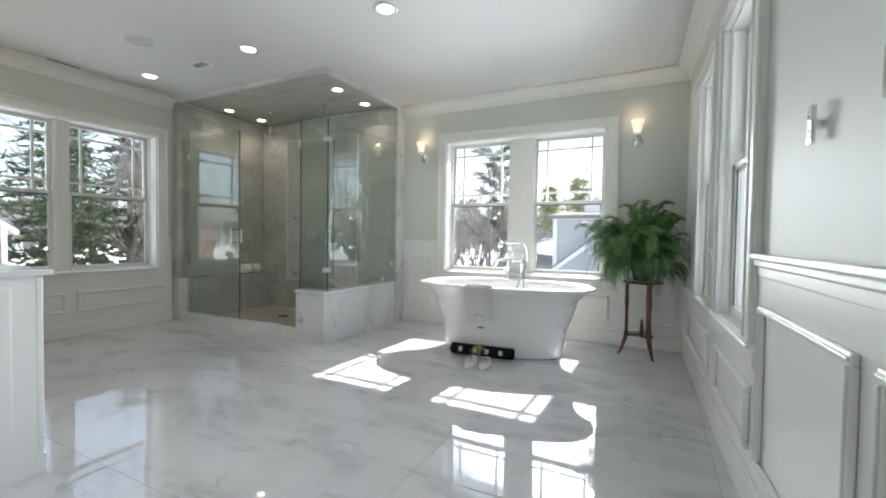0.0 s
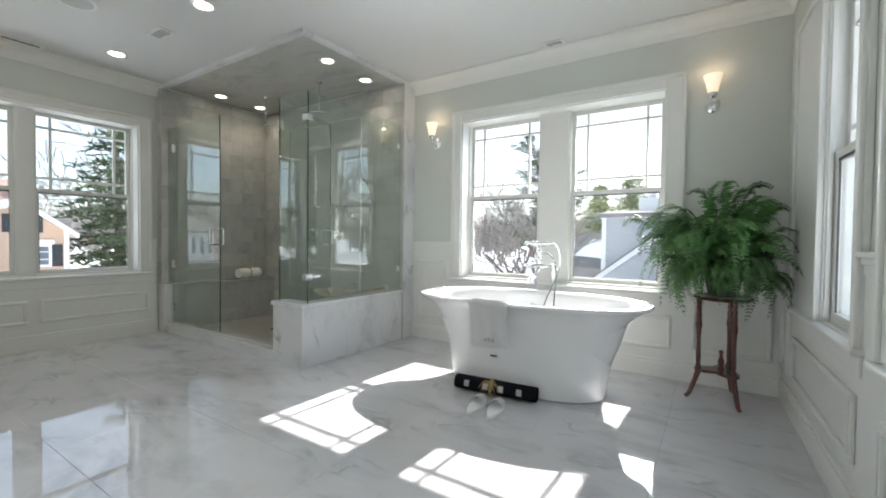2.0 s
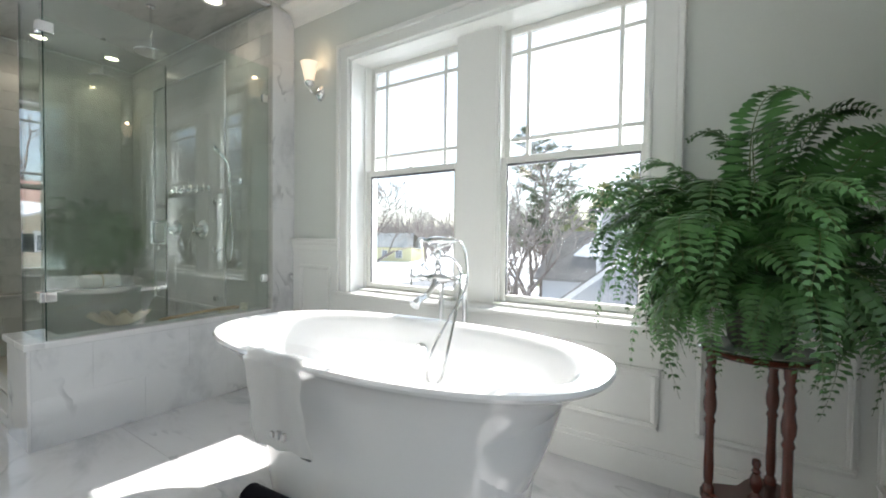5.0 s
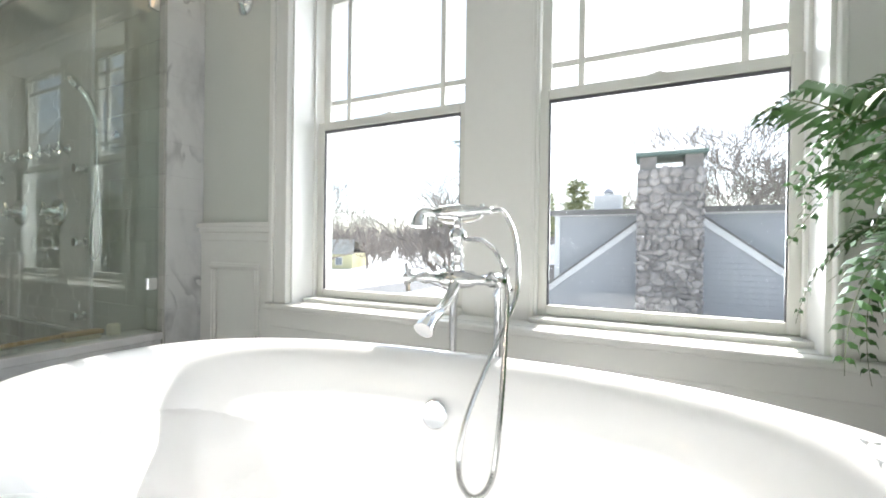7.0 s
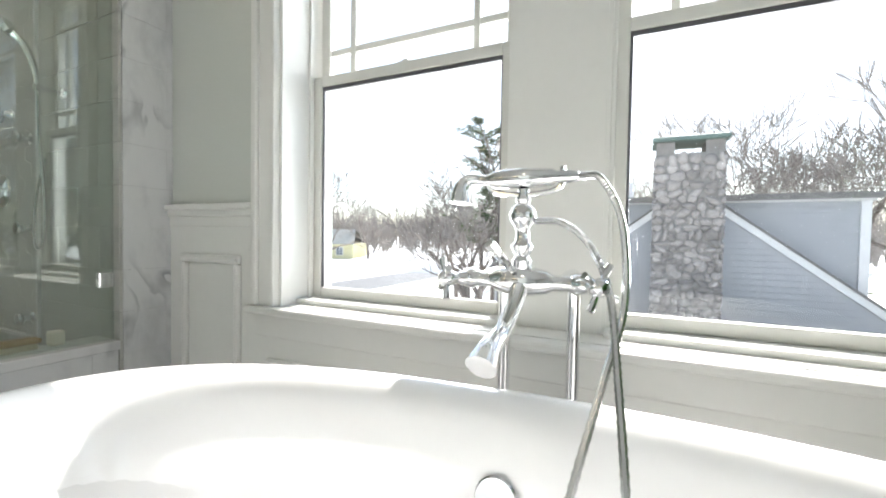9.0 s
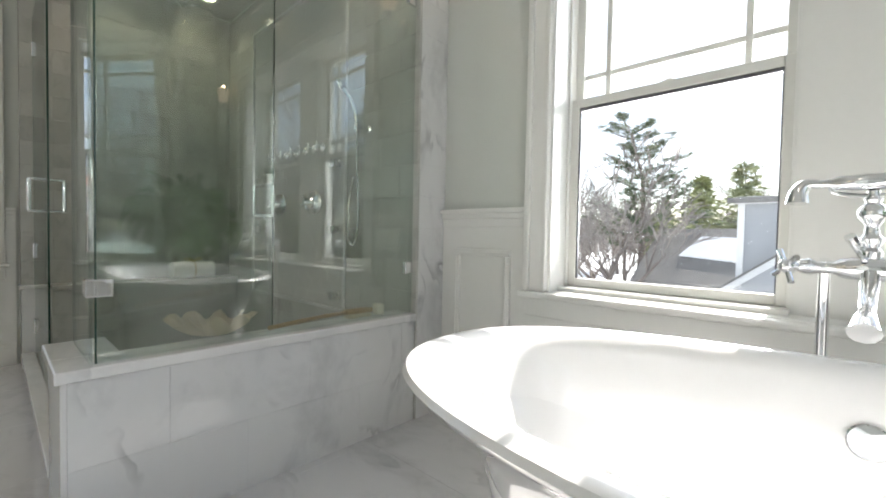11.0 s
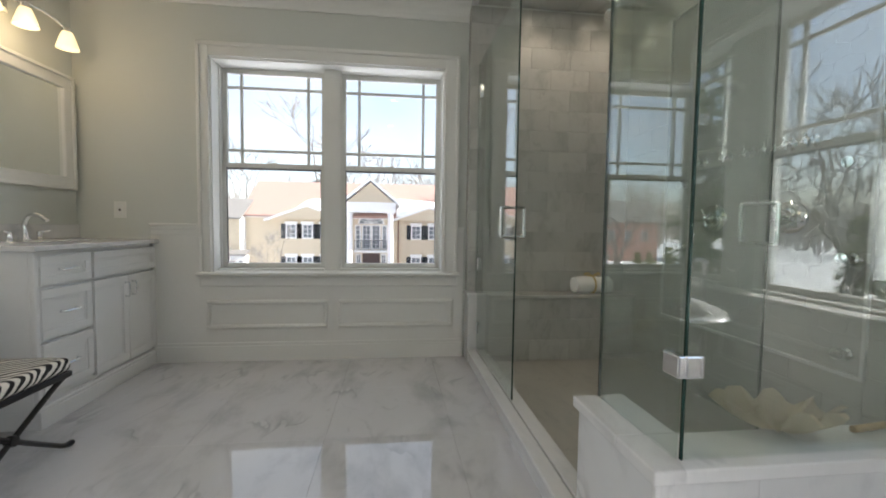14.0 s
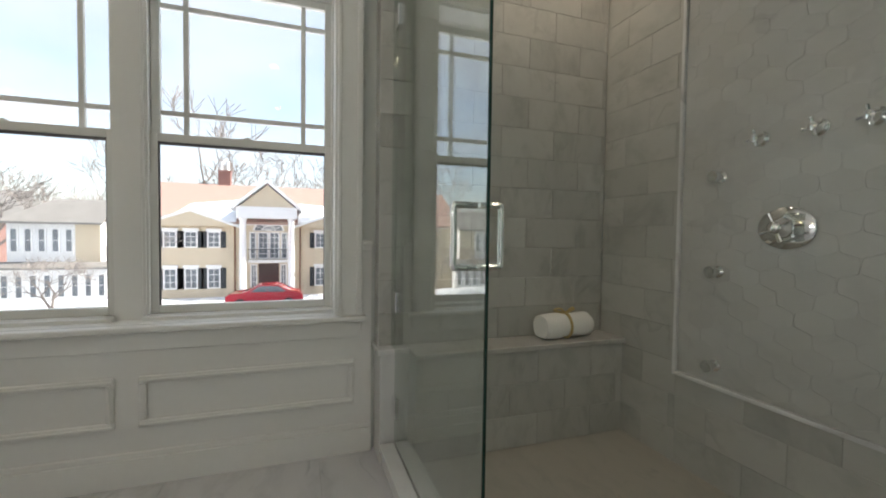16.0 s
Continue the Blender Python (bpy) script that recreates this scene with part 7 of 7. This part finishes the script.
for k in range(8):
    sash_window(wing, LF, -12.35 + 0.66 * k, -2.35, 0.46, 1.45, False, (1, 2))
brick_house = thing("brick_house", "distant pinkish brick house with a grey roof", "house")
part("wall", boxes((-66, -33, GZ, -58, -24, 2.0)), plain("pink_brick", (0.55, 0.32, 0.26), 0.9, vary=0.1), brick_house)
part("roof", roof_slab(bmesh.new(), [(-57.5, -34, 1.95), (-57.5, -22.5, 1.95), (-62, -24, 5.2), (-62, -34, 5.2)]), M_SHINGLE, brick_house)
for yy in (-26, -28.5, -31):
    sash_window(brick_house, Side(lambda u, v: (-58 - v, u)), yy, 0.0, 1.0, 1.6, False)

# peach gabled house
peach = thing("gabled_house", "peach gabled house with black shutters and white trim", "house")
GX = -24.0
GF = Side(lambda u, v: (GX - v, u))
part("wall", boxes((GX - 6, 6.45, GZ, GX, 8.30, 1.22)), M_PEACH, peach)
bm = prism(bmesh.new(), [(6.45, 1.22), (8.30, 1.22), (6.70, 2.36), (6.45, 2.18)], 0, 5.9, Matrix(((0, 0, 1, GX - 5.9), (1, 0, 0, 0), (0, 1, 0, 0), (0, 0, 0, 1))))
part("gable", bm, M_PEACH, peach)
for a, b in (((8.62, 1.10), (6.7, 2.55)), ((6.30, 2.26), (6.7, 2.55))):
    part("roof", roof_slab(bmesh.new(), [(GX + 0.30, *a), (GX + 0.30, *b), (GX - 6.2, *b), (GX - 6.2, *a)], 0.20), M_OWHITE, peach)
part("corner_board", boxes((GX - 0.02, 8.16, GZ, GX + 0.04, 8.34, 1.22)), M_OWHITE, peach)
sash_window(peach, GF, 7.35, 0.15, 0.80, 0.95)
sash_window(peach, GF, 6.87, 1.50, 0.50, 0.75)
bm = roof_slab(bmesh.new(), [(GX + 2.2, 6.3, -1.45), (GX + 2.2, 8.5, -1.45), (GX + 0.02, 8.0, -0.75), (GX + 0.02, 6.5, -0.75)], 0.08)
part("porch_roof", bm, M_OWHITE, peach)
bm = bmesh.new()
for k in range(9):
    rod(bm, (GX + 2.2, 6.3 + 0.275 * k, -1.43), (GX + 0.03, 6.5 + 0.1875 * k, -0.73), 0.03, seg=5)
part("standing_seam", bm, M_BARK, peach, "dark standing seams")

# yellow cottage far off to the north-west
cot = thing("yellow_cottage", "small pale yellow cottage with a grey roof in the snow", "house")
M_YEL = plain("pale_yellow", (0.62, 0.58, 0.36), 0.8, vary=0.05)
part("wall", boxes((-6, -4, 0, 6, 4, 2.9)), M_YEL, cot)
part("roof", roof_slab(bmesh.new(), [(-6.5, -4.5, 2.85), (6.5, -4.5, 2.85), (5.0, 0, 5.6), (-5.0, 0, 5.6)]), plain("cottage_roof", (0.33, 0.34, 0.33), 0.9, vary=0.15), cot)
part("roof", roof_slab(bmesh.new(), [(-6.5, 4.5, 2.85), (6.5, 4.5, 2.85), (5.0, 0.02, 5.59), (-5.0, 0.02, 5.59)]), M_SHINGLE, cot)
part("chimney", boxes((-4.2, 0.4, 4.6, -3.4, 1.2, 6.6)), M_BRICK, cot)
CF = Side(lambda u, v: (u, -4 + v))
for u, w in ((-3.2, 2.6), (0.4, 1.2), (3.4, 1.4)):
    sash_window(cot, CF, u, 1.45, w, 1.5, False, (4 if w > 2 else 2, 3))
cot.matrix_world = pose(-57.0, 69.0, GZ, 0, 0, 18)

# parked car
car = thing("parked_car", "red saloon car parked before the white portico", "car")
body = [(-2.15, 0.35), (-2.15, 0.75), (-1.95, 0.92), (-0.95, 1.00), (-0.35, 1.42), (0.75, 1.44), (1.45, 1.02), (2.05, 0.95), (2.2, 0.7), (2.2, 0.35)]
m = Matrix(((0, 0, 1, -0.85), (1, 0, 0, 0), (0, 1, 0, 0), (0, 0, 0, 1)))
bm = prism(bmesh.new(), body, 0, 1.7, m)
bmesh.ops.bevel(bm, geom=bm.edges[:], offset=0.06, segments=2, affect="EDGES")
part("body", bm, M_CARRED, car, smooth=True)
for a, b, c, d in ((-0.78, -0.32, 0.16, 0.12), (0.22, 0.10, 1.22, 0.78)):
    bm = prism(bmesh.new(), [(a, 1.02), (b, 1.36), (d + 0.0, 1.36), (c, 1.02)], 0, 0.02, Matrix(((0, 0, 1, 0.845), (1, 0, 0, 0), (0, 1, 0, 0), (0, 0, 0, 1))))
    part("side_window", bm, M_OPANE, car)
for y in (-1.35, 1.35):
    for x in (-0.80, 0.80):
        wh = part("wheel", lathe(bmesh.new(), [(0.20, -0.11), (0.31, -0.10), (0.33, 0), (0.31, 0.10), (0.20, 0.11)], 24, Matrix.Translation((x, y, 0.33)) @ Matrix.Rotation(radians(90), 4, "Y")), M_TYRE, car, smooth=True)
        part("rim", lathe(bmesh.new(), [(0.0, -0.112), (0.20, -0.112), (0.20, 0.112), (0, 0.112)], 20, Matrix.Translation((x, y, 0.33)) @ Matrix.Rotation(radians(90), 4, "Y")), M_STEEL, wh)
for x in (-0.62, 0.62):
    part("headlight", box(bmesh.new(), x - 0.16, -2.17, 0.68, x + 0.16, -2.08, 0.80, 0.03), M_OPANE, car)
car.matrix_world = pose(-31.2, 1.7, GZ, 0, 0, 0)
# clipped shrubs at the wing
for k, (x, y) in enumerate(((-33.0, -14.6), (-33.3, -15.8))):
    stand_tree(PINES[2], x, y, 0.42, 40 * k)
